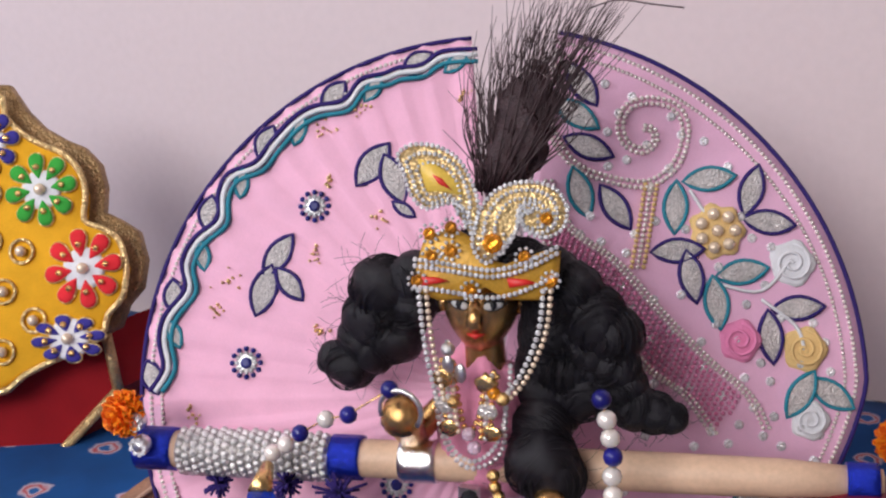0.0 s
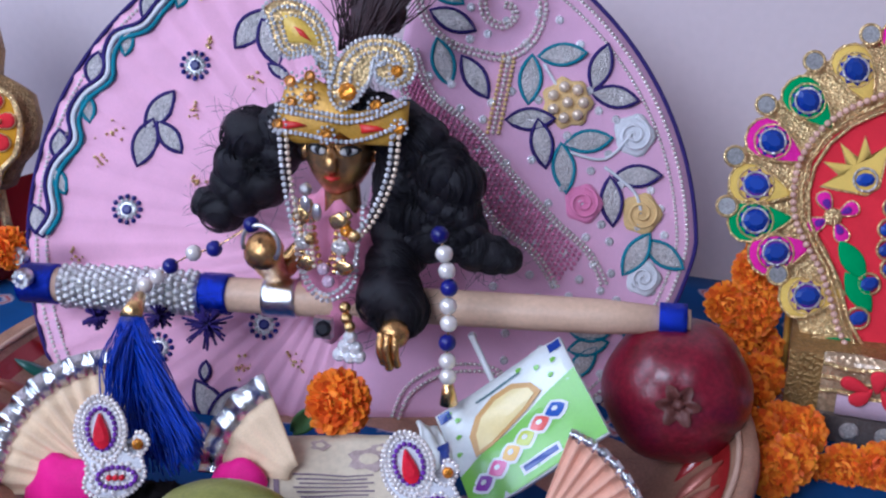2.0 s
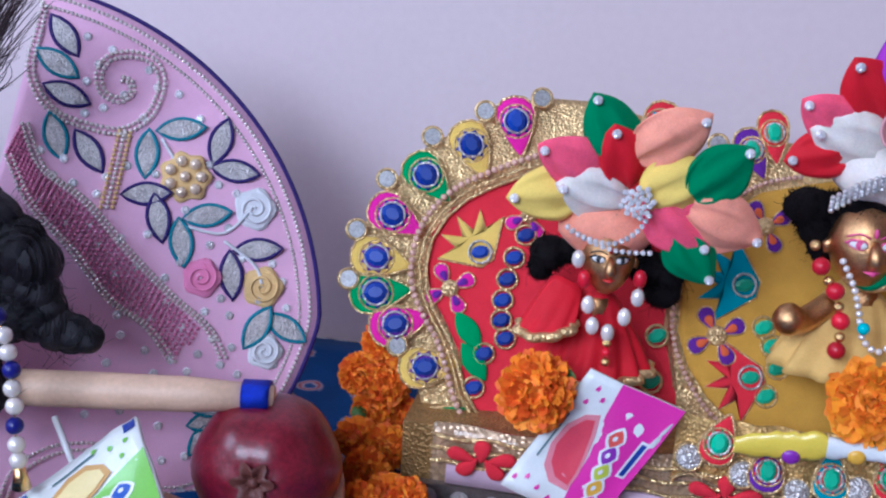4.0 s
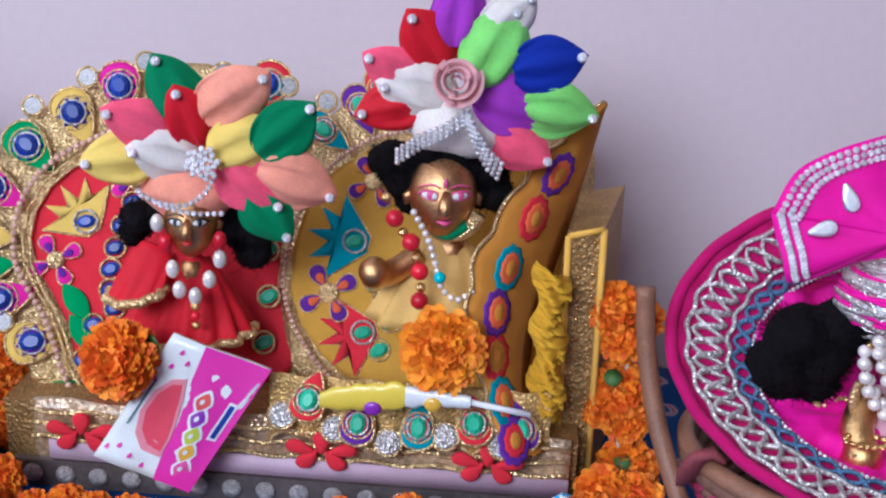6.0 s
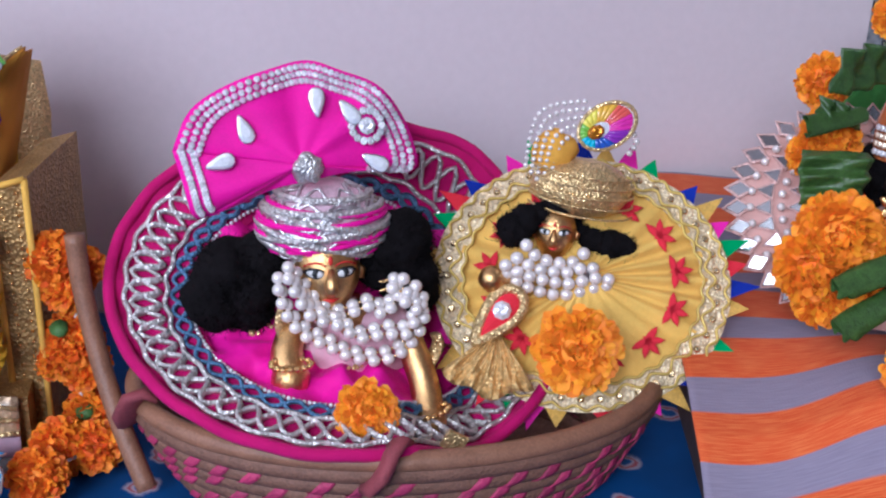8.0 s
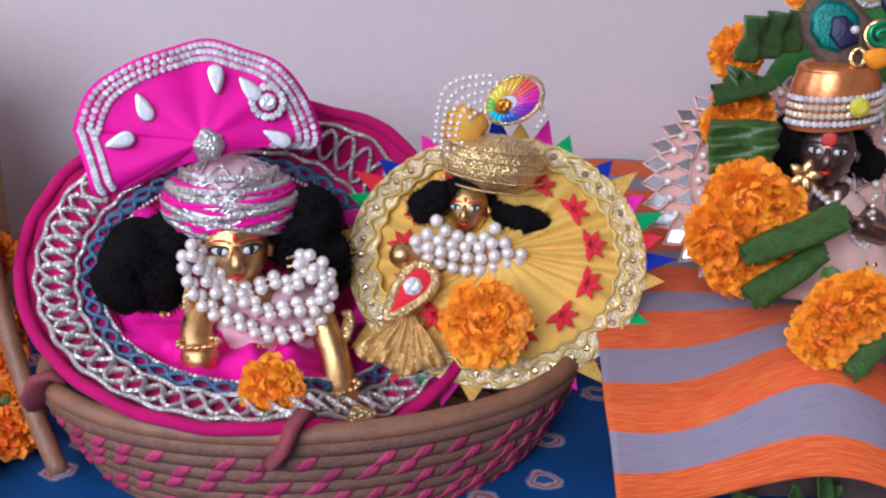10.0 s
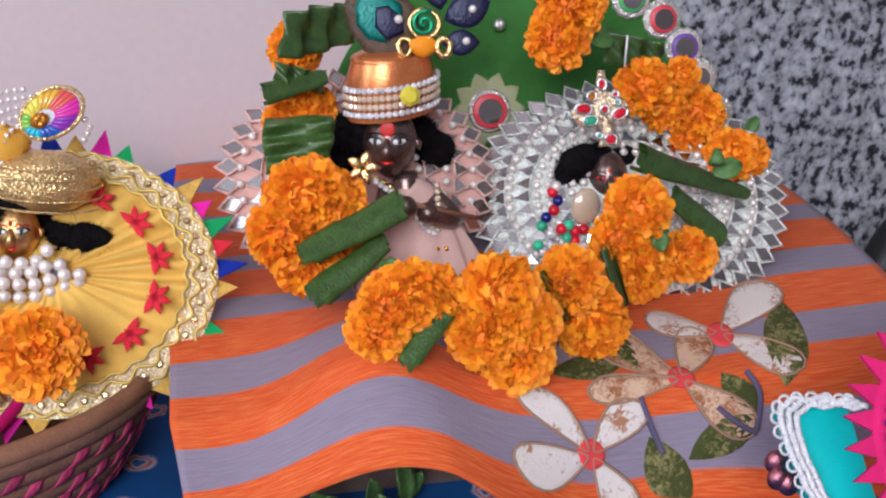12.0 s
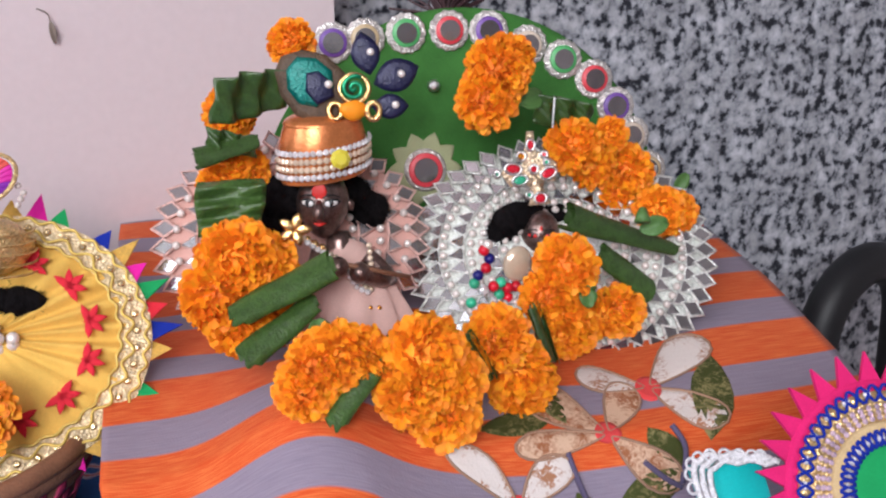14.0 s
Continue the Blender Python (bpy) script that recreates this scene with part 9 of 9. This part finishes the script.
draped("idol_shawl", "pale peach silk shawl on dark idol", (1.1668, 0.7020, 0.1557), (1.1557, 0.6720, 0.0971), cloth("pale_peach_silk", (0.76, 0.50, 0.44), rough=0.5), None, 6, 0.046, 0.020)
wig("black_wig", "black wool wig on dark idol", hair_cap((1.1475, 0.7110, 0.1850), 0.0222) + [(p, r) for p, r in (((1.1204, 0.7280, 0.1867), 0.017), ((1.1160, 0.7280, 0.1730), 0.014), ((1.1319, 0.7280, 0.1930), 0.016), ((1.1795, 0.7280, 0.1830), 0.013), ((1.1930, 0.7280, 0.1680), 0.013), ((1.1300, 0.7280, 0.1710), 0.012), ((1.1850, 0.7280, 0.1660), 0.012))], wool, 11, 7)
idol("dark_idol", "small dark idol half hidden by marigolds", (1.3144, 0.6900, 0.1435), 0.0175, -26, -8, [dark_idol, red_paint, black_paint, red_paint, black_paint], [([(1.3137, 0.6900, 0.1280), (1.2967, 0.6850, 0.0960)], (0.008, 0.018))])
wig("black_wig", "black wool wig on small dark idol", [(p, r) for p, r in zip([(1.2899, 0.7000, 0.1530), (1.2994, 0.7000, 0.1562), (1.2851, 0.7000, 0.1492), (1.3312, 0.7000, 0.1499), (1.3413, 0.7000, 0.1419), (1.3115, 0.7000, 0.1569)], (0.014, 0.013, 0.011, 0.014, 0.013, 0.012))], wool, 12, 7)
tb = thing("copper_turban", "orange and gold satin turban with crystal bands", "turban", (1.1475, 0.7000, 0.2096))
tcn = V((1.1508, 0.7120, 0.2208))
copper = mat("copper_satin", (0.70, 0.24, 0.08), 0.25, 0.6, spread=0.25, scale=60)


def drum(u, v):
    a = 6.2832 * u
    r = 0.0310 + 0.003 * math.sin(math.pi * v) - 0.004 * v
    return tcn + V(r * math.cos(a), 0.8 * r * math.sin(a), -0.016 + 0.040 * v + 0.003 * math.cos(a))


part("wrap", Shape().add(*grid(drum, 36, 8, True)), copper, tb)
part("top", Shape().add(*ball(tcn + V(0, 0, 0.022), (0.028, 0.022, 0.007), 20, 10)), copper, tb)
for k in range(4):
    for i in range(24):
        a = math.pi * (1.02 + 0.96 * i / 23)
        p = tcn + V(0.0338 * math.cos(a), 0.0272 * math.sin(a), -0.010 + 0.0056 * k + 0.003 * math.cos(a))
        stone("crystal", p, 0.0023, crystal if k in (0, 3) else cream_pearl, tb, (math.cos(a), math.sin(a), 0.1))
stone("yellow_stone", V((1.1524, 0.6800, 0.2229)), 0.0070, mat("citrine", (0.70, 0.60, 0.05), 0.1, coat=1.0), tb, (-0.2, -1, 0.2))

fe = thing("peacock_feather_spray", "peacock feather eye with dark blue petals and gold coils", "feather", (1.1591, 0.7000, 0.2420))
PX = plane((1.1536, 0.7050, 0.2631), (-0.25, -0.93, 0.22))
KX = 0.000405


def px(x, y):
    return ((x - 580) * KX, (160 - y) * KX)


brown_f = mat("feather_brown", (0.10, 0.06, 0.035), 0.6, spread=0.4, scale=120, bump=0.6)
teal_f = mat("feather_teal", (0.0, 0.16, 0.13), 0.35, 0.3, spread=0.4, scale=120, bump=0.4)
indigo_f = mat("feather_indigo", (0.012, 0.012, 0.05), 0.35, 0.2, spread=0.4, scale=120, bump=0.4)
for outl, m, h in (([(492, 120), (505, 95), (540, 85), (580, 95), (610, 125), (625, 165), (610, 200), (570, 212), (525, 195), (500, 160)], brown_f, 0.0),
                   ([(512, 118), (530, 97), (562, 100), (588, 122), (590, 150), (560, 182), (530, 175), (512, 150)], teal_f, 0.0025),
                   ([(545, 125), (565, 122), (585, 140), (590, 165), (560, 178), (542, 155)], indigo_f, 0.0045)):
    panel_patch(fe, "feather_eye", PX, [px(*q) for q in outl], m, 0.0025, h, 0.2)
for c, a, L in (((646, 95), 1.75, 0.030), ((697, 133), 0.35, 0.034), ((685, 185), 0.0, 0.026)):
    q = panel_patch(fe, "blue_petal", PX, lens(px(*c), a, L, L * 0.68), indigo_f, 0.003, 0.003, 0.3)
    bead("pearl", PX @ V(*px(c[0] + 8, c[1] - 2), 0.007), 0.0028, pearl, q)
bead("pearl", PX @ V(*px(581, 145), 0.008), 0.003, pearl, fe)
coil = [(*px(624 + 1.9 * t * math.cos(t), 153 + 1.9 * t * math.sin(t)), 0.007) for t in [i * 0.4 for i in range(30)]]
part("green_coil", Shape().add(*tube([PX @ V(p) for p in coil], 0.0017, 6)), mat("green_foil", (0.02, 0.30, 0.14), 0.3, 0.6), fe)
part("gold_ring", Shape().add(*tube([PX @ V(*px(624 + 25 * math.cos(a), 153 + 23 * math.sin(a)), 0.006) for a in [i * 0.2618 for i in range(24)]], 0.0019, 6, True)), gold, fe)
for c in ((590, 190), (655, 192)):
    part("gold_ring", Shape().add(*tube([PX @ V(*px(c[0] + 11 * math.cos(a), c[1] + 14 * math.sin(a)), 0.006) for a in [i * 0.2618 for i in range(24)]], 0.0022, 6, True)), gold, fe)
part("marigold_petal", Shape().add(*ball(PX @ V(*px(622, 190), 0.006), (0.011, 0.004, 0.007), 12, 8, None, 0.3, 150)), marigold_mat, fe)

nk = thing("crystal_necklace", "gold and crystal bead necklaces on dark idol", "necklace", (1.1622, 0.6750, 0.1286), "idol necklaces")
for row, m, r in (([(1.1198, 0.6760, 0.1748), (1.1312, 0.6760, 0.1633), (1.1469, 0.6760, 0.1531), (1.1628, 0.6760, 0.1344), (1.1709, 0.6760, 0.1270), (1.1715, 0.6760, 0.1435), (1.1700, 0.6760, 0.1621)], cream_pearl, 0.0022), ([(1.1248, 0.6740, 0.1687), (1.1363, 0.6740, 0.1592), (1.1501, 0.6740, 0.1471), (1.1598, 0.6740, 0.1313), (1.1680, 0.6740, 0.1259)], crystal, 0.0022), ([(1.1167, 0.6780, 0.1786), (1.1261, 0.6780, 0.1695), (1.1397, 0.6780, 0.1596)], gold, 0.0030), ([(1.1605, 0.6720, 0.1131), (1.1689, 0.6720, 0.1139), (1.1816, 0.6720, 0.1106), (1.1857, 0.6720, 0.1048)], amber_gem, 0.0034), ([(1.1645, 0.6720, 0.1083), (1.1772, 0.6720, 0.1054)], red_gem, 0.0036)):
    string_of(smooth_path([V(p) for p in row], 6), r, m, nk, "bead", 2.15 * r)
PQ = plane((1.1156, 0.6720, 0.1795), (-0.25, -0.93, 0.22))
for k in range(5):
    v, f = pad(lens((0.006 * math.cos(1.257 * k), 0.006 * math.sin(1.257 * k)), 1.257 * k, 0.012, 0.007), 0.002, 0.3)
    part("gold_petal", Shape().add([PQ @ V(q) for q in v], f), gold, nk)
solo("thin_flute", Shape().add(*tube([(1.1302, 0.6680, 0.1577), (1.1977, 0.6680, 0.1345)], 0.0018, 8)), cane, "thin cane flute held by dark idol", "flute")
nk = thing("beaded_pendant", "enamel peacock pendant with red and green beads", "necklace", (1.2693, 0.6600, 0.1147), "idol necklaces")
rnd = random.Random(13)
for p, m in zip([(1.2560, 0.6680, 0.1464), (1.2606, 0.6680, 0.1394), (1.2578, 0.6680, 0.1325), (1.2515, 0.6680, 0.1278), (1.2483, 0.6680, 0.1219), (1.2560, 0.6680, 0.1155), (1.2642, 0.6680, 0.1173), (1.2702, 0.6680, 0.1195), (1.2758, 0.6680, 0.1143), (1.2828, 0.6680, 0.1145), (1.2899, 0.6680, 0.1104), (1.2960, 0.6680, 0.1147), (1.3016, 0.6680, 0.1227), (1.2688, 0.6680, 0.1101), (1.2875, 0.6680, 0.1063), (1.2758, 0.6680, 0.1068), (1.2459, 0.6680, 0.1072), (1.2504, 0.6680, 0.1021), (1.2588, 0.6680, 0.1502), (1.3038, 0.6680, 0.1302)], (red_gem, navy_bead, red_gem, navy_bead, green_gem, crystal, red_gem, green_gem, red_gem, red_gem, crystal, navy_bead, crystal, green_gem, crystal, red_gem, green_gem, crystal, pearl, navy_bead)):
    bead("bead", p, 0.0042, m, nk)
string_of(smooth_path([V(p) for p in [(1.2541, 0.6660, 0.1195), (1.2655, 0.6660, 0.1069), (1.2818, 0.6660, 0.1043), (1.2982, 0.6660, 0.1128), (1.3042, 0.6660, 0.1272)]], 5), 0.0022, crystal, nk, "crystal", 0.005)
part("cream_shell", Shape().add(*ball((1.2847, 0.6700, 0.1311), (0.012, 0.006, 0.014), 14, 10)), cream_pearl, nk)

PK = plane((1.2958, 0.6720, 0.1993), (-0.25, -0.93, 0.22))
KK = 0.00040
cross = thing("jewelled_cross_crown", "gold cross-shaped crown set with coloured stones", "crown", (1.3025, 0.6750, 0.1705))
co = [((x - 945) * KK, (300 - y) * KK) for x, y in ((938, 225), (950, 225), (952, 262), (968, 265), (992, 285), (988, 318), (968, 315), (962, 335), (980, 358), (938, 360), (945, 330), (930, 318), (905, 325), (888, 300), (905, 282), (928, 285), (932, 262))]
panel_patch(cross, "gold_plate", PK, co, mat("pale_gold_plate", (0.86, 0.66, 0.44), 0.3, 0.6, glitter=520, spread=0.3), 0.003, 0.0, 0.1)
for x, y, m, r, sx, a in ((943, 250, red_gem, 0.004, 1.3, 1.57), (968, 268, red_gem, 0.003, 1, 0), (910, 292, red_gem, 0.005, 1.6, -0.1), (975, 302, red_gem, 0.005, 1.6, 0.4), (922, 313, green_gem, 0.0048, 1.5, 0.2), (959, 347, red_gem, 0.005, 1.2, 0), (948, 294, red_gem, 0.004, 1, 0), (925, 270, amber_gem, 0.0042, 1, 0), (880, 300, green_gem, 0.0024, 1, 0), (938, 340, green_gem, 0.003, 1, 0), (972, 282, green_gem, 0.0028, 1, 0)):
    r *= 0.62
    b = stone("stone", PK @ V((x - 945) * KK, (300 - y) * KK, 0.003), r, m, cross, PK.to_3x3() @ V(0, 0, 1), sx, a)
    ring = [PK @ V((x - 945) * KK + 1.25 * r * (sx * math.cos(q) * math.cos(a) - math.sin(q) * math.sin(a)), (300 - y) * KK + 1.25 * r * (sx * math.cos(q) * math.sin(a) + math.sin(q) * math.cos(a)), 0.0035) for q in [i * 0.4488 for i in range(14)]]
    part("silver_setting", Shape().add(*tube(ring, 0.0012, 5, True)), silver, cross)

# ---- marigold and leaf garland round both idols ----
gar = thing("leaf_garland", "bright marigold garland with folded dark green leaves round idols", "garland", (1.1752, 0.5800, 0.0870), "marigold garlands")
rnd = random.Random(21)
FL = list(zip([(1.1461, 0.7600, 0.2914), (1.0978, 0.7600, 0.2444)], (0.017, 0.019))) + list(zip([(1.0902, 0.7300, 0.2156), (1.0791, 0.7300, 0.1987), (1.1017, 0.7300, 0.2083)], (0.018, 0.015, 0.015)))
FL += list(zip([(1.0738, 0.6650, 0.1665), (1.0922, 0.6650, 0.1580), (1.0592, 0.6650, 0.1435), (1.0832, 0.6650, 0.1358), (1.0709, 0.6650, 0.1220)], (0.027, 0.024, 0.025, 0.026, 0.022)))
FL += list(zip([(1.0888, 0.5720, 0.1105), (1.1091, 0.5720, 0.1269), (1.1236, 0.5720, 0.1262), (1.0982, 0.5720, 0.1234)], (0.020, 0.023, 0.020, 0.022)))
FL += list(zip([(1.1615, 0.5560, 0.1252), (1.1612, 0.5560, 0.1104), (1.1722, 0.5560, 0.0856), (1.1763, 0.5560, 0.1076), (1.1516, 0.5560, 0.1010)], (0.026, 0.026, 0.025, 0.024, 0.023)))
FL += list(zip([(1.2228, 0.5780, 0.1182), (1.2353, 0.5780, 0.0922), (1.2396, 0.5780, 0.0753), (1.2187, 0.5780, 0.1149), (1.2481, 0.5780, 0.0818)], (0.022, 0.024, 0.020, 0.020, 0.018)))
FL += list(zip([(1.2924, 0.6120, 0.1464), (1.2772, 0.6120, 0.1262), (1.2957, 0.6120, 0.0982), (1.2886, 0.6120, 0.1140), (1.3373, 0.6120, 0.1062), (1.3256, 0.6120, 0.1038)], (0.023, 0.020, 0.021, 0.022, 0.019, 0.016)))
FL += list(zip([(1.2776, 0.6900, 0.2735), (1.2686, 0.6900, 0.2521), (1.2866, 0.6900, 0.2789), (1.3414, 0.6900, 0.2102), (1.3590, 0.6900, 0.1932), (1.3733, 0.6900, 0.2157), (1.3895, 0.6900, 0.1856), (1.3824, 0.6900, 0.1707)], (0.024, 0.023, 0.018, 0.022, 0.018, 0.014, 0.021, 0.016)))
FL += list(zip([(1.4048, 0.6650, 0.1582), (1.4205, 0.6650, 0.1540), (1.3990, 0.6650, 0.1171)], (0.020, 0.017, 0.012)))
for i, (p, r) in enumerate(FL):
    d = V(rnd.uniform(-0.5, 0.1), -1, rnd.uniform(-0.1, 0.6))
    put("marigold", FLOWERS[i % 3], gar, aim(p, d, rnd.uniform(0, 6), r) @ Matrix.Diagonal((1.05, 1.0, 0.85, 1)))


def fold_stack(p0, p1, w, layers, up):
    """A leaf folded over and over on itself."""
    a, b = V(p0), V(p1)
    side = V(up).normalized()
    d = b - a
    n = side.cross(d).normalized()
    s = Shape()

    def f(u, v):
        q = layers * v
        z = 0.0065 * abs((q % 2) - 1) + 0.0020 * math.sin(8 * u + 3 * q)
        return a + d * v + side * w * (u - 0.5) * (1 + 0.08 * math.sin(5 * v)) + n * z
    s.add(*slab(f, 12, layers * 5, n * -0.0008))
    return s


for p0, p1, r0, r1 in (((1.1299, 0.6400, 0.1617), (1.0623, 0.6280, 0.1396), 0.015, 0.012), ((1.1164, 0.6350, 0.1401), (1.0662, 0.6220, 0.1126), 0.010, 0.014), ((1.1435, 0.5680, 0.1314), (1.0993, 0.5480, 0.0945), 0.008, 0.0095), ((1.2596, 0.6000, 0.1266), (1.2670, 0.5850, 0.0879), 0.010, 0.013), ((1.1947, 0.5700, 0.1257), (1.2056, 0.5600, 0.0968), 0.013, 0.015), ((1.3034, 0.6320, 0.1764), (1.3954, 0.6320, 0.1405), 0.016, 0.008), ((1.3244, 0.6200, 0.1500), (1.3672, 0.6180, 0.1169), 0.012, 0.014), ((1.0588, 0.7000, 0.2286), (1.1006, 0.7050, 0.2369), 0.011, 0.008)):
    part("rolled_leaf", Shape().add(*rolled_leaf(p0, p1, 0.86 * r0, 0.86 * r1)), leaf_mat, gar)
for p0, p1, w, up in (((1.0740, 0.6900, 0.2661), (1.1344, 0.7200, 0.2664), 0.030, (0.2, 0, 1)), ((1.0790, 0.6900, 0.2152), (1.0718, 0.6750, 0.1813), 0.044, (1, -0.2, 0)), ((1.3122, 0.6900, 0.2403), (1.3666, 0.7000, 0.2276), 0.022, (0.1, 0, 1)), ((1.0690, 0.7000, 0.2408), (1.1040, 0.7050, 0.2288), 0.014, (0.1, 0, 1))):
    part("folded_leaf", fold_stack(p0, p1, w, 6, up), leaf_mat, gar)
for p0, p1, w in (((1.3176, 0.7000, 0.2487), (1.2936, 0.6900, 0.2460), 0.016), ((1.4421, 0.7000, 0.1616), (1.4534, 0.7000, 0.1743), 0.012), ((1.1520, 0.5900, 0.0875), (1.1634, 0.5850, 0.0774), 0.014), ((1.1112, 0.6200, 0.1342), (1.1127, 0.6100, 0.1182), 0.018), ((1.3602, 0.6250, 0.1606), (1.3807, 0.6200, 0.1656), 0.015), ((1.3021, 0.6050, 0.1327), (1.3027, 0.5980, 0.1184), 0.014)):
    part("leaf", Shape().add(*flat_leaf(p0, p1, w, (0, -1, 0.4))), calyx_mat, gar)
for p in [(1.3037, 0.6000, 0.1279), (1.3455, 0.6000, 0.1709)]:
    put("calyx", CALYX, gar, aim(p, (-0.3, -0.5, -0.8), 0, 0.015))
part("pin", Shape().add(*tube([(1.3136, 0.6720, 0.2531), (1.3125, 0.6720, 0.2308)], 0.0008, 5)), plastic_white, gar)

# ---- pink fan cushion in front ----
PP = plane((1.3000, 0.3850, 0.0900), (-0.200, -0.800, 0.550))
PCc, PR = (0.062, -0.008), 0.069
fan = thing("felt_fan_cushion", "pink felt pointed fan cushion with sequins and crossed navy cord", "cushion", PP @ V(PCc[0], PCc[1] - PR, 0))


def onP(a, r, z):
    return PP @ V(PCc[0] + r * math.cos(a), PCc[1] + r * math.sin(a), z)


rose_felt = cloth("rose_felt", (0.72, 0.02, 0.16))
for i in range(28):
    a = 2 * math.pi * i / 28
    v = [onP(a - 0.118, PR * 0.86, 0.002), onP(a + 0.118, PR * 0.86, 0.002), onP(a, PR * 1.14, 0.002)]
    v += [onP(a - 0.118, PR * 0.86, -0.001), onP(a + 0.118, PR * 0.86, -0.001), onP(a, PR * 1.14, -0.001)]
    part("felt_point", Shape().add(v, [(0, 1, 2), (5, 4, 3), (0, 3, 4, 1), (1, 4, 5, 2), (2, 5, 3, 0)]), rose_felt, fan, "", False)
for r1, m, z in ((0.90, rose_felt, 0.0), (0.80, gold_lace, 0.003), (0.55, cloth("gold_striped_cloth", (0.62, 0.45, 0.24), spread=0.3), 0.005), (0.36, greenf, 0.007)):
    v, f = pad([(PCc[0] + PR * r1 * math.cos(q), PCc[1] + PR * r1 * math.sin(q)) for q in [i * 0.13090 for i in range(48)]], 0.003, 0.06, z)
    part("felt_layer", Shape().add([PP @ V(q) for q in v], f), m, fan)
for r0 in (0.78, 0.42):
    for ph in (0, math.pi):
        part("navy_cord", Shape().add(*tube([onP(2 * math.pi * i / 240, PR * (r0 + 0.065 * math.sin(24 * 2 * math.pi * i / 240 + ph)), 0.009) for i in range(240)], 0.0010, 5, True)), blue_cloth, fan)
    for i in range(24):
        stone("crystal", onP(2 * math.pi * (i + 0.5) / 24, PR * r0, 0.008), 0.0026, crystal, fan, PP.to_3x3() @ V(0, 0, 1))
for k in range(3):
    for i in range(54):
        stone("pink_sequin", onP(2 * math.pi * i / 54, PR * (0.58 + 0.045 * k), 0.0085), 0.0017, pink_crystal, fan, PP.to_3x3() @ V(0, 0, 1))
pad_t = thing("teal_cushion", "teal satin cushion with white lace edging", "cushion", PP @ V(-0.02, -0.03, -0.02))
tq = [(-0.0483, 0.0167), (-0.0085, 0.0174), (0.0012, -0.0455), (-0.0220, -0.0516), (-0.0395, -0.0296)]
v, f = pad(tq, 0.012, 0.1, -0.014)
part("satin", Shape().add([PP @ V(q) for q in v], f), cloth("aqua_satin", (0.02, 0.48, 0.48), rough=0.5), pad_t)
lace = mat("white_lace", (0.74, 0.72, 0.74), 0.85, spread=0.25, scale=300, bump=0.8)
lp = list(tq)
lace_line = smooth_path([(*lp[1], 0), (*lp[0], 0), (*lp[4], 0), (*lp[3], 0)], 12)
for off in (0.000, 0.0042, 0.0084):
    part("lace", Shape().add(*tube([PP @ V(p.x + off, p.y - off * 0.5 + 0.0012 * math.sin(i * 1.6), 0.001) for i, p in enumerate(lace_line)], 0.0019, 6, False, 0.6)), lace, pad_t)
for i, p in enumerate(lace_line[::2]):
    part("lace_scallop", Shape().add(*tube([PP @ V(p.x - 0.002 + 0.0032 * math.cos(a), p.y + 0.0032 * math.sin(a), 0.001) for a in [k * 0.6283 for k in range(10)]], 0.0009, 4, True)), lace, pad_t)
s = Shape()
for k, c in enumerate([(-0.0501, -0.0111), (-0.0446, -0.0233), (-0.0502, -0.0199)]):
    s.add(*ball(PP @ V(c[0], c[1], -0.012), (0.007, 0.005, 0.007), 12, 8))
solo("gold_brocade_roll", s, foil("purple_gold_brocade", (0.42, 0.16, 0.20), rough=0.35, spread=0.6, scale=180), "purple and gold brocade folded under teal cushion", "brocade")

# ---- things at the far end ----
rubber = mat("black_rubber", (0.012, 0.012, 0.014), 0.5, spread=0.3)
rc0 = V((1.9090, 0.9500, -0.1350))
rail = [rc0 + V(0.086 * math.cos(q), 0.02 * math.cos(q), 0.086 * math.sin(q)) for q in [math.pi - 0.12 * i for i in range(27)]]
rail = [rail[0] + V(-0.004, 0, -0.10), V(rail[0].x - 0.012, rail[0].y, FLOOR)][::-1] + rail + [rail[-1] + V(0.002, 0, -0.1), V(rail[-1].x + 0.01, rail[-1].y, FLOOR)]
solo("bent_rail", Shape().add(*tube(rail, 0.025, 18)), rubber, "bent black rubber-covered rail standing behind cloth", "rail")
fl = V(1.004, 0.996, 0.285)
s = Shape().add(*tube(smooth_path([fl + V(-0.007, -0.001, 0.012), fl + V(0.001, -0.001, 0.008), fl + V(0.003, -0.001, 0.0)], 4), 0.0006, 5))
s.add(*flat_leaf(fl + V(0.003, -0.001, 0.001), fl + V(0.005, -0.002, -0.018), 0.006, (0, -1, 0)))
solo("dried_leaf", s, mat("dry_leaf", (0.22, 0.17, 0.14), 0.7, spread=0.3), "small dried leaf stuck to pink wall", "leaf")
s = Shape()
rnd = random.Random(31)
for k in range(26):
    c = V((1.0453, 0.5500, 0.0209)) + V(rnd.uniform(-0.03, 0.06), rnd.uniform(-0.02, 0.03), 0)
    c.z = -0.015
    d = V(rnd.gauss(0, 0.4), rnd.gauss(-0.2, 0.3), 1).normalized()
    s.add(*flat_leaf(c, c + d * rnd.uniform(0.02, 0.035), 0.014, (0.2, -1, 0.1)))
leafp = solo("leaf_offering", s, leaf_mat, "dark green leaves piled under cloth edge", "leaves", kind="stuff")
